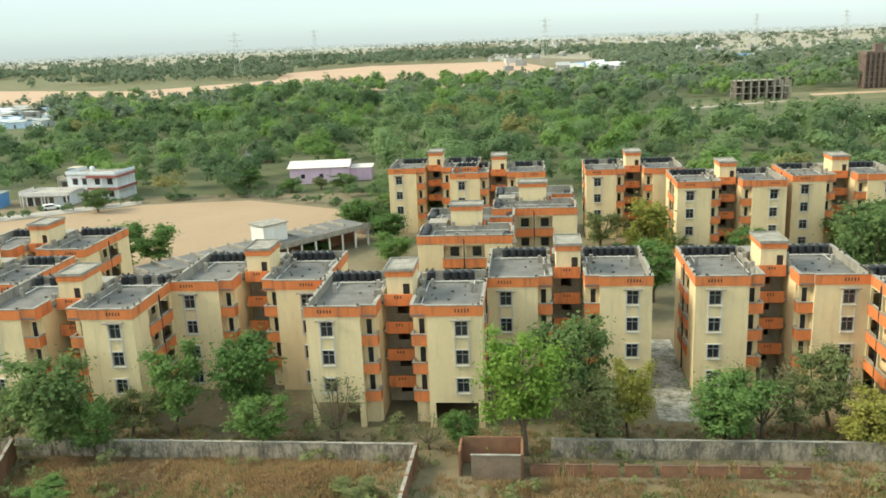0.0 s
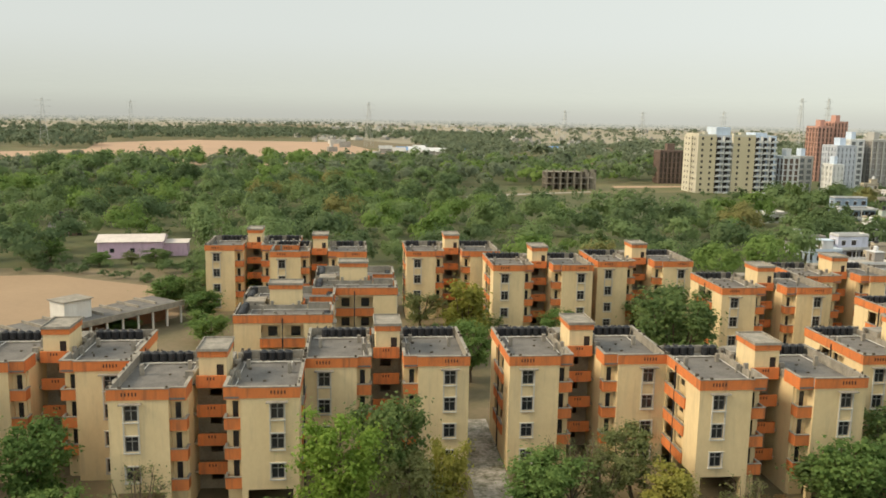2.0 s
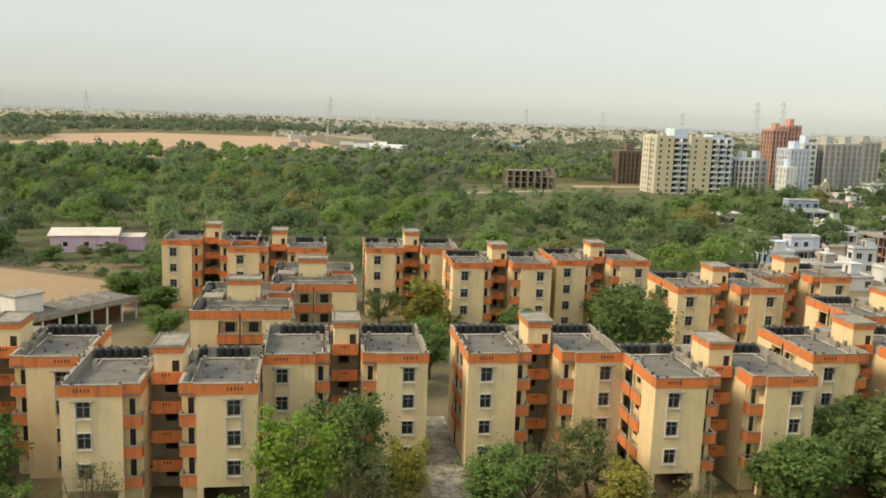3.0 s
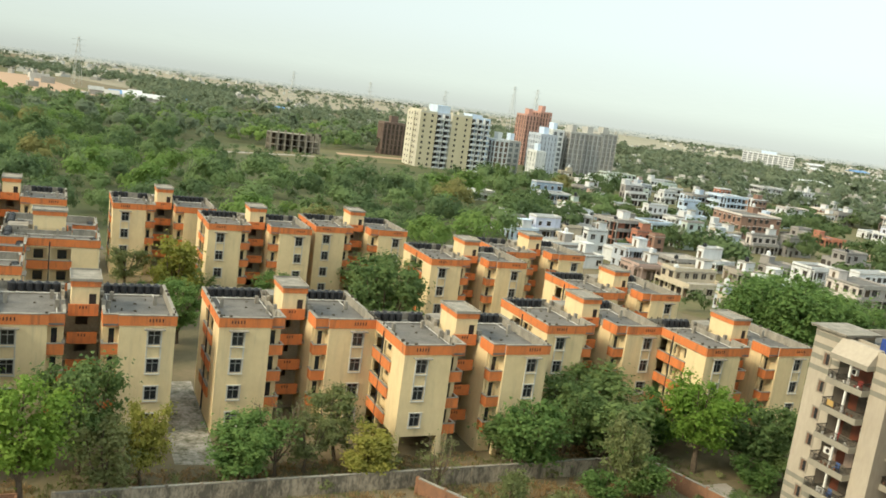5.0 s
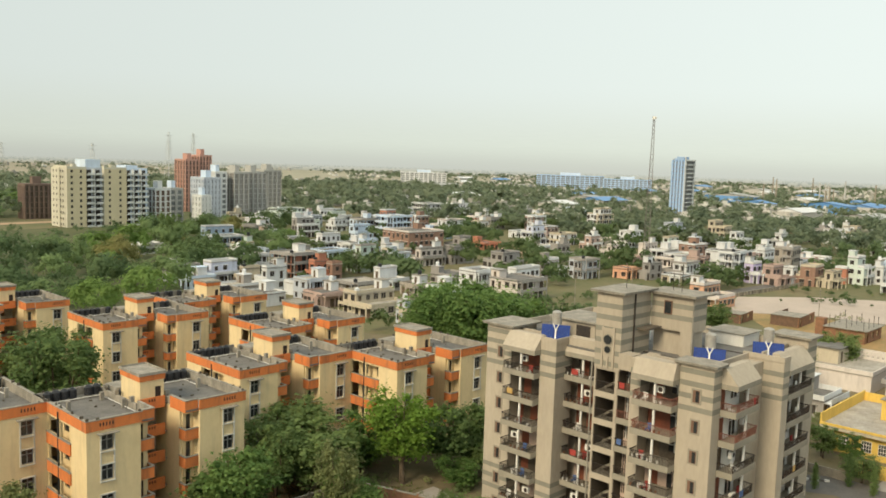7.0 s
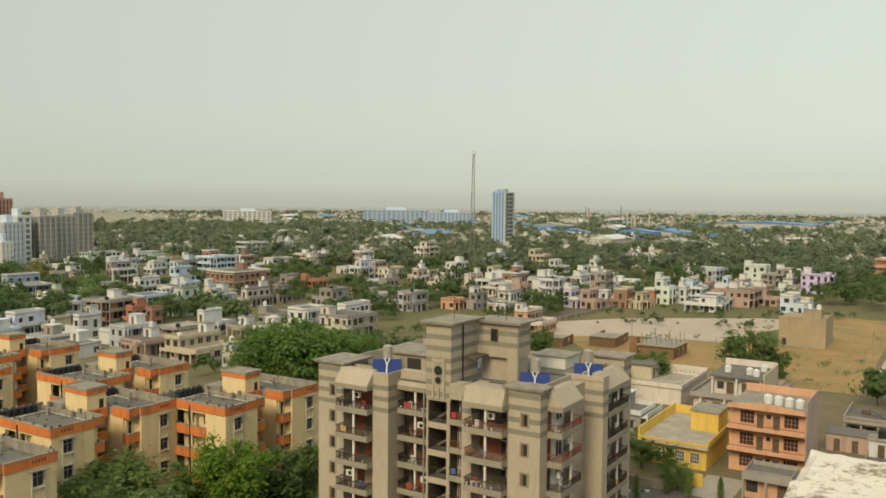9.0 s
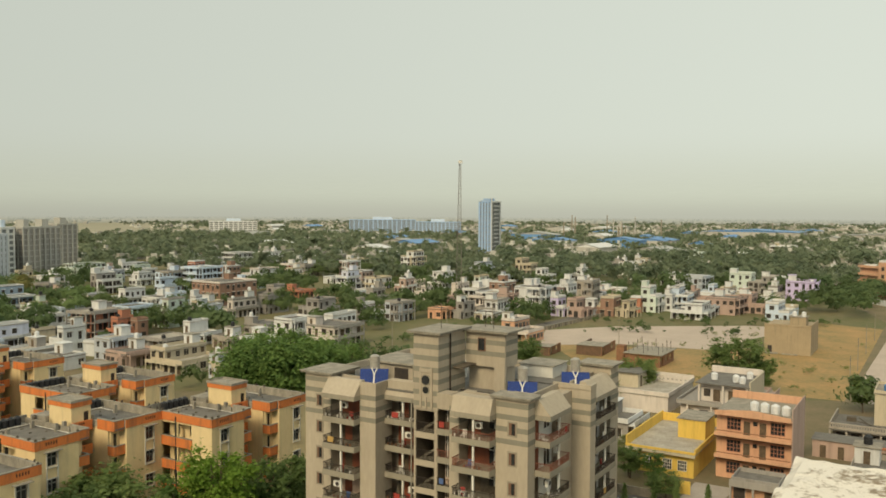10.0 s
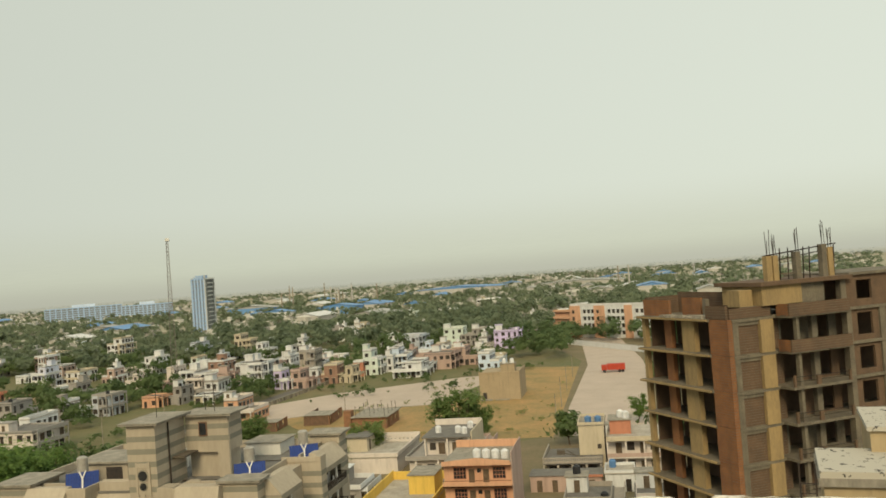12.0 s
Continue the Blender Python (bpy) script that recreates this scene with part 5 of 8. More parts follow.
    if w > 5.5 and town.random() < 0.55:
        s = town.choice((-1, 1))
        cw, cd = min(a * 0.6, town.uniform(1.2, 1.7)), min(1.6, (q - p) * 0.3)
        cx, cy = s * (a - cw - 0.1), q - cd - 0.1
        c = part("stair_room", box(cx - cw, cx + cw, cy - cd, cy + cd, z + 0.06, z + 2.5), paint if town.random() < 0.5 else PAINT["white"], g)
        part("slab", box(cx - cw - 0.25, cx + cw + 0.25, cy - cd - 0.25, cy + cd + 0.25, z + 2.5, z + 2.64), COPING if town.random() < 0.5 else trim, c)
        if near:
            part("door", box(cx - cw - 0.03, cx - cw, cy - 0.45, cy + 0.45, z + 0.1, z + 2.0), BARK, c)
        if town.random() < 0.3:
            v = m @ Vector((cx, cy, 0))
            tank(v.x, v.y, z + 2.64, SINTEX if town.random() < 0.7 else BLACK)
    if w > 5 and town.random() < 0.3:
        v = m @ Vector((-a + 1.0, p + 1.0, 0))
        tank(v.x, v.y, z + 0.14, SINTEX if town.random() < 0.6 else BLACK)


house(129.7, 231.2, 8.4, 7.3, 2, "white", storey=2.60)
house(138.4, 226.0, 9.4, 8.1, 2, "lavender", storey=3.30)
house(142.8, 216.2, 5.9, 5.1, 2, "cream", storey=2.60)
house(143.8, 205.7, 6.9, 6.0, 2, "white", storey=3.30)
house(144.5, 194.2, 5.0, 4.4, 1, "white", storey=3.30)
house(162.9, 219.5, 10.2, 8.9, 3, "salmon", storey=2.70)
house(165.0, 209.1, 5.7, 4.9, 2, "salmon", storey=3.18)
house(168.3, 206.6, 3.7, 3.2, 2, "brick", storey=2.84)
house(140.3, 175.2, 9.2, 8.0, 1, "rose", storey=3.30)
house(164.1, 189.7, 10.5, 9.1, 1, "grey", storey=2.60)
house(172.4, 185.4, 7.3, 6.3, 2, "white", storey=3.18)
house(173.7, 174.3, 8.4, 7.3, 1, "concrete", storey=2.60)
house(143.2, 158.7, 12.7, 11.0, 2, "cream", storey=2.60)
house(141.2, 142.7, 6.9, 6.0, 1, "greyblue", storey=3.30)
house(195.2, 181.6, 10.0, 8.7, 1, "grey", storey=3.30)
house(177.4, 167.7, 6.6, 5.8, 1, "white", storey=2.60)
house(183.4, 296.1, 12.2, 10.6, 3, "bluegrey", storey=3.28)
house(208.9, 307.5, 12.2, 10.7, 2, "rose", storey=2.60)
house(224.0, 315.0, 7.4, 6.4, 1, "white", storey=3.30)
house(225.4, 283.8, 10.3, 8.9, 2, "white", storey=3.30)
house(232.0, 272.1, 10.7, 9.3, 1, "white", storey=3.30)
house(273.7, 313.0, 11.4, 9.9, 3, "paleblue", storey=3.10)
house(282.4, 302.6, 12.5, 10.9, 4, "paleblue", storey=2.79)
house(251.4, 256.5, 19.4, 16.9, 3, "brick", storey=2.96)
house(216.2, 229.1, 8.2, 7.1, 2, "concrete", storey=2.60)
house(322.9, 304.1, 14.1, 12.3, 3, "white", storey=2.72)
house(323.2, 325.9, 8.3, 7.2, 3, "brick", storey=2.83)
house(299.9, 415.8, 18.8, 16.4, 3, "palegreen", storey=2.60)
house(243.0, 377.6, 7.9, 6.9, 3, "cream", storey=2.77)
house(246.6, 364.7, 9.3, 8.1, 2, "white", storey=3.20)
house(231.2, 379.0, 7.9, 6.8, 2, "white", storey=2.60)
house(342.2, 424.6, 11.1, 9.7, 2, "greyblue", storey=2.70)
house(414.9, 410.2, 14.5, 12.6, 3, "white", storey=3.07)
house(435.2, 403.5, 14.5, 12.6, 3, "white", storey=2.99)
house(377.1, 321.1, 12.9, 11.2, 2, "grey", storey=3.26)
house(403.5, 338.4, 6.7, 5.8, 2, "paleblue", storey=2.79)
house(191.3, 152.0, 11.7, 10.2, 2, "rosewhite", storey=2.89)
house(338.2, 243.4, 12.7, 11.1, 2, "white", storey=2.60)
house(281.0, 200.1, 8.0, 6.9, 2, "grey", storey=3.30)
house(245.8, 166.5, 7.4, 6.4, 2, "greyblue", storey=3.30)
house(240.0, 174.8, 7.6, 6.6, 2, "grey", storey=2.75)
house(296.3, 222.6, 7.9, 6.9, 1, "concrete", storey=3.30)
house(408.0, 267.1, 10.3, 9.0, 5, "white", storey=2.89)
house(328.7, 219.6, 7.2, 6.2, 2, "rose", storey=3.27)
house(359.7, 218.8, 11.4, 9.9, 3, "white", storey=2.60)
house(309.4, 196.4, 6.7, 5.8, 2, "rosewhite", storey=2.67)
house(259.1, 157.8, 6.8, 5.9, 1, "peach", storey=3.30)
house(293.3, 175.6, 6.6, 5.8, 1, "rose", storey=3.30)
house(263.9, 151.5, 7.2, 6.3, 2, "grey", storey=2.82)
house(282.7, 153.3, 7.5, 6.6, 2, "rosewhite", storey=2.98)
house(370.4, 198.7, 10.1, 8.7, 2, "palegreen", storey=2.77)
house(377.6, 190.6, 5.7, 5.0, 2, "greyblue", storey=2.80)
house(428.3, 204.3, 10.8, 9.4, 4, "cream", storey=2.81)
house(395.1, 178.7, 7.1, 6.2, 3, "white", storey=2.87)
house(297.9, 139.3, 12.5, 10.8, 3, "white", storey=3.02)
house(288.9, 146.9, 6.5, 5.7, 2, "rose", storey=3.30)
house(289.0, 123.8, 6.5, 5.7, 2, "lilac", storey=3.30)
house(290.4, 117.1, 7.7, 6.7, 2, "rose", storey=2.97)
house(300.0, 110.7, 9.6, 8.4, 2, "brick", storey=3.30)
house(294.4, 114.1, 3.8, 3.3, 2, "white", storey=2.94)
house(262.0, 139.5, 8.4, 7.3, 1, "cream", storey=2.74)
house(361.3, 143.3, 8.7, 7.6, 2, "white", storey=2.60)
house(369.9, 157.1, 8.9, 7.7, 2, "white", storey=2.92)
house(486.1, 166.4, 8.9, 7.7, 3, "white", storey=2.72)
house(509.4, 164.1, 8.7, 7.6, 2, "cream", storey=2.83)
house(318.7, 99.5, 6.7, 5.8, 3, "palegreen", storey=3.09)
house(325.8, 95.5, 6.5, 5.7, 2, "white", storey=3.00)
house(314.5, 103.7, 4.3, 3.8, 2, "salmon", storey=2.71)
house(299.8, 103.1, 6.4, 5.6, 2, "cream", storey=2.83)
house(308.5, 81.6, 12.2, 10.6, 2, "white", storey=2.60)
house(345.0, 95.0, 7.5, 6.5, 2, "paleblue", storey=2.68)
house(423.9, 110.5, 13.2, 11.5, 2, "greyblue", storey=2.88)
house(329.1, 74.2, 12.0, 10.5, 2, "rose", storey=3.00)
house(339.4, 65.2, 11.8, 10.2, 2, "rose", storey=3.30)
house(422.7, 87.6, 11.3, 9.9, 3, "palegreen", storey=2.84)
house(421.6, 77.4, 13.6, 11.8, 3, "grey", storey=2.60)
house(465.1, 102.6, 7.4, 6.4, 2, "yellow", storey=2.63)
house(394.6, 66.3, 8.3, 7.2, 2, "white", storey=2.65)
house(397.4, 57.7, 13.2, 11.4, 3, "lilac", storey=2.60)
house(534.7, 135.0, 13.4, 11.6, 2, "cream", storey=3.30)
house(777.8, 128.1, 18.8, 16.4, 3, "cream", storey=2.60)
house(353.3, 89.9, 7.1, 6.2, 2, "rose", storey=2.77)
house(547.4, 160.9, 8.4, 7.3, 2, "white", storey=2.60)
house(520.9, 37.9, 12.8, 11.2, 3, "salmon", storey=2.76)
house(548.0, 59.8, 7.5, 6.5, 2, "white", storey=2.60)
house(157.0, 304.8, 8.4, 7.3, 1, "white", storey=3.30)
house(238.5, 380.4, 11.3, 9.8, 2, "white", storey=2.60)
house(223.3, 329.3, 10.0, 8.7, 2, "grey", storey=3.15)
house(287.5, 398.9, 14.7, 12.8, 2, "palegreen", storey=3.30)
house(271.7, 401.9, 7.3, 6.4, 1, "white", storey=3.30)
house(124.2, 318.9, 7.3, 6.3, 1, "rose", storey=2.72)
house(303.2, 397.0, 7.5, 6.5, 2, "rose", storey=2.97)
house(325.8, 407.1, 10.4, 9.0, 2, "white", storey=3.30)
house(228, 110, 10.0, 9.0, 2, "peach")

# ---- the yellow bungalow and the peach house below the viewpoint ----
def grille_window(parent, x, y0, y1, z0, z1, frame):
    """A west-facing window with a grille."""
    w = part("window", box(x - 0.02, x, y0, y1, z0, z1), GLASS, parent)
    s = Shape()
    for k in range(5):
        y = y0 + (y1 - y0) * k / 4
        s.box(x - 0.07, x - 0.02, y - 0.03, y + 0.03, z0, z1)
    for k in range(4):
        z = z0 + (z1 - z0) * k / 3
        s.box(x - 0.065, x - 0.025, y0, y1, z - 0.03, z + 0.03)
    part("grille", s, frame, w)


def peach_house():
    g = thing("peach_house", "peach three-storey house with balconies and grilled windows", "house")
    P, x, y0, y1 = PAINT["peach"], 126.6, 19.2, 29.6
    part("wall", box(x, 137, y0, y1, 0, 9.6), P, g)
    s = Shape()
    s.face((x - 1.4, y0, 9.6), (x - 1.4, y1, 9.6), (x - 1.4, y1, 10.1), (x - 1.4, (y0 + y1) / 2, 10.6), (x - 1.4, y0, 10.1))
    s.box(x - 1.4, x, y0, y1, 9.45, 9.6)
    part("gable", s, P, g)
    part("side_wall", box(126, 137, y0 - 0.12, y0, 0, 11.2), PAINT["rose"], g, "blank pink side wall")
    part("roof", box(x - 1.3, 137, y0 + 0.1, y1, 9.6, 9.75), COPING, g)
    part("parapet", box(136.8, 137, y0, y1, 9.75, 10.9), P, g)
    for f in (3.2, 6.4):
        b = part("balcony", box(x - 1.4, x, y0, y1, f - 0.15, f), P, g)
        part("balcony_wall", box(x - 1.4, x - 1.28, y0, y1, f - 0.15, f + 0.55), P, b)
        part("rail", box(x - 1.4, x - 1.3, y0, y1, f + 0.75, f + 0.85), BRICK, b)
    for f in (0, 3.2, 6.4):
        for a in (20.2, 26.2):
            grille_window(g, x, a, a + 1.9, f + 0.8, f + 2.5, PAINT["salmon"])
            part("shade", box(x - 0.35, x, a - 0.2, a + 2.1, f + 2.6, f + 2.7), P, g)
        for a in (22.7, 24.9):
            part("door", box(x - 0.04, x, a, a + 0.9, f + 0.05, f + 2.2), BARK, g)
        part("vent", box(x - 0.03, x, 23.9, 24.5, f + 1.7, f + 2.3), GLASS, g)
    for k in range(4):
        tank(128.6 + 0.3 * k, 20.4 + 1.5 * k, 9.75, SINTEX)


def yellow_bungalow():
    g = thing("yellow_bungalow", "yellow one-storey bungalow with a pale roof terrace", "house")
    Y = PAINT["yellow"]
    part("wall", box(123.4, 141, 32.0, 41.8, 0, 3.5), Y, g)
    part("terrace", box(122.6, 141.2, 31.6, 42.0, 3.5, 3.65), PALE_ROOF, g)
    part("parapet", box(122.6, 122.8, 31.6, 42.0, 3.65, 4.0), Y, g)
    part("parapet", box(122.8, 141.2, 31.6, 31.8, 3.65, 4.4), Y, g)
    part("parapet", box(122.8, 141.2, 41.8, 42.0, 3.65, 5.2), Y, g)
    part("parapet", box(141.0, 141.2, 31.8, 41.8, 3.65, 5.0), Y, g)
    c = part("roof_room", box(131.5, 137.5, 32.4, 36.6, 3.65, 6.6), Y, g)
    part("slab", box(131.3, 137.7, 32.2, 36.8, 6.6, 6.75), COPING, c)
    part("band", box(122.55, 122.6, 31.6, 42.0, 3.2, 3.5), PAINT["cream"], g)
    for a in (33.0, 35.2, 38.2, 40.0):
        grille_window(g, 123.4, a, a + 1.3, 0.9, 2.4, WHITE)
    part("gate_wall", box(116, 116.2, 30.5, 34.5, 0, 1.8), Y, g)
    part("garden_wall", box(112, 112.2, 34.5, 46, 0, 1.2), CONCRETE, g)


peach_house()
yellow_bungalow()
flat("courtyard", [(112, 26), (122, 26), (122, 31.4), (112, 31.4)], 0.05, PAVING, "grey paved courtyard in front of the houses", "pavement")
house(118, 22, 5, 6, 1, "peach", 0)
house(141, 50, 8, 7, 1, "grey", 0)


def grey_house():
    g = thing("grey_house", "weathered grey two-storey house with white tanks on its roof", "house")
    G, R = PAINT["rosewhite"], PAINT["grey"]
    part("wall", Shape().box(157.5, 171, 31.6, 43.4, 0, 3.3).box(160, 171, 31.6, 40.4, 3.5, 6.9), G, g)
    part("terrace", box(156.2, 171.2, 31.4, 43.8, 3.3, 3.5), R, g)
    part("parapet", Shape().box(156.2, 156.4, 31.4, 43.8, 3.5, 4.1).box(156.4, 171, 43.6, 43.8, 3.5, 4.1), R, g)
    part("roof", box(158.4, 171.4, 31.3, 41.0, 6.9, 7.1), ROOF, g)
    part("coping", Shape().box(170.9, 171.2, 31.4, 41.0, 7.1, 8.3).box(160.5, 170.9, 31.4, 31.6, 7.1, 7.5), G, g)
    part("side_wall", box(158.6, 171.3, 31.2, 31.45, 0, 8.0), PAINT["cream"], g, "blank cream side wall")
    for y in (31.7, 35.9, 40.2):
        part("pillar", box(158.5, 158.8, y, y + 0.3, 3.5, 6.9), G, g)
        part("pillar", box(156.3, 156.6, y + 1.5, y + 1.8, 0, 3.3), G, g)
    for y, wide, door in ((32.6, 1.2, 0), (34.4, 1.0, 1), (36.8, 1.3, 1), (38.6, 1.2, 0)):
        part("door" if door else "window", box(159.95, 160, y, y + wide, 3.6 if door else 4.4, 5.8), BARK if door else OPENING, g)
    for y, wide, door in ((33.0, 1.5, 0), (36.0, 1.2, 1), (38.4, 1.5, 0), (41.0, 1.1, 1)):
        part("door" if door else "window", box(157.45, 157.5, y, y + wide, 0.1 if door else 0.9, 2.3), BARK if door else OPENING, g)
    for p in ((163, 38.6), (161.5, 33.2), (162.6, 34.6), (167, 33)):
        tank(*p, 7.1, SINTEX)


def terrace_house():
    g = thing("terrace_house", "cream one-storey house with a bare terrace and a roof room", "house")
    part("wall", box(160, 178, 46.5, 58.5, 0, 3.2), PAINT["rosewhite"], g)
    part("terrace", box(159.8, 178.2, 46.3, 58.7, 3.2, 3.35), PALE_ROOF, g)
    part("parapet", Shape().box(159.8, 160, 46.3, 58.7, 3.35, 4.1).box(178, 178.2, 46.3, 58.7, 3.35, 4.5).box(160, 178, 46.3, 46.5, 3.35, 4.1), PAINT["rosewhite"], g)
    r = part("roof_room", box(165, 170.5, 54.0, 58.2, 3.35, 6.2), PAINT["cream"], g)
    part("slab", box(164.5, 171, 53.5, 58.7, 6.2, 6.4), ROOF, r)
    part("door", box(166.4, 167.3, 53.96, 54, 3.4, 5.5), BARK, r)
    rail = part("balustrade", Shape().wall(-54, -46.5, 174, 174.2, 3.35, 4.9, [(-53.6 + 0.9 * k, -53.1 + 0.9 * k, 3.8, 4.5) for k in range(8)]), PAINT["rosewhite"], g)
    rail.matrix_basis = Matrix(((0, 1, 0, 0), (-1, 0, 0, 0), (0, 0, 1, 0), (0, 0, 0, 1)))


def balustrade_house():
    g = thing("balustrade_house", "grey one-storey house with a balustraded roof terrace", "house")
    P = PAINT["concrete"]
    part("wall", box(153, 163, 7.2, 17.0, 0, 3.1), P, g)
    part("terrace", box(151.4, 163.2, 7.0, 17.4, 3.1, 3.3), ROOF, g)
    part("plinth", box(151.4, 151.7, 7.0, 17.4, 3.3, 3.6), P, g)
    for k in range(27):
        part("baluster", box(151.46, 151.62, 7.1 + 0.385 * k, 7.28 + 0.385 * k, 3.6, 4.1), P, g)
    part("handrail", box(151.4, 151.7, 7.0, 17.4, 4.1, 4.28), P, g)
    part("side_parapet", box(151.7, 163.2, 17.2, 17.4, 3.3, 4.3), P, g)
    for k in range(5):
        part("pillar", box(151.5, 151.8, 7.1 + 2.5 * k, 7.4 + 2.5 * k, 0, 3.1), P, g)
    for y, wide in ((8.0, 1.6), (10.6, 1.5), (13.0, 1.2), (15.0, 1.4)):
        part("window", box(152.96, 153, y, y + wide, 0.7, 2.4), OPENING, g)
    part("clutter", Shape().rod((155, 11, 3.3), (158, 13.5, 4.1), 0.08).rod((156, 10, 3.3), (156.4, 14, 3.9), 0.07).box(158, 159.2, 14, 15.4, 3.3, 4.0), GLOOM, g, "old boards and pipes left on the terrace")


def cream_block():
    g = thing("cream_house", "narrow cream three-storey house with blue tanks", "house")
    part("wall", Shape().box(157.5, 166, 6.6, 11.2, 0, 8.6), PAINT["cream"], g)
    part("roof", box(157.3, 166.2, 6.4, 11.4, 8.6, 8.75), COPING, g)
    part("parapet", Shape().ring(157.4, 166.1, 6.5, 11.3, 8.75, 9.2, 0.15), PAINT["cream"], g)
    part("window", box(160, 161.2, 6.56, 6.6, 5.6, 7.6), OPENING, g)
    part("window", box(157.46, 157.5, 7.2, 7.9, 4.4, 5.2), OPENING, g)
    for y in (7.6, 9.4):
        tank(159.2, y, 8.75, BLUE_TANK)


def pillared_house():
    g = thing("pillared_house", "pale rose two-storey house with pillared verandahs", "house")
    P = PAINT["rosewhite"]
    part("wall", box(156.8, 167, -3.6, 6.0, 0, 6.4), P, g)
    part("roof", box(154.8, 167.2, -3.8, 6.2, 6.4, 6.6), PALE_ROOF, g)
    part("band", Shape().box(154.6, 154.8, -3.8, 6.2, 6.2, 7.0), PAINT["cream"], g)
    r = part("roof_room", box(159, 164, 1.8, 5.6, 6.6, 9.1), PAINT["salmon"], g)
    part("slab", box(158.7, 164.3, 1.5, 5.9, 9.1, 9.25), COPING, r)
    v = part("verandah", Shape().box(154.8, 156.8, -3.8, 6.2, 3.1, 3.3), P, g)
    part("rail", box(154.8, 154.92, -3.8, 6.2, 3.3, 4.0), PAINT["rose"], v)
    for k in range(4):
        part("pillar", box(154.85, 155.15, -3.7 + 3.2 * k, -3.4 + 3.2 * k, 0, 3.1), P, g)
        part("pillar", box(154.85, 155.15, -3.7 + 3.2 * k, -3.4 + 3.2 * k, 3.3, 6.4), P, g)
    for z in (0, 3.3):
        for y, wide, tall in ((-2.8, 1.4, 1.5), (-0.6, 1.0, 2.2), (1.4, 1.4, 1.5), (3.6, 1.1, 2.2)):
            part("door" if tall > 2 else "window", box(156.76, 156.8, y, y + wide, z + (0.05 if tall > 2 else 0.8), z + (2.2 if tall > 2 else 2.3)), BARK if tall > 2 else OPENING, g)
    tank(161.5, 3.6, 9.25, SINTEX)
    tank(160.2, 2.6, 9.25, SINTEX)


def white_annexe():
    g = thing("white_annexe", "small whitewashed annexe with a blue tank", "house")
    part("wall", box(144.5, 150, 1.6, 6.4, 0, 3.0), PAINT["white"], g)
    part("roof", box(144.3, 150.2, 1.4, 6.6, 3.0, 3.15), PALE_ROOF, g)
    part("parapet", Shape().ring(144.4, 150.1, 1.5, 6.5, 3.15, 3.6, 0.14), PAINT["white"], g)
    part("door", box(144.46, 144.5, 2.2, 3.1, 0.05, 2.1), IRON, g)
    tank(148.6, 5.2, 3.15, BLUE_TANK)
    w = thing("rose_outhouse", "long low rose outhouse with a red roof edge", "outhouse")
    part("wall", box(145, 149.5, 7.0, 19.0, 0, 2.7), PAINT["rose"], w)
    part("roof", box(144.8, 149.7, 6.8, 19.2, 2.7, 2.85), ROOF, w)
    part("edge", box(144.7, 144.8, 6.8, 12, 2.5, 2.9), PAINT["salmon"], w)
    for y in (8.2, 11.0, 14.4, 17.0):
        part("door", box(144.96, 145, y, y + 0.9, 0.05, 2.0), BARK, w)


BLUE_TANK = material("blue_tank_plastic", (0.10, 0.22, 0.42), (0.08, 0.17, 0.34), rough=0.5)
balustrade_house()
cream_block()
pillared_house()
white_annexe()
house(132, 8.5, 9, 7, 1, "concrete", 0)
house(134, -2, 8, 7, 1, "rosewhite", 0)
house(172, 3, 9, 8, 1, "cream", 0)
grey_house()
terrace_house()
house(170, 34, 16, 6, 1, "rose", 0)
house(-122, 205, 12, 7, 1, "white", 0)
house(-126, 228, 10, 7, 1, "bluegrey", 0)
house(-86, 268, 8, 5, 1, "brick", 10)

# infill of the town: close rows near the road, looser ones among the trees
def free_plot(x, y, w):
    road = 126 - 0.16 * max(0, x - 270)
    return not (186 < x < 318 and -8 < y < 120) and not (190 < x < 450 and -10 < y < 34) and abs(y - road) > 11 and all((x - hx) ** 2 + (y - hy) ** 2 > (0.46 * (w + hw)) ** 2 for hx, hy, hw in HOMES)


COLOURS = ("white", "white", "rosewhite", "white", "grey", "white", "concrete", "paleblue", "rosewhite", "cream", "white", "greyblue", "rose", "white", "lavender", "palegreen", "white", "brick")
BLUISH = ("white", "paleblue", "white", "lavender", "greyblue", "white", "paleblue", "palegreen", "rosewhite", "salmon", "white", "grey")
for az0, az1, d0, d1, gap, chance in ((59.5, 81, 290, 400, 11.5, 0.85), (30, 52, 200, 350, 16, 0.36), (36, 58, 360, 520, 18, 0.38), (40, 84, 400, 640, 22, 0.30)):
    for row in range(-40, 60):
        for col in range(0, 60):
            x, y = col * gap + town.uniform(-2, 2), row * gap * 1.15 + town.uniform(-1.5, 1.5)
            d, az = math.hypot(x, y), math.degrees(math.atan2(x, y))
            if not (az0 < az < az1 and d0 < d < d1) or town.random() > chance:
                continue
            w = town.uniform(7, 13)
            if len(HOMES) < 262 and free_plot(x, y, w):
                house(x, y, w, town.uniform(6, 9), town.choice((1, 1, 1, 2) if d < 270 else (1, 1, 2, 2, 2, 3)), town.choice(BLUISH if az < 52 else COLOURS), storey=town.uniform(2.8, 3.2))


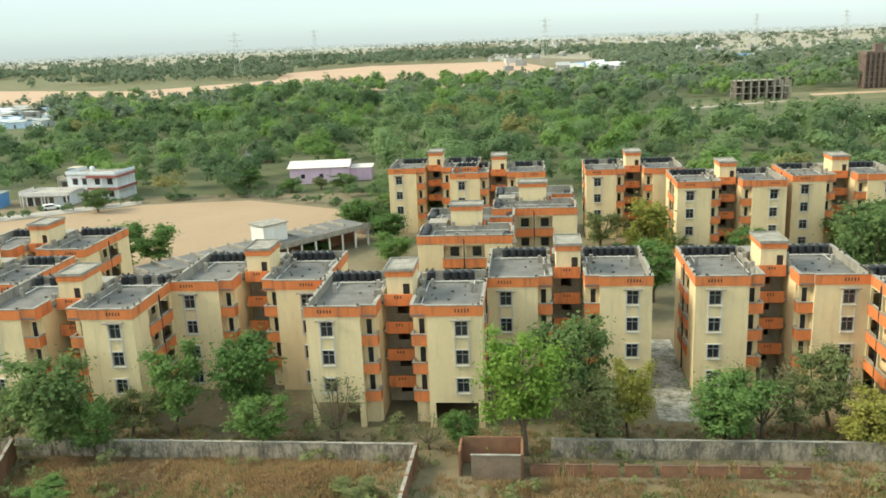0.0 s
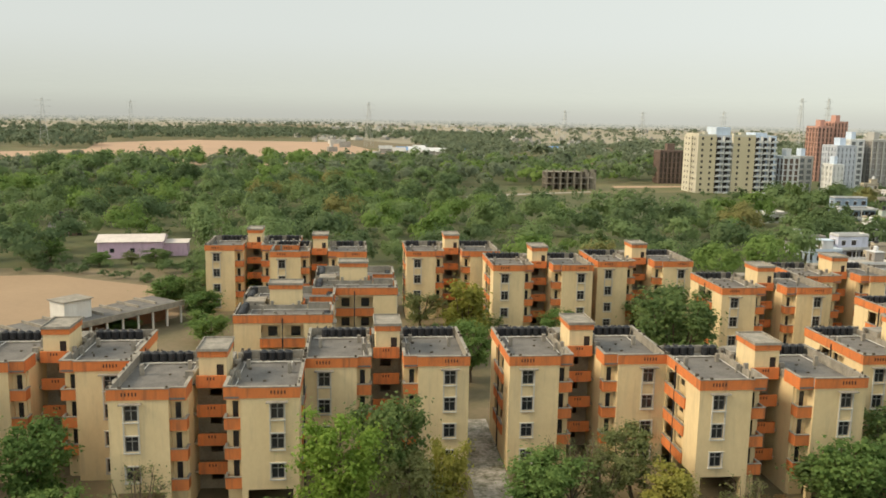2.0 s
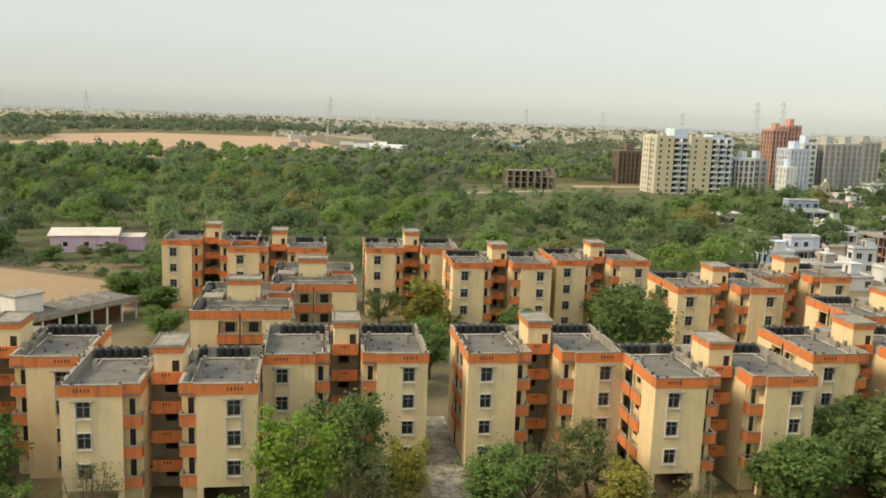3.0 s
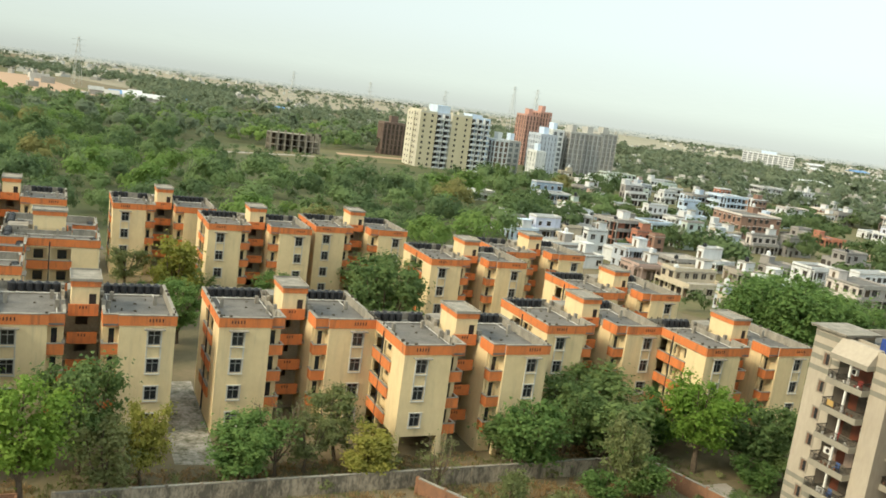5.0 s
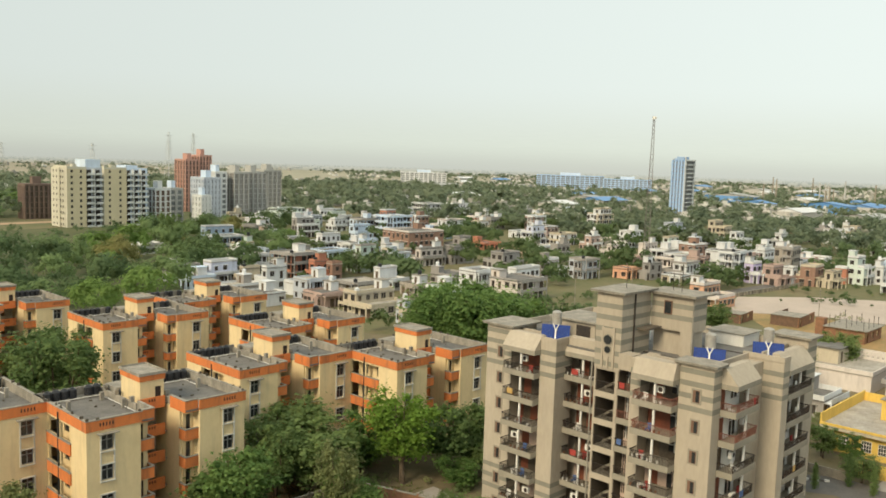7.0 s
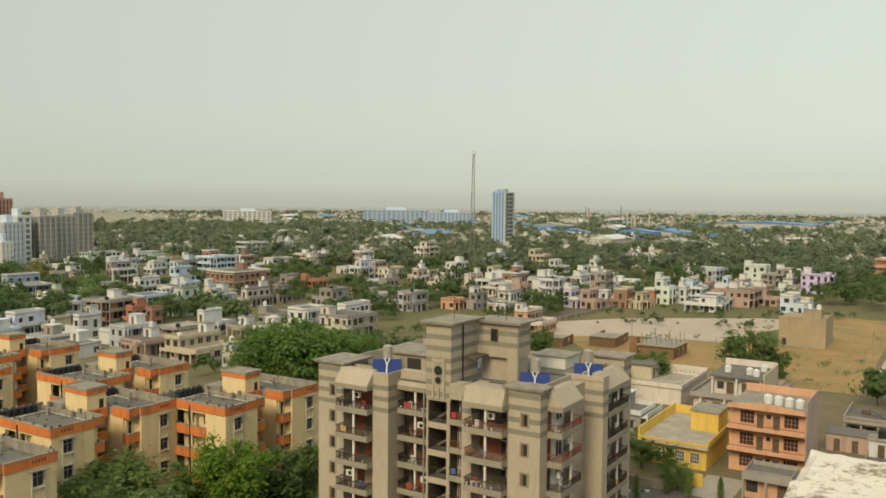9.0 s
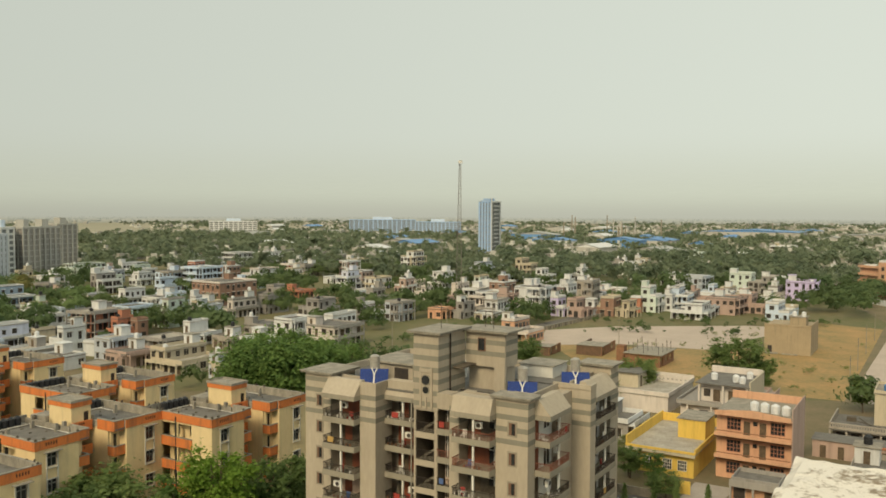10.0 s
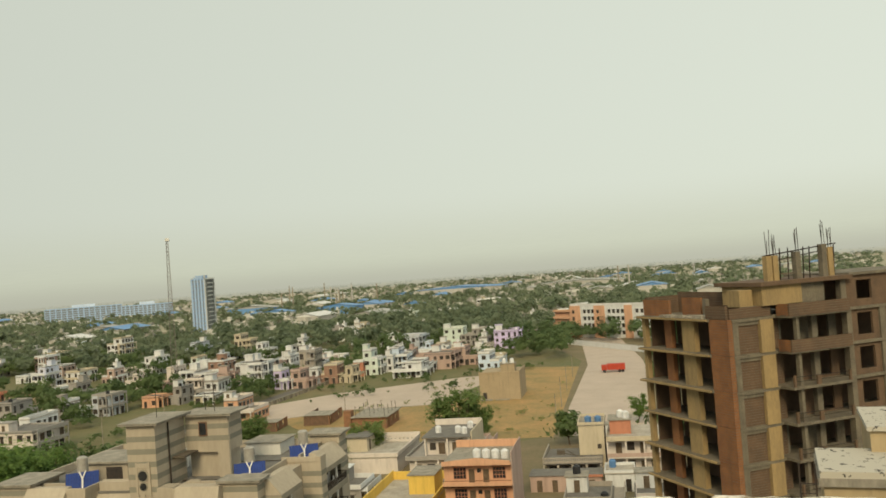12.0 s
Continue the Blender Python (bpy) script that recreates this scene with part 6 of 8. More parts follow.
def shed(x, y, w, d, h, colour, label, wall=None):
    g = thing("industrial_shed", label, "shed", "distant sheds")
    g.matrix_basis = pose(x, y, 0, 0, 0, town.uniform(-6, 6))
    part("wall", box(-w / 2, w / 2, -d / 2, d / 2, 0, h), wall or PAINT["haze"], g)
    s = Shape()
    s.face((-w / 2 - 1, -d / 2 - 1, h), (w / 2 + 1, -d / 2 - 1, h), (w / 2 + 1, 0, h + 3), (-w / 2 - 1, 0, h + 3))
    s.face((-w / 2 - 1, 0, h + 3), (w / 2 + 1, 0, h + 3), (w / 2 + 1, d / 2 + 1, h), (-w / 2 - 1, d / 2 + 1, h))
    s.face((-w / 2, -d / 2, h), (-w / 2, 0, h + 2.9), (-w / 2, d / 2, h))
    part("roof", s, colour, g)


GREY_SHEET = material("grey_roof_sheet", (0.42, 0.42, 0.40), (0.30, 0.30, 0.28), scale=0.05, fine=0.5, rough=0.6)
BLUE_SHEET = material("blue_roof_sheet", (0.10, 0.24, 0.50), (0.16, 0.30, 0.52), scale=0.05, fine=0.5, rough=0.5)
shed(1150, 225, 70, 120, 11, BLUE_SHEET, "huge blue-roofed factory shed")
shed(1140, 60, 50, 110, 9, GREY_SHEET, "huge grey-roofed factory shed with blue walls")
shed(815, 353, 16, 34, 7, BLUE_SHEET, "white factory shed with a blue sheet roof", PAINT["white"])
shed(840, 294, 20, 46, 8, BLUE_SHEET, "bright blue sheet-metal factory shed", BLUE_SHEET)
shed(930, 430, 24, 60, 9, GREY_SHEET, "long pale factory shed with blue walls", BLUE_SHEET)
for k in range(72):
    az, d = town.uniform(46, 104), town.uniform(680, 1700)
    blue = town.random() < 0.4
    shed(d * math.sin(radians(az)), d * math.cos(radians(az)), town.uniform(16, 45), town.uniform(14, 40), town.uniform(4, 8), BLUE_SHEET if blue else (GREY_SHEET if k % 2 else PAINT["white"]), "long industrial shed with a blue sheet roof" if blue else "long pale industrial shed with a grey sheet roof")
for k in range(16):
    az, d = town.uniform(66.5, 74) if k % 4 else town.uniform(76, 98), town.uniform(950, 1300)
    c = thing("chimney", "slim factory chimney far off", "chimney", "distant chimneys")
    c.matrix_basis = pose(d * math.sin(radians(az)), d * math.cos(radians(az)), 0)
    part("flue", Shape().tube(0, 0, 0, town.uniform(18, 32), 1.1, 0.7, 8), CONCRETE if k % 3 else PAINT["haze"], c)
    part("base", box(-2, 2, -2, 2, 0, 3), CONCRETE, c)
for k in range(20):
    az, d = (town.uniform(1, 9), town.uniform(690, 810)) if k < 14 else (town.uniform(12, 21), town.uniform(770, 880))
    shed(d * math.sin(radians(az)), d * math.cos(radians(az)), town.uniform(8, 17), town.uniform(6, 10), town.uniform(3, 5), (PAINT["white"], GREY_SHEET, PAINT["haze"], BLUE_SHEET)[k % 4 if k % 8 < 7 else 1], "pale roadside shed beyond the fields")


def hut(x, y, w, d, h, wall, roof, turn):
    """A one-room hut under a leaning sheet that overhangs its walls."""
    g = thing("hut", "low hut with a patched sheet roof on bare ground", "hut", "huts beyond the woods")
    g.matrix_basis = pose(x, y, 0, 0, 0, turn)
    part("wall", box(-w / 2, w / 2, -d / 2, d / 2, 0, h), wall, g)
    s = Shape()
    low, high, a, b = h + 0.02, h + 0.75, w / 2 + 0.3, d / 2 + 0.3
    for e in (0, 0.06):
        s.face((-a, -b, low + e), (a, -b, low + e), (a, b, high + e), (-a, b, high + e))
    part("roof", s, roof, g)
    part("door", box(-0.5, 0.4, -d / 2 - 0.06, -d / 2 - 0.003, 0, 1.9), GLOOM, g)


lot = random.Random(41)
for k in range(46):
    az, d = (lot.uniform(-33.6, -30.2), lot.uniform(475, 630)) if k < 32 else (lot.uniform(-30, -26.6), lot.uniform(560, 640))
    hut(d * math.sin(radians(az)), d * math.cos(radians(az)), lot.uniform(5, 10), lot.uniform(4, 6.5), lot.uniform(2.4, 3.4), PAINT[lot.choice(("white", "haze", "paleblue", "concrete"))], lot.choice((PAINT["white"], GREY_SHEET, PAINT["paleblue"], PAINT["haze"])), lot.uniform(0, 180))


STEEL = material("galvanised_steel", (0.50, 0.51, 0.49), (0.42, 0.43, 0.41), rough=0.7)


def pylon(x, y, h):
    g = thing("pylon", "steel lattice power pylon far off", "pylon", "power pylons")
    g.matrix_basis = pose(x, y, 0, 0, 0, 20)
    s = Shape()
    for cx, cy in ((1, 1), (1, -1), (-1, 1), (-1, -1)):
        s.rod((cx * 4, cy * 4, 0), (cx * 0.6, cy * 0.6, h), 0.16, 4)
    part("leg", s, STEEL, g)
    for z in (0.7, 0.82, 0.94):
        part("arm", Shape().rod((-7, 0, h * z), (7, 0, h * z), 0.14, 4), STEEL, g)
    s = Shape()
    for k in range(8):
        r0, r1 = 4 - 3.4 * k / 8, 4 - 3.4 * (k + 1) / 8
        for u, v in (((-1, -1), (1, -1)), ((1, -1), (-1, -1)), ((-1, -1), (-1, 1)), ((-1, 1), (-1, -1))):
            s.rod((u[0] * r0, u[1] * r0, h * k / 8), (v[0] * r1, v[1] * r1, h * (k + 1) / 8), 0.09, 3)
    tagged(part("bracing", s, STEEL, g), kind="stuff")


for az, d, h in ((-19, 900, 46), (-14, 1300, 48), (1, 950, 48), (14, 1250, 44), (19, 1300, 44), (24, 1200, 46), (28.5, 1000, 60), (30, 1000, 60)):
    pylon(d * math.sin(radians(az)), d * math.cos(radians(az)), h)

def high_rise(x, y, w, d, floors, paint, label, turn=0, bays=6, frame=False, accent=None, inner=None):
    g = thing("high_rise", label, "apartment tower", "distant towers")
    g.matrix_basis = pose(x, y, 0, 0, 0, turn)
    H = 3.0 * floors
    a, b = w / 2, d / 2
    # open frames: inner walls darkened in colour for the shade between floors
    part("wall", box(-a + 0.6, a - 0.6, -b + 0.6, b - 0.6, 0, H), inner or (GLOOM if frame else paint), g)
    part("parapet", box(-a, a, -b, b, H, H + 1.2), paint, g)
    part("lift_room", box(-a * 0.3, a * 0.3, -b * 0.4, b * 0.4, H + 1.2, H + 5), PAINT["paleblue"] if not frame else paint, g)
    for k in range(floors):
        z = 3.0 * k
        part("slab", box(-a, a, -b, b, z - 0.2, z + (0.35 if frame else 0.9)), paint, g)
    p = 0.5 if frame else 0.8
    for i in range(bays + 1):
        x0 = -a + i * w / bays
        part("pier", box(max(-a, x0 - p), min(a, x0 + p), -b - 0.1, -b + 0.6, 0, H), accent or paint, g)
        y0 = -b + i * d / bays
        part("pier", box(-a - 0.1, -a + 0.6, max(-b, y0 - p), min(b, y0 + p), 0, H), accent or paint, g)
    if not frame:
        for k in range(floors):
            part("glazing", box(-a + 0.5, a - 0.5, -b + 0.4, -b + 0.6, 3.0 * k + 0.9, 3.0 * k + 2.85), FAR_GLASS, g)


# red render with the haze in front of it mixed into the colour
RUST = material("haze_paled_red_render", (0.52, 0.305, 0.245), (0.42, 0.255, 0.21), scale=0.2, fine=1.5, streak=0.2, amount=0.9)
UMBER = material("brown_frame", (0.20, 0.145, 0.115), (0.14, 0.10, 0.085), scale=0.2, fine=1.5)
SKYBLUE = material("pale_blue_cladding", (0.37, 0.50, 0.70), (0.31, 0.43, 0.62), scale=0.2, fine=1.5)
IVORY = material("ivory_house_paint", (0.62, 0.585, 0.47), (0.48, 0.455, 0.37), scale=0.2, fine=1.5, streak=0.2, amount=0.9)
PALE = material("pale_grey_house_paint", (0.66, 0.67, 0.66), (0.50, 0.51, 0.50), scale=0.2, fine=1.5, streak=0.2, amount=0.9)
YELLOWED = material("yellowed_house_paint", (0.60, 0.53, 0.36), (0.50, 0.44, 0.30), scale=0.2, fine=1.5, streak=0.2, amount=0.9)


FRAME_GREY = material("grey_cast_frame", (0.45, 0.445, 0.42), (0.33, 0.325, 0.30), scale=0.2, fine=1.5, streak=0.2, amount=0.9)


def ivory_tower(x, y, w, d, floors, bay, side, columns, label):
    """Plain walls with small windows and open stacks of balconies beside them; x, y is the south-west corner."""
    g = thing("high_rise", label, "apartment tower", "distant towers")
    g.matrix_basis = pose(x, y, 0)
    F = 2.9
    H = F * floors
    part("wall", box(0, w, 0.002, d, 0, H), YELLOWED, g)
    part("west_wall", Shape().box(-0.15, -0.002, 0, d * 0.42, 0, H + 0.8).box(-0.9, -0.002, d * 0.42, d, 0, H + 0.3), IVORY, g)
    part("parapet", Shape().box(0, w, 0, 0.2, H, H + 1.0).box(0, 0.2, 0.2, d, H, H + 1.4).box(w * 0.3, w * 0.5, 0.2, 3, H, H + 2.2), IVORY, g)
    s = Shape()
    for k in range(floors):
        for u in (0.24, 0.72):
            s.box(u * w - 0.55, u * w + 0.55, -0.05, 0, F * k + 1.0, F * k + 2.3)
        for u in (0.16, 0.32, 0.6, 0.82):
            s.box(-0.95, -0.9, u * d - 0.5, u * d + 0.5, F * k + 1.0, F * k + 2.2)
    tagged(part("glazing", s, OPENING, g), kind="stuff")
    back = part("balcony_bay", Shape().box(w, w + bay, 2.2, d, 0, H + 0.6), side, g)
    part("lift_room", box(w + bay * 0.1, w + bay * (0.6 if columns > 2 else 0.95), 3, d - 2, H + 0.6, H + (4.6 if columns < 3 else 2.0)), PAINT["paleblue"], g, "pale blue lift room")
    step = bay / columns
    for c in range(columns):
        x0 = w + c * step
        part("pier", box(x0 - 0.25, x0 + 0.35, 0.4, 2.2, 0, H), PALE if c else YELLOWED, back)
        for k in range(floors):
            out = -1.1 if (k + c) % 2 else -0.5
            part("balcony", Shape().box(x0 + 0.36, x0 + step * 0.82, out, 2.2, F * k - 0.12, F * k + 0.06).box(x0 + 0.36, x0 + step * 0.82, out - 0.1, out, F * k - 0.12, F * k + 0.95), PALE, back)
    s = Shape()
    for k in range(floors):
        for c in range(columns):
            s.box(w + c * step + 0.5, w + c * step + step * 0.75, 2.12, 2.2, F * k + 0.1, F * k + 2.4)
    tagged(part("glazing", s, OPENING, back), kind="stuff")


def office_tower():
    """Blue-clad west face in vertical bays, white balcony slabs on the south."""
    g = thing("office_tower", "slender blue-clad office tower with white balcony slabs", "office tower")
    g.matrix_basis = pose(593, 314, 0)
    H, F = 44.0, 3.15
    part("core", box(0.4, 14.4, 0.4, 11.4, 0, H), FAR_GLASS, g)
    for k in range(5):
        part("cladding", box(0, 0.4, k * 2.55, k * 2.55 + 1.5, 0, H + (0, 2.0, 2.8, 2.0, 0.6)[k]), SKYBLUE, g)
    part("corner_pier", Shape().box(-0.05, 1.6, -0.1, 0.39, 0, H + 3.4), PALE, g)
    part("corner_pier", Shape().box(13.4, 14.8, -0.6, 0.39, 0, H + 1.0), PALE, g)
    for k in range(1, 15):
        part("spandrel", box(0.1, 0.4, 0.4, 11.4, F * k - 0.5, F * k + 0.3), BLUE_PANEL, g)
        part("balcony", Shape().box(1.6, 13.4, -1.6, 0.4, F * k - 0.12, F * k + 0.08).box(1.6, 13.4, -1.7, -1.6, F * k - 0.12, F * k + 0.7), PALE, g)
    part("roof_room", box(3, 11, 3, 9, H, H + 3.2), SKYBLUE, g)
    part("parapet", Shape().box(0.4, 14.4, 0.4, 0.7, H, H + 1.1).box(0.4, 14.4, 11.1, 11.4, H, H + 1.1), PALE, g)


BLUE_PANEL = material("deep_blue_spandrel", (0.10, 0.21, 0.46), (0.15, 0.27, 0.50), rough=0.4, scale=0.2, fine=1.5)
ivory_tower(174.4, 420, 9.4, 17, 10, 9.0, PAINT["greyblue"], 2, "ivory high-rise with small windows and open balconies")
ivory_tower(193, 420, 11.6, 16, 10, 12.4, PAINT["paleblue"], 3, "yellowed high-rise with pale blue balconies")
high_rise(226, 428, 9, 12, 6, PALE, "pale unfinished mid-rise with dark open floors", bays=3, frame=True, inner=UMBER)
high_rise(236, 432, 8, 12, 6, FRAME_GREY, "white mid-rise with balconies", bays=2)
high_rise(243, 412, 6, 10, 5, PALE, "slim white mid-rise with balconies", bays=3)
high_rise(255, 428, 11, 14, 8, PAINT["greyblue"], "pale striped mid-rise with balconies", bays=5)
high_rise(268, 440, 8, 14, 9, PALE, "pale grey high-rise with blank sides", bays=2)
office_tower()
high_rise(291, 512, 10, 14, 11, RUST, "red-brown high-rise behind the white towers", frame=True, bays=4, inner=UMBER)
high_rise(302, 514, 9, 14, 12, RUST, "red-brown high-rise behind the white towers", frame=True, bays=4, inner=UMBER)
high_rise(281, 440, 10, 16, 9, FRAME_GREY, "pale unfinished concrete frame high-rise", frame=True, bays=3, inner=PAINT["grey"])
high_rise(297, 447, 13, 16, 9, FRAME_GREY, "grey unfinished concrete frame high-rise", frame=True, bays=4, inner=PAINT["grey"])
high_rise(352, 510, 15, 16, 9, FRAME_GREY, "pale unfinished concrete frame high-rise", frame=True, bays=4, inner=PAINT["grey"])


def ruin():
    g = thing("concrete_ruin", "abandoned open concrete frame with bare columns", "building")
    g.matrix_basis = pose(112, 437, 0)
    for k in range(3):
        part("slab", box(-13, 13 if k < 2 else 6, -4.5, 4.5, 3.1 * k + 2.9, 3.1 * k + 3.1), CONCRETE, g)
        for i in range(8):
            for y in (-4.4, -0.2, 4.0):
                part("column", box(-13 + 3.66 * i, -12.1 + 3.66 * i, y, y + 0.5, 3.1 * k, 3.1 * k + 2.9 + (1.3 if k == 2 and i > 5 else 0)), CONCRETE, g)
    # added dark wall behind the columns, in place of the shaded interior
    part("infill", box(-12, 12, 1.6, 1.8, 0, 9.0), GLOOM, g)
    part("infill", box(2, 8, 0.3, 0.5, 3.1, 6.0), CONCRETE, g)
    for i in range(8):
        part("stub", box(-13 + 3.66 * i, -12.2 + 3.66 * i, -4.4, -3.9, 9.3, 10.4 + 0.3 * (i % 3)), CONCRETE, g)


ruin()
high_rise(183, 482, 15, 10, 6, UMBER, "brown unfinished frame building", frame=True)
high_rise(1061, 749, 100, 20, 7, SKYBLUE, "long blue-glazed institutional building", bays=14, turn=-54, inner=BLUE_SHEET)
high_rise(1108, 679, 70, 20, 6, SKYBLUE, "long blue-glazed institutional building", bays=12, turn=-59, inner=BLUE_SHEET)
high_rise(930, 930, 70, 20, 6, PAINT["white"], "long white institutional building", bays=10, turn=-45)


def orange_flats():
    """Four storeys, white with orange bays and square windows; a lower orange wing at one end."""
    g = thing("apartment_building", "orange and white apartment building beyond the road", "apartment building")
    g.matrix_basis = pose(429.9, 29.6, 0, 0, 0, 234)       # local x along the front, y inward
    W, O, F = PAINT["white"], PAINT["peach"], 3.4
    part("wall", box(0, 44, 0, 14, 0, 4.6 * F), W, g)
    part("parapet", Shape().box(-0.2, 44.2, -0.2, 0.2, 4.6 * F, 4.6 * F + 1.0).box(-0.2, 0.2, 0.2, 14, 4.6 * F, 4.6 * F + 1.0), W, g)
    for x0, x1 in ((0, 6), (15, 21), (33, 37)):
        part("bay", box(x0, x1, -0.8, 0, 0, 4.6 * F), O, g, "orange painted bay")
    for k in range(4):
        for x in (8, 10.6, 13, 23, 25.6, 28.2, 30.8, 39, 41.8):
            w = part("window", box(x, x + 1.5, -0.06, 0, F * k + 1.7, F * k + 3.5), OPENING, g)
            part("sunshade", box(x - 0.25, x + 1.75, -0.7, -0.06, F * k + 3.6, F * k + 3.75), W, w)
        for x in (1.6, 16.8):
            part("window", box(x, x + 1.4, -0.86, -0.8, F * k + 1.7, F * k + 3.4), OPENING, g)
    wing = part("wing", box(-12.2, -0.2, 2, 13, 0, 3.8 * F), O, g, "lower orange wing")
    for k in range(1, 5):
        part("balcony", Shape().box(-12, -0.8, 0.4, 2, F * k - 0.9, F * k - 0.7).box(-12, -0.8, 0.4, 0.55, F * k - 0.7, F * k + 0.2), O, wing)
    part("roof", box(-0.1, 44.1, 0.2, 14.1, 4.6 * F, 4.6 * F + 0.15), ROOF, g)


orange_flats()


def red_truck():
    g = thing("truck", "red truck parked on the pale road", "truck")
    g.matrix_basis = pose(293, 6.5, 0, 0, 0, 90)
    RED = material("red_truck_paint", (0.45, 0.06, 0.035), rough=0.5)
    part("cargo_body", box(-3, 3, -1.2, 1.2, 0.9, 2.9), RED, g)
    part("cab", box(3.1, 4.8, -1.1, 1.1, 0.7, 2.6), RED, g)
    part("windscreen", box(4.8, 4.83, -0.9, 0.9, 1.6, 2.4), GLASS, g)
    for x in (-2.2, -1.1, 3.9):
        for y in (-1.2, 0.95):
            s = Shape()
            s.m = Matrix.Translation((x, y, 0.5)) @ pose(0, 0, 0, -90, 0, 0)
            part("wheel", s.tube(0, 0, 0, 0.25, 0.5, n=14), BLACK, g)


red_truck()
boundary((425, 50), (345, -6), 2.4, PAINT["white"], "long white compound wall behind the road", pitch=6.0)

# small far-off houses, too many to count
specks, dots = Shape(), random.Random(17)
for k in range(2400):
    az, d = dots.uniform(-4, 104), 620 + 1640 * dots.random() ** 1.3
    if az < 30 and (d < 760 or dots.random() < 0.6):
        continue
    if noise.noise(Vector((az * 0.1, d * 0.0022, 4))) < -0.1:
        continue
    specks.m = pose(d * math.sin(radians(az)), d * math.cos(radians(az)), 0, 0, 0, dots.uniform(0, 90))
    w, h = dots.uniform(3, 8), dots.uniform(3, 6)
    specks.box(-w, w, -w * 0.6, w * 0.6, 0, h)
    specks.box(-w * 0.4, w * 0.2, -w * 0.3, w * 0.3, h, h + 2.5)
HAMLET = material("far_house_paint", (0.52, 0.51, 0.47), (0.30, 0.29, 0.26), scale=0.02, fine=0.2, island=0.9, amount=0.8)
tagged(part("far_houses", specks, HAMLET), "pale houses scattered far over the plain", "houses", kind="stuff")


# ---- the bare plot behind the tower ----
def tan_block():
    g = thing("blank_block", "plain tan rendered block with tanks on its roof", "building")
    tan = material("tan_render", (0.40, 0.32, 0.215), (0.29, 0.235, 0.16), scale=0.25, fine=2.5, bump=0.2, amount=0.8, grime=(0.2, 0.165, 0.12))
    part("wall", Shape().box(244, 258, 32.8, 44.6, 0, 7.6), tan, g)
    part("parapet", Shape().box(243.9, 244.15, 32.7, 44.7, 7.6, 8.1).box(244.15, 258, 32.7, 32.95, 7.6, 8.3), tan, g)
    # no hole here: a near-black sheet stands for the doorway's shade
    part("doorway", box(243.96, 244, 42.6, 43.7, 0, 2.2), OPENING, g)
    part("rubble", Shape().box(242.8, 243.9, 41, 44.5, 0, 0.4).box(243.1, 243.9, 36, 40, 0, 0.25), COPING, g)
    r = part("stair_room", box(247, 251, 34.5, 38.6, 7.6, 9.9), tan, g)
    part("slab", box(246.8, 251.2, 34.3, 38.8, 9.9, 10.05), COPING, r)
    for y in (35.3, 37.6):
        tank(248.6, y, 10.05, SINTEX)


def half_built_house():
    g = thing("half_built_house", "half-built brick house with rebar rising from its slab", "house")
    g.matrix_basis = pose(206, 62, 0)
    part("wall", Shape().wall(0, 12, 0, 0.25, 0, 3.0, [(1.5, 2.6, 0, 2.2), (5, 6.4, 0.9, 2.2), (8.5, 10, 0.9, 2.2)]), BRICK, g)
    part("wall", Shape().box(0, 0.25, 0.25, 9, 0, 3.0), BRICK, g)
    # dark wall colour gives the shade seen through the holes
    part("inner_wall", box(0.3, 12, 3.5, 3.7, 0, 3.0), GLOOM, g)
    part("slab", box(-0.6, 12.4, -0.6, 9.2, 3.0, 3.2), COPING, g)
    part("wall_stub", box(1, 3.2, 9.5, 11.5, 0, 4.6), BRICK, g, "brick wall stub")
    for i in range(4):
        for j in range(3):
            s = Shape()
            for e in (0, 0.16):
                s.rod((0.5 + 3.5 * i + e, 0.5 + 3.8 * j, 3.2), (0.5 + 3.5 * i + e * 1.4, 0.5 + 3.8 * j + e, 5.2 + 0.3 * ((i + j) % 3)), 0.04)
            part("rebar", s, IRON, g)


def low_shells():
    for x, y, w, d, h in ((214, 80, 13, 7, 2.6), (207, 92, 9, 6, 2.4)):
        g = thing("roofless_shell", "low roofless brick house shell on orange earth", "house", "house shells")
        g.matrix_basis = pose(x, y, 0, 0, 0, 4)
        part("wall", Shape().wall(0, w, 0, 0.22, 0, h, [(1, 2.2, 0, 2), (w - 4, w - 2.6, 0.8, 2)]), BRICK, g)
        part("wall", box(0, 0.22, 0.22, d, 0, h), OLD_BRICK, g)
        part("wall", box(0.22, w, d - 0.22, d, 0, h), OLD_BRICK, g)
        part("slab", box(-0.3, w * 0.55, -0.3, d, h, h + 0.15), COPING, g)


tan_block()
half_built_house()
low_shells()


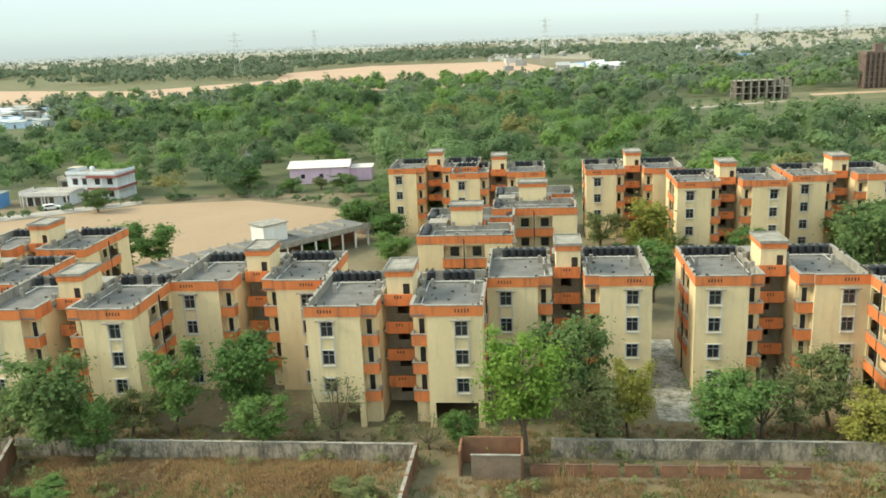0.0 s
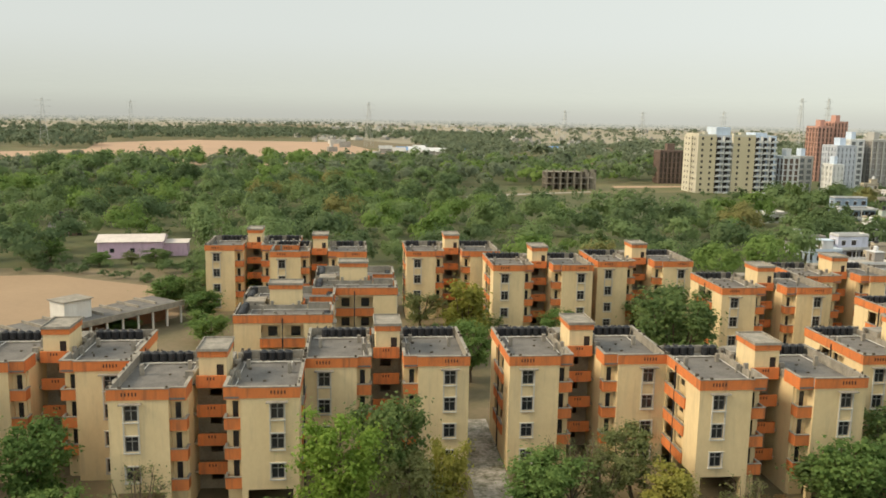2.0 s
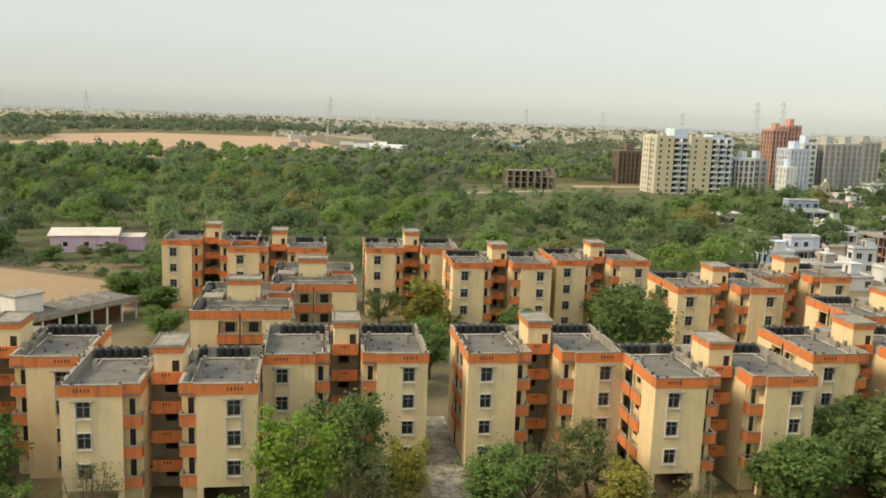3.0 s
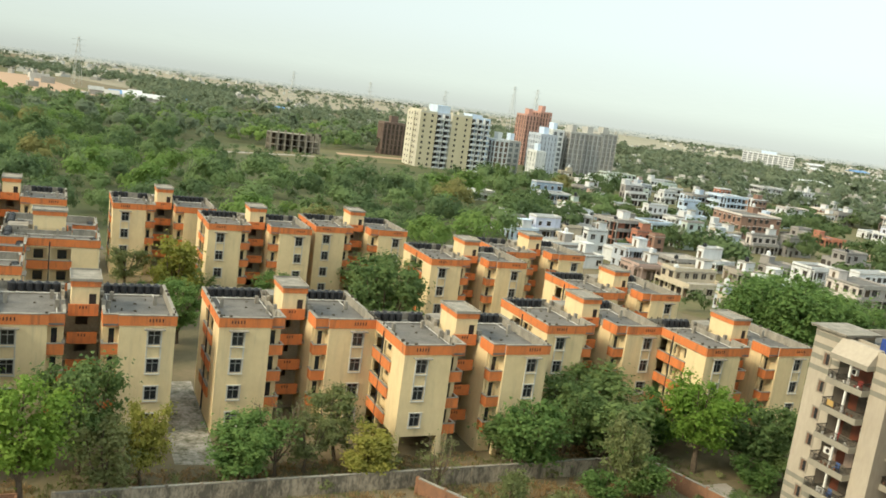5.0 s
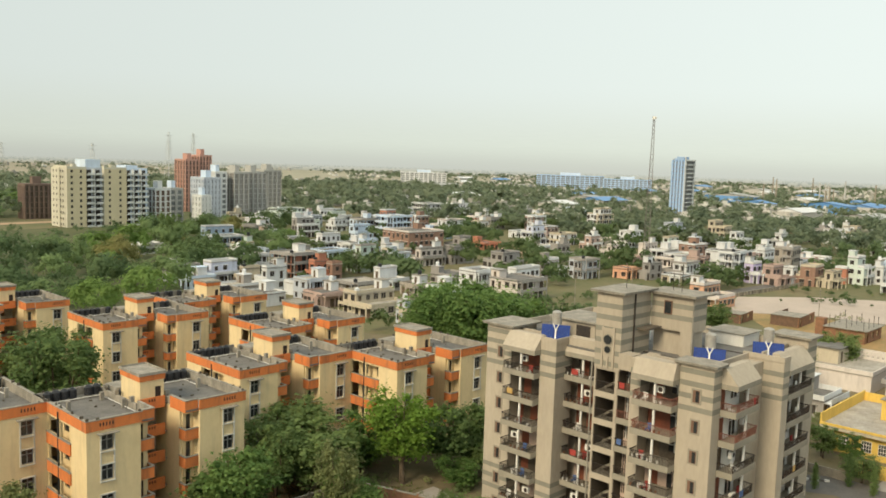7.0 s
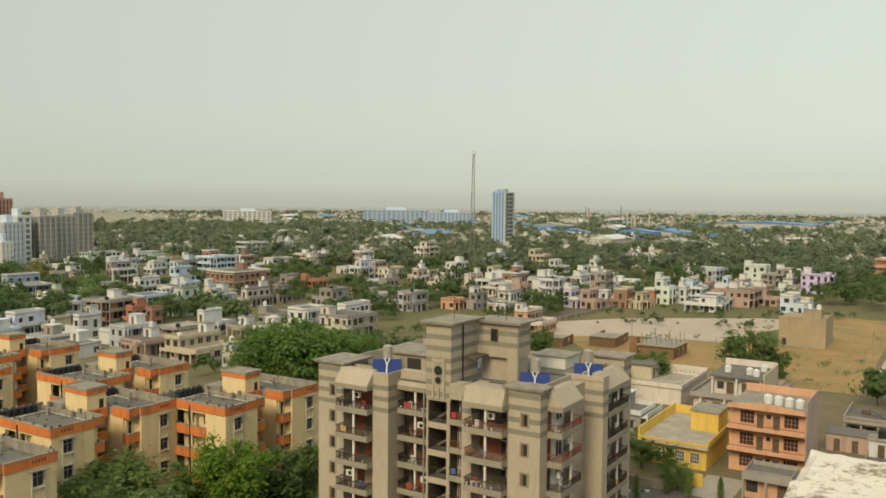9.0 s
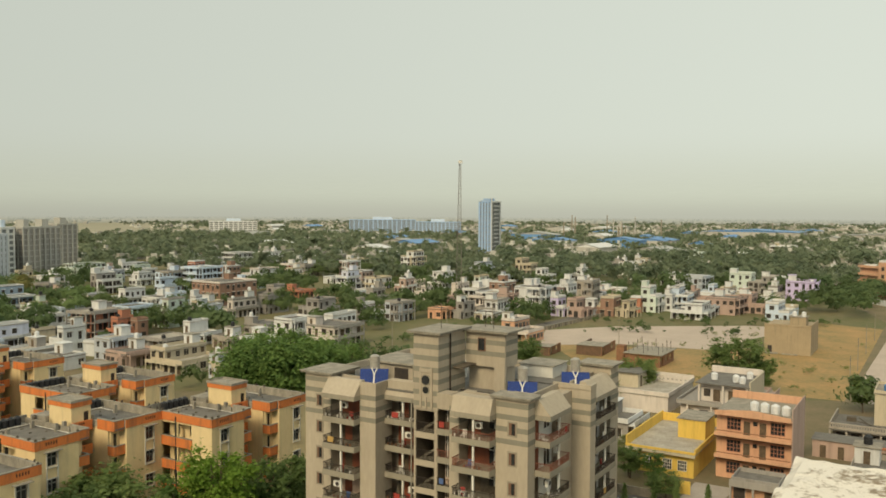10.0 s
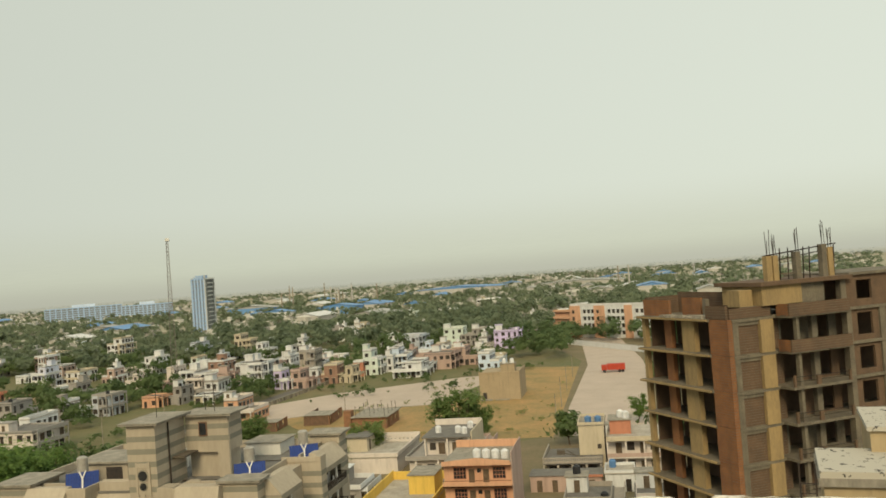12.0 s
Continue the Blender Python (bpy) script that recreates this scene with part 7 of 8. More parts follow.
# ---- the houses beside the field ----
def field_side():
    g = thing("white_house", "white two-storey house with red-brown bands and balconies", "house")
    g.matrix_basis = pose(-113, 212, 0, 0, 0, -6)
    W = PAINT["white"]
    part("wall", box(-7, 7, -4, 5, 0, 6.6), W, g)
    part("roof", box(-7.2, 7.2, -4.2, 5.2, 6.6, 6.75), COPING, g)
    part("parapet", Shape().box(-7.2, 7.2, -4.2, -4.05, 6.75, 7.5).box(7.05, 7.2, -4.05, 5.2, 6.75, 7.5).box(-7.2, -7.05, -4.05, 5.2, 6.75, 7.5), W, g)
    for z in (3.2, 6.3):
        part("band", Shape().box(-0.5, 8.3, -5.4, -5.2, z - 0.25, z + 0.35).box(8.1, 8.3, -5.2, 4, z - 0.25, z + 0.35), BANDED, g, "red-brown painted band")
        part("balcony", box(-0.5, 8.1, -5.2, -4, z - 0.2, z), W, g)
        part("balcony", box(7, 8.1, -4, 4, z - 0.2, z), W, g)
    for px in (-0.4, 3.6, 7.9):
        part("pillar", box(px, px + 0.25, -5.3, -5.05, 0, 6.1), W, g)
    for z in (0.4, 3.6):
        for px in (-5.4, -2.6, 1.0, 4.6):
            w = part("window", box(px, px + 1.5, -4.05, -4, z + 0.5, z + 2.0), GLASS, g)
            part("sunshade", box(px - 0.2, px + 1.7, -4.4, -4, z + 2.1, z + 2.2), BANDED, w)
    tank(-116, 214, 6.75, SINTEX)
    g = thing("blue_shed", "small bright blue sheet-metal shed by the track", "shed")
    g.matrix_basis = pose(-139, 201, 0, 0, 0, 6)
    part("wall", box(-5, 5, -3, 3, 0, 3.6), BLUE_SHEET, g)
    part("roof", box(-5.3, 5.3, -3.3, 3.3, 3.6, 3.75), GREY_SHEET, g)
    part("door", box(-1, 1, -3.05, -3, 0, 2.4), IRON, g)


def pink_house():
    g = thing("pink_house", "pale pink low house with a whitish roof", "house")
    g.matrix_basis = pose(-57, 230, 0, 0, 0, 6)
    P = PAINT["pink"]
    part("wall", box(-9, 7, -5, 6, 0, 4.4), P, g)
    s = Shape()
    s.face((-9.6, -5.6, 4.4), (7.4, -5.6, 4.4), (7.4, 1, 5.6), (-9.6, 1, 5.6))
    s.face((-9.6, 1, 5.6), (7.4, 1, 5.6), (7.4, 6.6, 4.4), (-9.6, 6.6, 4.4))
    s.face((-9.6, -5.6, 4.38), (-9.6, 6.6, 4.38), (7.4, 6.6, 4.38), (7.4, -5.6, 4.38))
    part("roof", s, PAINT["rosewhite"], g, "whitish sheet roof")
    part("wing", box(7, 13, -2, 5, 0, 3.4), P, g)
    part("wing_roof", box(6.9, 13.3, -2.3, 5.3, 3.4, 3.55), PAINT["rosewhite"], g)
    for x in (-6, -1, 4):
        part("window", box(x, x + 1.1, -5.04, -5, 1.6, 2.7), GLASS, g)


pink_house()
BANDED = material("red_brown_paint", (0.30, 0.10, 0.08), (0.22, 0.085, 0.07), scale=0.5, fine=4.0)
field_side()


# ---- lattice mast ----
MAST = material("weathered_mast_steel", (0.22, 0.20, 0.18), (0.15, 0.13, 0.12), rough=0.7)


def mast(x, y, h):
    g = thing("radio_mast", "slender lattice radio mast", "mast")
    g.matrix_basis = pose(x, y, 0)
    s, t = Shape(), Shape()
    corner = [(1.0, 0), (-0.5, 0.87), (-0.5, -0.87)]
    n = int(h / 1.5)
    r = lambda z: 1.6 - 1.2 * z / h
    for cx, cy in corner:
        s.rod((cx * r(0), cy * r(0), 0), (cx * r(h), cy * r(h), h), 0.11, 4)
    for k in range(n):
        z0, z1 = k * h / n, (k + 1) * h / n
        for i in range(3):
            p, q = corner[i], corner[(i + 1) % 3]
            t.rod((p[0] * r(z0), p[1] * r(z0), z0), (q[0] * r(z1), q[1] * r(z1), z1), 0.05, 4)
    part("leg", s, MAST, g)
    tagged(part("bracing", t, MAST, g), kind="stuff")
    part("drum", Shape().tube(0, 0, h, h + 1.0, 0.8), WHITE, g)


mast(277, 160, 56)


def light_pole(x, y, h):
    g = thing("street_pole", "slim grey pole beside the road", "pole", "street poles")
    g.matrix_basis = pose(x, y, 0)
    part("pole", Shape().tube(0, 0, 0, h, 0.11, 0.07, 8), CONCRETE, g)
    part("cross_arm", box(-0.9, 0.9, -0.05, 0.05, h - 0.9, h - 0.8), IRON, g)


for k in range(9):
    light_pole(196 + 30 * k, 135 - 0.16 * max(0, 30 * k - 74), 8.5)
for x, y in ((200, 19), (228, 20), (256, 20.5), (284, 20.5)):
    light_pole(x, y, 8.0)
light_pole(213, 75, 11.0)
boundary((320, 108), (190, 117), 1.2, STAINED, "low kerb wall along the pale plot", pitch=6.5)


# ---- trees ----
def leaf_mesh(name, centres, radii, per, size, rng, flat=0.75, corners=3, soft=False, lean=None):
    """Clumps of small leaf faces round many centres."""
    c = np.repeat(centres, per, axis=0)
    r = np.repeat(radii, per)[:, None]
    v = rng.normal(size=c.shape)
    v /= np.linalg.norm(v, axis=1)[:, None]
    far = np.abs(rng.normal(scale=0.75, size=(len(c), 1))) if soft else rng.uniform(0.25, 1.1, (len(c), 1))
    p = c + v * r * far * np.array([1, 1, flat])
    if lean is None:
        n = v + rng.normal(scale=0.55, size=v.shape) + np.array([0, 0, 0.8])
    else:        # leaves that follow the dome of their tree
        n = v * 0.45 + np.repeat(lean, per, axis=0) + rng.normal(scale=0.3, size=v.shape)
    n /= np.linalg.norm(n, axis=1)[:, None]
    u = np.cross(n, rng.normal(size=n.shape))
    u /= np.linalg.norm(u, axis=1)[:, None]
    w = np.cross(n, u)
    s = (rng.uniform(0.6, 1.3, (len(c), 1)) * (size if np.isscalar(size) else np.repeat(size, per)[:, None]))
    side = 4 if corners == 4 else 3
    ring = [p - u * s, p - w * s * 0.6, p + u * s, p + w * s * 0.6] if side == 4 else [p - u * s, p + u * s * 0.8 - w * s * 0.8, p + u * s * 0.5 + w * s]
    points = np.stack(ring, axis=1).reshape(-1, 3)
    me = bpy.data.meshes.new(name)
    k = len(c)
    me.vertices.add(side * k)
    me.vertices.foreach_set("co", points.astype(np.float32).ravel())
    me.loops.add(side * k)
    me.loops.foreach_set("vertex_index", np.arange(side * k, dtype=np.int32))
    me.polygons.add(k)
    me.polygons.foreach_set("loop_start", np.arange(0, side * k, side, dtype=np.int32))
    me.update(calc_edges=True)
    return me


def tree_kind(kind, seed, w, h, leaf, bare=False, limbs=5, fork=0.2, per=72):
    """A trunk that forks into rising limbs, side branches along them and soft clumps of leaves at their ends."""
    rng = np.random.default_rng(seed)
    pyr = random.Random(seed)
    ob = thing("tree", {"mid": "leafy green tree with an uneven crown", "dark": "dense dark green tree", "bright": "fresh bright green tree", "olive": "dusty olive tree with thin foliage", "yellow": "yellowing tree with a rounded crown"}[kind] if not bare else "bare brown tree with a few dry leaves", "tree", "trees round the blocks")
    s = Shape()
    top = Vector((pyr.uniform(-0.3, 0.3), pyr.uniform(-0.3, 0.3), h * fork))
    s.rod((0, 0, 0), top, 0.026 * h, 8, 0.018 * h)
    spots, sizes = [], []
    for k in range(limbs):
        a = k * 6.283 / limbs + pyr.uniform(-0.5, 0.5)
        reach = pyr.uniform(0.12, 0.34) if k else 0.05
        elbow = top + Vector((math.cos(a) * w * reach * 0.6, math.sin(a) * w * reach * 0.6, h * pyr.uniform(0.2, 0.3)))
        tip = Vector((math.cos(a) * w * reach, math.sin(a) * w * reach, h * pyr.uniform(0.78, 0.95)))
        s.rod(top, elbow, 0.014 * h, 6, 0.009 * h).rod(elbow, tip, 0.009 * h, 5, 0.003 * h)
        spots.append(tip)
        sizes.append(0.10)
        for j in range(8):
            u = pyr.uniform(0.05, 0.95)
            root = elbow.lerp(tip, u) if j > 2 else top.lerp(elbow, pyr.uniform(0.35, 1.0))
            b = a + pyr.uniform(-1.6, 1.6)
            far = w * pyr.uniform(0.1, 0.27) * (1.15 - 0.6 * u)
            end = root + Vector((math.cos(b) * far, math.sin(b) * far, h * pyr.uniform(-0.02, 0.12)))
            s.rod(root, end, 0.004 * h, 4, 0.0012 * h)
            spots += [end, root.lerp(end, 0.55)]
            sizes += [pyr.uniform(0.10, 0.155), 0.09]
            for i in range(5 if bare else 1):
                twig = end + Vector((pyr.uniform(-1, 1), pyr.uniform(-1, 1), pyr.uniform(-0.3, 1))) * 0.11 * w
                s.rod(root.lerp(end, pyr.uniform(0.5, 1.0)), twig, 0.002 * h, 3, 0.001 * h)
    part("trunk", s, BARK, ob)
    c, r = np.array([tuple(p) for p in spots]), np.array(sizes) * w
    part("crown", leaf_mesh("crown", c, r, 7 if bare else per, leaf * 1.08, rng, 0.85, soft=True), LEAF[kind], ob)
    return ob


kinds = {
    "mid": [tree_kind("mid", 1, 6.5, 8.0, 0.15, per=84), tree_kind("mid", 2, 7.5, 9.5, 0.16, limbs=6, per=84)],
    "dark": [tree_kind("dark", 3, 7.0, 8.5, 0.15, limbs=7, per=84), tree_kind("dark", 4, 6.0, 7.0, 0.145, limbs=6, per=84)],
    "bright": [tree_kind("bright", 5, 7.0, 10.5, 0.135, limbs=6, fork=0.22, per=96)],
    "olive": [tree_kind("olive", 6, 6.5, 7.5, 0.12), tree_kind("olive", 7, 5.5, 7.0, 0.11)],
    "yellow": [tree_kind("yellow", 8, 7.0, 8.5, 0.17, limbs=6)],
    "large": [tree_kind("mid", 12, 15.0, 12.0, 0.24, limbs=9, fork=0.15, per=130)],
    "bare": [tree_kind("olive", 9, 5.5, 7.5, 0.08, True, 6, 0.15), tree_kind("olive", 10, 4.5, 6.0, 0.08, True, 6, 0.15)],
}
SIZE = {"large": (14.0, 12.0), "mid": (7.0, 8.8), "dark": (6.5, 7.8), "bright": (7.0, 10.5), "olive": (6.0, 7.2), "yellow": (7.0, 8.5), "bare": (5.0, 6.8)}
used = set()
grove = random.Random(3)


def tree(kind, x, y, high, wide):
    proto = grove.choice(kinds[kind])
    m = pose(x, y, 0, 0, 0, grove.uniform(0, 360))
    if proto.name not in used:
        used.add(proto.name)
        ob = proto
        ob.matrix_basis = m
    else:
        ob = copy_thing(proto, m)
    ob.scale = (wide / SIZE[kind][0] * 1.25, wide / SIZE[kind][0] * 1.25, high / SIZE[kind][1] * 1.05)


# trees round the blocks and the tower: kind, place, height and width
tree("dark", -47.4, 72.6, 8.8, 7.4)
tree("mid", -42.9, 72.4, 6.4, 5.0)
tree("olive", -52.3, 73.7, 6.0, 5.2)
tree("mid", -36.7, 77.1, 10.3, 6.2)
tree("mid", -29.9, 79.1, 9.0, 6.8)
tree("mid", -26.7, 74.8, 6.0, 5.9)
tree("olive", -41.0, 76.4, 4.9, 5.7)
tree("bare", -19.5, 75.8, 7.4, 6.4)
tree("bright", -1.0, 73.6, 12.2, 7.2)
tree("dark", 3.6, 80.2, 9.8, 6.5)
tree("olive", 6.0, 75.4, 7.3, 6.8)
tree("yellow", 8.9, 77.2, 7.7, 4.0)
tree("mid", 17.6, 75.6, 6.7, 6.4)
tree("bare", 21.5, 77.4, 7.5, 4.8)
tree("olive", 24.4, 77.5, 6.4, 5.4)
tree("olive", 28.4, 79.9, 8.2, 6.8)
tree("yellow", 30.2, 74.7, 5.3, 5.4)
tree("mid", -7.2, 74.0, 3.8, 3.3)
tree("mid", -23.9, 142.0, 5.4, 7.9)
tree("mid", -66.6, 142.3, 8.8, 10.2)
tree("mid", -70.8, 131.8, 8.7, 9.3)
tree("dark", -30.4, 168.5, 6.5, 10.5)
tree("yellow", 18.3, 138.1, 10.5, 8.7)
tree("olive", 12.0, 149.7, 6.7, 8.3)
tree("dark", 53.3, 143.4, 7.2, 9.4)
tree("dark", 24.5, 145.0, 5.0, 6.1)
tree("mid", -39.7, 148.7, 2.7, 6.3)
tree("bare", -10.3, 74.5, 3.0, 3.4)
tree("olive", -15.1, 65.1, 2.2, 4.0)
tree("mid", -43.2, 63.4, 2.2, 4.6)
tree("dark", 53.5, 132.7, 9.9, 10.8)
tree("dark", 59.1, 75.9, 8.9, 10.4)
tree("dark", 55.9, 78.4, 7.6, 6.2)
tree("mid", 47.6, 73.5, 7.7, 7.6)
tree("olive", 42.2, 66.3, 4.1, 4.1)
tree("olive", 55.4, 66.4, 8.7, 5.0)
tree("mid", 58.2, 67.0, 4.5, 5.8)
tree("bright", 69.5, 71.6, 11.1, 8.4)
tree("mid", 67.8, 77.3, 8.7, 6.6)
tree("dark", 76.2, 69.9, 9.2, 8.1)
tree("dark", 83.7, 71.6, 7.4, 5.4)
tree("yellow", 30.0, 74.8, 5.1, 4.8)
tree("dark", 67.6, 61.5, 1.9, 3.0)
tree("mid", 69.2, 58.4, 2.5, 3.9)
tree("mid", 18.3, 76.9, 6.0, 7.0)
tree("bare", 36.6, 71.7, 6.9, 4.2)
tree("mid", 52.8, 65.8, 4.3, 4.9)
tree("dark", 47.7, 76.4, 6.1, 8.5)
tree("dark", 61.9, 82.6, 7.7, 10.3)
tree("bright", 75.3, 79.7, 7.7, 9.0)
tree("mid", 68.8, 78.7, 2.8, 5.9)
tree("dark", 46.8, 117.5, 11.5, 9.7)
tree("mid", 34.0, 136.0, 5.9, 5.8)
tree("large", 121.7, 111.0, 14.0, 16.9)
tree("large", 117.7, 111.5, 11.7, 11.1)
tree("large", 129.6, 114.2, 12.7, 18.8)
tree("large", 143.1, 113.3, 9.2, 9.9)
tree("dark", 162.0, 296.0, 17.0, 9.0)
tree("dark", 186.4, 39.2, 10.3, 10.3)
tree("dark", 186.6, 34.1, 8.4, 5.2)
tree("dark", 190.3, 91.0, 7.1, 10.0)
tree("dark", 181.3, 14.8, 7.6, 4.8)
tree("dark", 132.3, 38.8, 2.3, 5.7)
tree("olive", 129.8, 42.6, 2.7, 5.7)


for kind, x, y, high, wide in (("dark", 12, 113, 7, 6), ("mid", 17, 119, 8, 7), ("dark", 13, 128, 7, 7), ("mid", -30, 176, 7, 9), ("dark", -22, 172, 8, 8), ("mid", -36, 166, 6, 7), ("mid", -28, 158, 5, 7),
                             ("dark", -104, 192, 5, 6), ("mid", -62, 214, 4, 6), ("dark", -48, 212, 4, 6), ("mid", -33, 216, 7, 8), ("mid", -76, 220, 6, 8), ("olive", -55, 216, 3, 5), ("dark", 119, 40, 5, 4), ("mid", 118.5, 36.5, 4, 3.4), ("dark", 113, 33, 3, 4), ("mid", 110, 42, 4, 5), ("dark", 160, 60, 6, 7), ("dark", 172, 56, 7, 7), ("mid", 203, 0.4, 7, 4.6), ("mid", 74, 66, 4, 6), ("dark", 80, 67.5, 5, 6), ("mid", 100, 75, 7, 8), ("dark", 108, 84, 8, 9), ("mid", 92, 86, 7, 8)):
    tree(kind, x, y, high, wide)


PALM = leafy("palm_fronds", (0.10, 0.17, 0.05), (0.17, 0.25, 0.08))


def palm_kind(seed, h, reach):
    """A slim trunk with arching fronds of narrow leaflets."""
    r = random.Random(seed)
    ob = thing("palm", "slim palm with arching green fronds", "palm", "garden palms")
    part("trunk", Shape().rod((0, 0, 0), (0.1, 0.05, h * 0.5), 0.16, 8, 0.13).rod((0.1, 0.05, h * 0.5), (0, 0.1, h), 0.13, 8, 0.12), BARK, ob)
    s = Shape()
    for k in range(17):
        a, lift = k * 2.4, r.uniform(0.15, 1.1)
        out = Vector((math.cos(a), math.sin(a), 0))
        side = Vector((-out.y, out.x, 0))
        for i in range(13):
            u = (i + 1) / 13
            c = Vector((0, 0.1, h)) + out * reach * u + Vector((0, 0, reach * (lift * u - 0.95 * u * u)))
            half = 0.5 * reach * 0.55 * math.sin(math.pi * min(0.97, u * 0.8 + 0.15))
            for e in (-1, 1):
                s.face(tuple(c - out * 0.07), tuple(c + out * 0.09), tuple(c + side * e * half + out * 0.3 * reach * 0.3 - Vector((0, 0, 0.22 * half))))
    part("crown", s, PALM, ob)
    return ob


palm = palm_kind(2, 5.2, 2.3)
palm.matrix_basis = pose(117.5, 43.0, 0)
for x, y, turn, size in ((115.2, 47.2, 40, 0.8), (118.6, 36.2, 120, 0.75), (150.5, 55.5, 200, 1.25), (119.5, 40.4, 75, 0.7), (121.0, 47.6, 10, 0.6)):
    copy_thing(palm, pose(x, y, 0, 0, 0, turn) @ Matrix.Scale(size, 4))


def cypress(x, y, h):
    ob = thing("cypress", "narrow dark clipped garden cypress", "tree", "garden cypresses")
    ob.matrix_basis = pose(x, y, 0)
    part("trunk", Shape().rod((0, 0, 0), (0, 0, h * 0.5), 0.09, 6, 0.05), BARK, ob)
    z = np.linspace(0.35, h, 26)
    c = np.stack([np.zeros(26), np.zeros(26), z], axis=1)
    part("crown", leaf_mesh("crown", c, 0.16 + 0.75 * np.sin(np.clip(1 - z / h, 0.02, 1) * 2.6) * h * 0.16, 60, 0.09, np.random.default_rng(int(h * 10)), 1.0), LEAF["dark"], ob)


for x, y, h in ((110.5, 33.8, 4.2), (109.5, 30.6, 3.6), (112.4, 27.2, 3.0), (106.5, 36.5, 3.2)):
    cypress(x, y, h)


def striped_kerb():
    k = thing("kerb", "low kerb painted in white and dark blocks", "kerb")
    a, b = Vector((103.0, 47.5)), Vector((110.2, 36.0))
    n = 22
    for i in range(n):
        p = a.lerp(b, i / n)
        ob = part("kerb_block", Shape().box(0, (b - a).length / n, -0.12, 0.12, 0, 0.3), WHITE if i % 2 else ASPHALT, k)
        ob.matrix_basis = pose(p.x, p.y, 0, 0, 0, math.degrees(math.atan2(b.y - a.y, b.x - a.x)))


striped_kerb()
flat("lane", [(98, 50), (101, 54), (113, 35.5), (112, 20), (104, 20), (106, 34)], 0.045, ASPHALT, "grey lane past the tower's garden", "lane")


# ---- woods and hedges, far off: one crown of leaves for each stand ----
def wood(name, label, trees, kind, per_clump, seed, fine=0.05, clumps=13):
    """trees: array of x, y, width, height; each a domed crown of clumps on a lighter skirt."""
    rng = np.random.default_rng(seed)
    t = np.repeat(trees, clumps, axis=0)
    v = rng.normal(size=(len(t), 3))
    v[:, 2] = np.abs(v[:, 2]) - 0.35
    v /= np.linalg.norm(v, axis=1)[:, None]
    v *= rng.uniform(0.6, 1.05, (len(t), 1))
    c = np.stack([t[:, 0] + v[:, 0] * t[:, 2] * 0.37, t[:, 1] + v[:, 1] * t[:, 2] * 0.37, t[:, 3] * (0.5 + 0.38 * v[:, 2])], axis=1)
    me = leaf_mesh(name, c, t[:, 2] * rng.uniform(0.11, 0.2, len(t)), per_clump, t[:, 2] * fine, rng, lean=v * np.array([1, 1, 1.1]) + np.array([0, 0, 0.25]))
    ob = part(name, me, LEAF[kind])
    tagged(ob, label, "woods", kind="stuff")


def scatter(seed, n, az0, az1, d0, d1, w0, w1, keep, space=0.0, tall=(0.6, 0.95)):
    """Random places in a sector; space keeps crowns apart, in shares of their widths."""
    rng = np.random.default_rng(seed)
    az, d = np.radians(rng.uniform(az0, az1, n)), np.sqrt(rng.uniform(d0 * d0, d1 * d1, n))
    x, y, w = d * np.sin(az), d * np.cos(az), w0 + (w1 - w0) * rng.uniform(0, 1, n) ** 1.5
    ok = np.array([keep(a, b) for a, b in zip(x, y)])
    out = np.stack([x, y, w, w * rng.uniform(*tall, n)], axis=1)[ok]
    if not space:
        return out
    kept = np.zeros((0, 4))
    for row in out[np.argsort(-out[:, 2])]:
        if not len(kept) or np.all(np.hypot(kept[:, 0] - row[0], kept[:, 1] - row[1]) > space * (kept[:, 2] + row[2]) / 2):
            kept = np.vstack([kept, row])
    return kept


def stands(name, label, trees, shares, per_clump, seed, fine):
    """Splits one stand of trees between leaf colours."""
    pick = np.random.default_rng(seed).random(len(trees))
    low = 0.0
    for kind, word, share in shares:
        wood(name, f"{word} {label}", trees[(pick >= low) & (pick < low + share)], kind, per_clump, seed + int(low * 100), fine)
        low += share


def clear_of_field(x, y):
    return not (-155 < x < -30 and 136 < y < 206) and not (y < 182 and -45 < x < 95) and not (-135 < x < -94 and 196 < y < 220) and not (-72 < x < -36 and 204 < y < 240)


def off_houses(x, y):
    return all((x - hx) ** 2 + (y - hy) ** 2 > (0.6 * w + 4.5) ** 2 for hx, hy, w in HOMES)


def off_plots(x, y):
    return not (188 < x < 320 and -6 < y < 120) and not (190 < x < 440 and -6 < y < 28)


def in_town(x, y, level, s, seed):
    return noise.noise(Vector((x * s, y * s, seed))) > level + (0.07 if x * x + y * y < 330 ** 2 else 0) and off_plots(x, y) and off_houses(x, y)


def clearing(x, y):
    return (50 < x < 225 and 372 < y < 500 and abs(y - 372 - 0.38 * (x - 50)) < 62) or (60 < x < 170 and 312 < y < 440)


def huts_ground(x, y):
    return 360 < math.hypot(x, y) < 660 and x < -0.58 * y


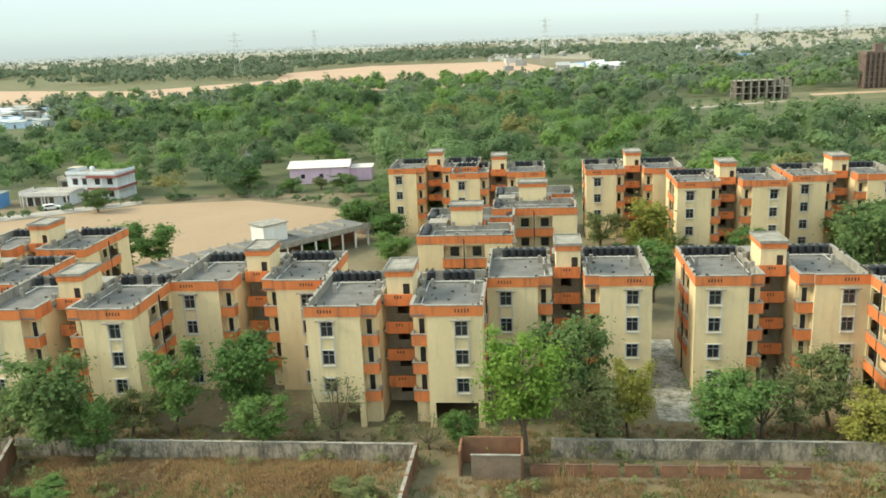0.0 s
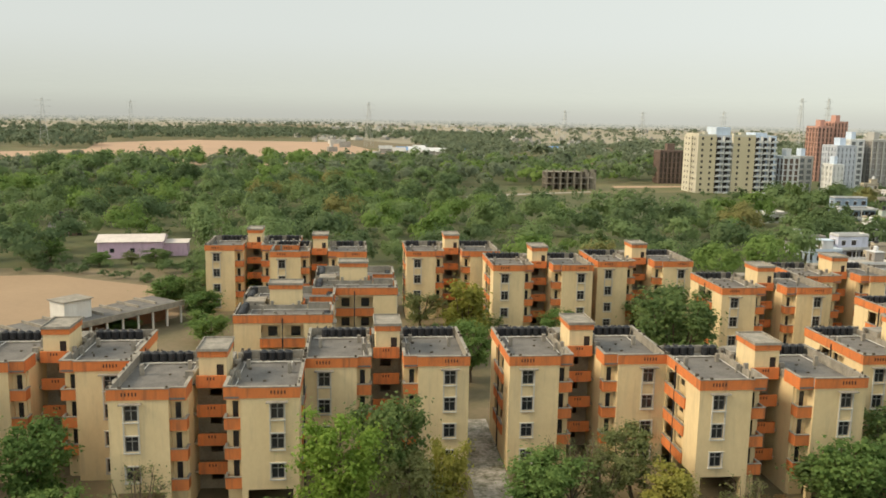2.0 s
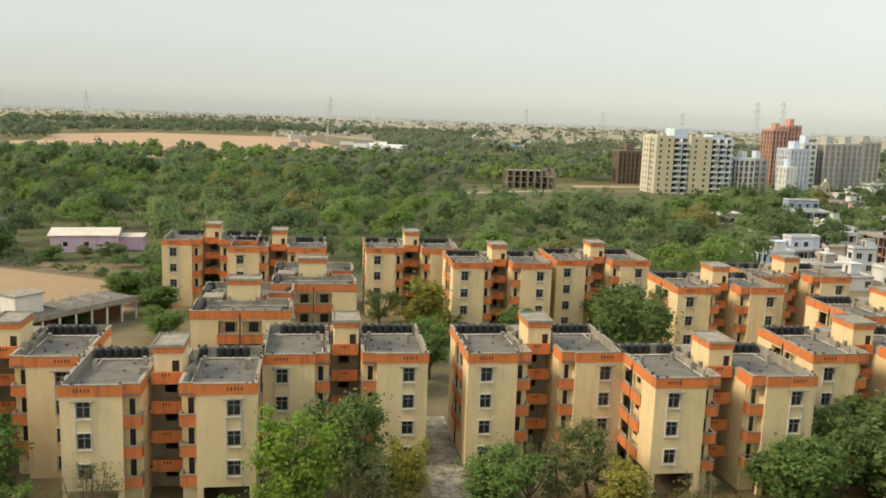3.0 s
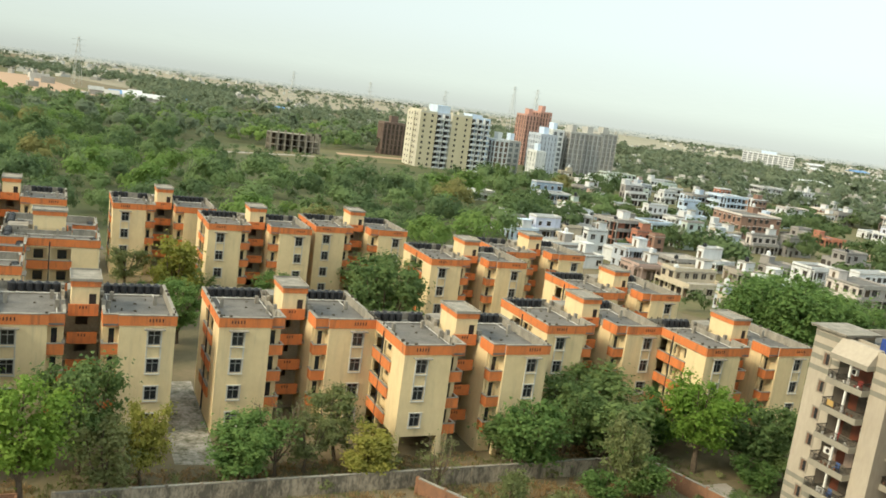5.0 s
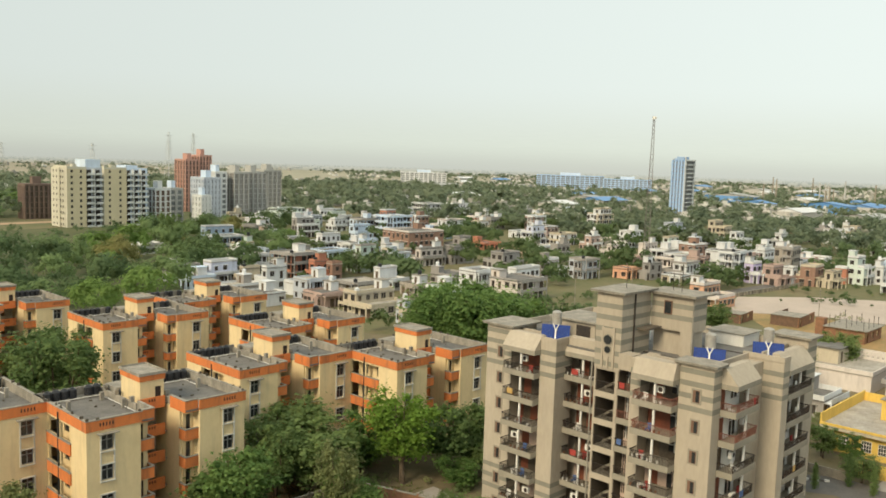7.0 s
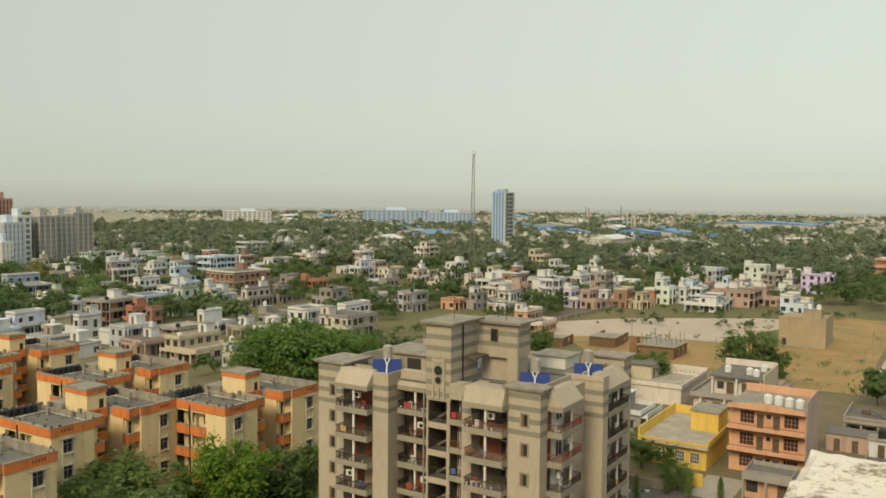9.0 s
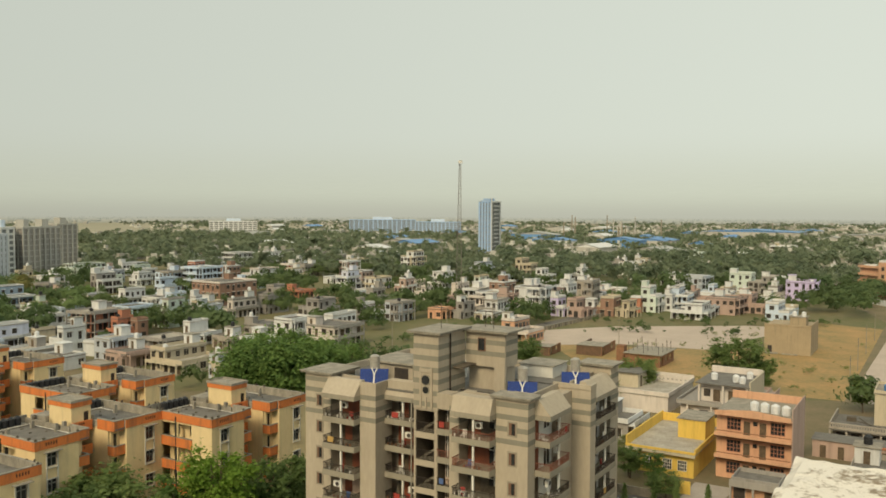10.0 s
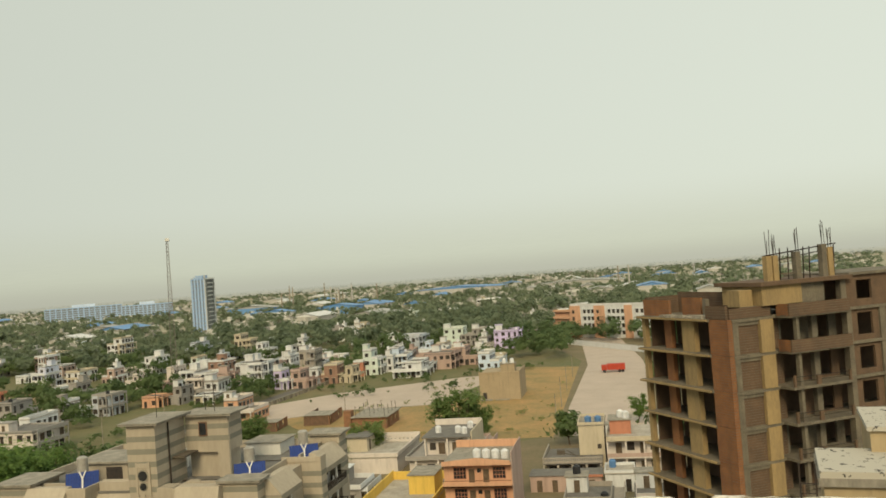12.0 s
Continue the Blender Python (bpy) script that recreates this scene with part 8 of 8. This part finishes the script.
SHARES = (("wood", "green", 0.40), ("dusk", "dark green", 0.37), ("pale", "light green", 0.19), ("sere", "yellowing", 0.04))
near_woods = scatter(21, 2600, -34, 36, 184, 430, 7, 17, lambda x, y: clear_of_field(x, y) and off_houses(x, y) and not huts_ground(x, y) and not clearing(x, y) and not (x > 0.55 * y and y < 225), 0.82)
stands("woodland", "trees of the woodland behind the blocks", near_woods, SHARES, 88, 1, 0.029)
wood("woodland", "low scrub under the woods", scatter(43, 900, -34, 36, 184, 440, 3, 6, lambda x, y: clear_of_field(x, y) and off_houses(x, y) and not (x > 0.55 * y and y < 225)), "dusk", 12, 11, 0.05, 10)
open_ground = lambda x, y: not huts_ground(x, y) and off_houses(x, y) and not clearing(x, y) and not (-70 < x < -26 and 488 < y < 540) and not (x < -180 and y > 470 + 0.2 * (x + 480)) and y < 640 - 0.0007 * (x - 60) ** 2
stands("far_woodland", "trees of the woods beyond", scatter(23, 2200, -34, 27, 430, 640, 8, 17, open_ground, 0.7), (("wood", "muted green", 0.45), ("far", "dull green", 0.4), ("pale", "light green", 0.15)), 23, 31, 0.058)
wood("far_woodland", "tall round trees standing over the woods", np.array([(-149.9, 438.5, 19.1, 20.0), (-130.1, 447.2, 21.7, 20.4), (-108.3, 446.1, 24.4, 20.7), (-132.2, 418.8, 14.6, 14.6), (-81.5, 416.8, 16.9, 15.5), (-165.4, 378.7, 16.5, 14.8), (-193.5, 344.8, 18.4, 11.8)]), "wood", 70, 53, 0.03, 18)
wood("far_woodland", "yellowing trees among the woods", np.array([(-118.0, 428.4, 13.0, 9.2), (-104.1, 410.2, 8.4, 5.6)]), "sere", 60, 54, 0.035, 14)
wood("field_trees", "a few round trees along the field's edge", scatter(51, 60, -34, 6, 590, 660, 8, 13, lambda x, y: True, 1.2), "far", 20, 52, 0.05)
wood("far_woodland", "belt of trees behind the field, greyed for haze", scatter(24, 3000, -44, 12, 860, 1500, 10, 18, lambda x, y: y > (815 if x < -245 else 1075) and noise.noise(Vector((x * 0.004, y * 0.006, 0))) > -0.12), "far", 9, 4, 0.09, 8)
wood("far_woodland", "groves beyond the towers, greyed for haze", scatter(45, 2200, 4, 52, 660, 1150, 10, 18, lambda x, y: x > 70 and noise.noise(Vector((x * 0.006, y * 0.009, 7))) > -0.05), "far", 9, 14, 0.09, 8)
def streak(x, y):
    return noise.noise(Vector((math.degrees(math.atan2(x, y)) * 0.09, math.hypot(x, y) * 0.003, 8))) > -0.02


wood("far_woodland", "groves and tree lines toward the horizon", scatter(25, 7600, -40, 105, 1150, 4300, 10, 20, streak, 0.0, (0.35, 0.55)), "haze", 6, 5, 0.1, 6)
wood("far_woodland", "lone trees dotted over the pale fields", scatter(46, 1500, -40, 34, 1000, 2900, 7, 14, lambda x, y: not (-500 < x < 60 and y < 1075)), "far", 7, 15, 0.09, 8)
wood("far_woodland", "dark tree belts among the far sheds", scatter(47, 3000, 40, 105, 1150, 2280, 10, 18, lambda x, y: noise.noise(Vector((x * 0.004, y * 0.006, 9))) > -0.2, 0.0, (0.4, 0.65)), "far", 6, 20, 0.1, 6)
stands("town_trees", "trees between the houses of the town", scatter(26, 2600, 30, 100, 170, 470, 5, 14, lambda x, y: in_town(x, y, -0.08 if math.atan2(x, y) < 0.93 else 0.0, 0.02, 3), 0.5), (("town", "dark green", 0.65), ("dusk", "green", 0.35)), 23, 61, 0.053)
def clump(x, y, w, h):
    """A group of three trees that together are w wide and h high."""
    return [(x - 0.25 * w, y + 0.1 * w, 0.55 * w, 0.85 * h), (x + 0.05 * w, y + 0.25 * w, 0.7 * w, h), (x + 0.2 * w, y - 0.2 * w, 0.6 * w, 0.8 * h)]


GROUPS = [(227.3, 198.9, 15.2, 14.1), (185.8, 215.8, 13.3, 9.5), (195.4, 270.4, 15.6, 8.9), (206.1, 270.3, 13.6, 9.1), (189, 279.2, 11.3, 7.9), (235.3, 215.4, 8.5, 9.6), (401, 280.7, 26.1, 11.4), (386.9, 298.4, 29.3, 11.4), (345.3, 55, 16.3, 7), (345.8, 63.3, 11.7, 6.1), (295.2, 124.2, 8.6, 6.4), (528.6, 120, 21.7, 9), (276, 174.5, 8.7, 6.1), (386.4, 312.3, 23.2, 9.9), (493.3, 164.5, 13.8, 7.6), (255.3, 430.8, 16.7, 8.3)]
wood("town_trees", "large dark trees standing in groups between the houses", np.array([row for c in GROUPS for row in clump(*c)]), "town", 60, 62, 0.032, 18)
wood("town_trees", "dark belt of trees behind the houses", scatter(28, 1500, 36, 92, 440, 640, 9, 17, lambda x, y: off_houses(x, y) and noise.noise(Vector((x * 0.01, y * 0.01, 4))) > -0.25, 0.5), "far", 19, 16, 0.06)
wood("town_trees", "trees between the sheds, greyed for haze", scatter(27, 3600, 26, 104, 630, 1200, 8, 16, lambda x, y: in_town(x, y, -0.25, 0.01, 5)), "far", 8, 7, 0.09, 8)
wood("roadside_trees", "green trees behind the white compound wall", scatter(29, 160, 80, 90.5, 392, 436, 9, 15, lambda x, y: x > 395, 0.5), "dusk", 40, 17, 0.037)


def hedge(label, kind, seed, points, width, wide):
    """Bushes along a line."""
    rng = np.random.default_rng(seed)
    rows = []
    for (x0, y0), (x1, y1) in zip(points, points[1:]):
        for k in range(int(math.hypot(x1 - x0, y1 - y0) / wide * 1.4)):
            u = rng.random()
            rows.append((x0 + (x1 - x0) * u + rng.normal() * width, y0 + (y1 - y0) * u + rng.normal() * width, wide * rng.uniform(0.7, 1.4), wide * rng.uniform(0.5, 0.9)))
    wood("hedge", label, np.array(rows), kind, 40, seed, 0.035)


hedge("dark unclipped hedge along the playing field", "dusk", 71, [(-150, 170), (-96, 205), (-70, 207), (-42, 193), (-30, 172)], 1.2, 3.2)
hedge("second row of bushes behind the playing field", "wood", 72, [(-92, 216), (-66, 214), (-30, 200)], 3.0, 4.5)
hedge("clipped green hedges in the tower's garden", "town", 73, [(64, 64), (82, 66)], 0.3, 1.6)
hedge("bushes along the road through the town", "town", 74, [(190, 140), (300, 132), (460, 105)], 2.0, 3.6)
hedge("bushes along the plot's edge", "town", 75, [(300, 60), (318, 36)], 2.0, 3.0)


def blades(name, label, kind, seed, n, x0, x1, y0, y1, tall):
    """Tufts of upright grass blades."""
    rng = np.random.default_rng(seed)
    tx, ty = rng.uniform(x0, x1, n), rng.uniform(y0, y1, n)
    ok = np.array([noise.noise(Vector((a * 0.12, b * 0.12, seed))) > -0.1 for a, b in zip(tx, ty)])
    c = np.repeat(np.stack([tx, ty, [ground_z(a, b) for a, b in zip(tx, ty)]], axis=1)[ok], 9, axis=0)
    k = len(c)
    root = c + np.stack([rng.normal(scale=0.22, size=k), rng.normal(scale=0.22, size=k), np.zeros(k)], axis=1)
    a = rng.uniform(0, 6.28, k)
    side = np.stack([np.cos(a), np.sin(a), np.zeros(k)], axis=1) * 0.05
    tip = root + np.stack([rng.normal(scale=0.2, size=k), rng.normal(scale=0.2, size=k), tall * rng.uniform(0.5, 1.2, k)], axis=1)
    v = np.stack([root - side, root + side, tip], axis=1).reshape(-1, 3)
    me = bpy.data.meshes.new(name)
    me.from_pydata(v.tolist(), [], np.arange(3 * k).reshape(-1, 3).tolist())
    tagged(part(name, me, LEAF[kind]), label, "grass", kind="stuff")


blades("dry_grass", "dry straw-coloured grass in front of the wall", "straw", 31, 5200, -56, 60, 56, 72, 0.55)
blades("dry_grass", "brown dry grass between wall and blocks", "straw", 38, 2600, -56, 60, 73, 80, 0.3)
blades("green_grass", "sparse green weeds", "olive", 32, 3200, -56, 70, 56, 79, 0.45)
blades("green_grass", "green weeds at the foot of the walls", "mid", 35, 900, -50, 60, 56, 66, 0.5)
blades("dry_grass", "brown stubble on the earth bank", "brown", 36, 7000, -49, -12, 57, 72, 0.3)
blades("dry_grass", "straw on the earth bank", "straw", 40, 2200, -44, -16, 60, 70, 0.4)
blades("dry_grass", "brown stubble before the brick bays", "brown", 41, 5200, -4, 60, 56, 69, 0.28)
wood("shrubs", "green tufts over the dry plot", scatter(37, 260, 70, 90, 190, 310, 0.8, 3.2, lambda x, y: y > 20 and noise.noise(Vector((x * 0.05, y * 0.05, 3))) > 0.05), "olive", 8, 18)
wood("shrubs", "bushes and weeds on the waste ground by the road", scatter(39, 420, 66, 84, 268, 420, 1.2, 4.5, lambda x, y: 58 < y < 112 and off_houses(x, y) and noise.noise(Vector((x * 0.06, y * 0.06, 5))) > -0.1), "town", 16, 19, 0.06)
blades("straw_tuft", "tall clump of dry straw grass by the brick bays", "straw", 34, 26, 1.6, 2.9, 66.2, 67.6, 2.3)
wood("shrubs", "low scrub along the walls", scatter(33, 420, -38, 48, 62, 110, 1.2, 3.0, lambda x, y: 57 < y < 78.5 and not (12 < x < 17.5)), "olive", 12, 8)
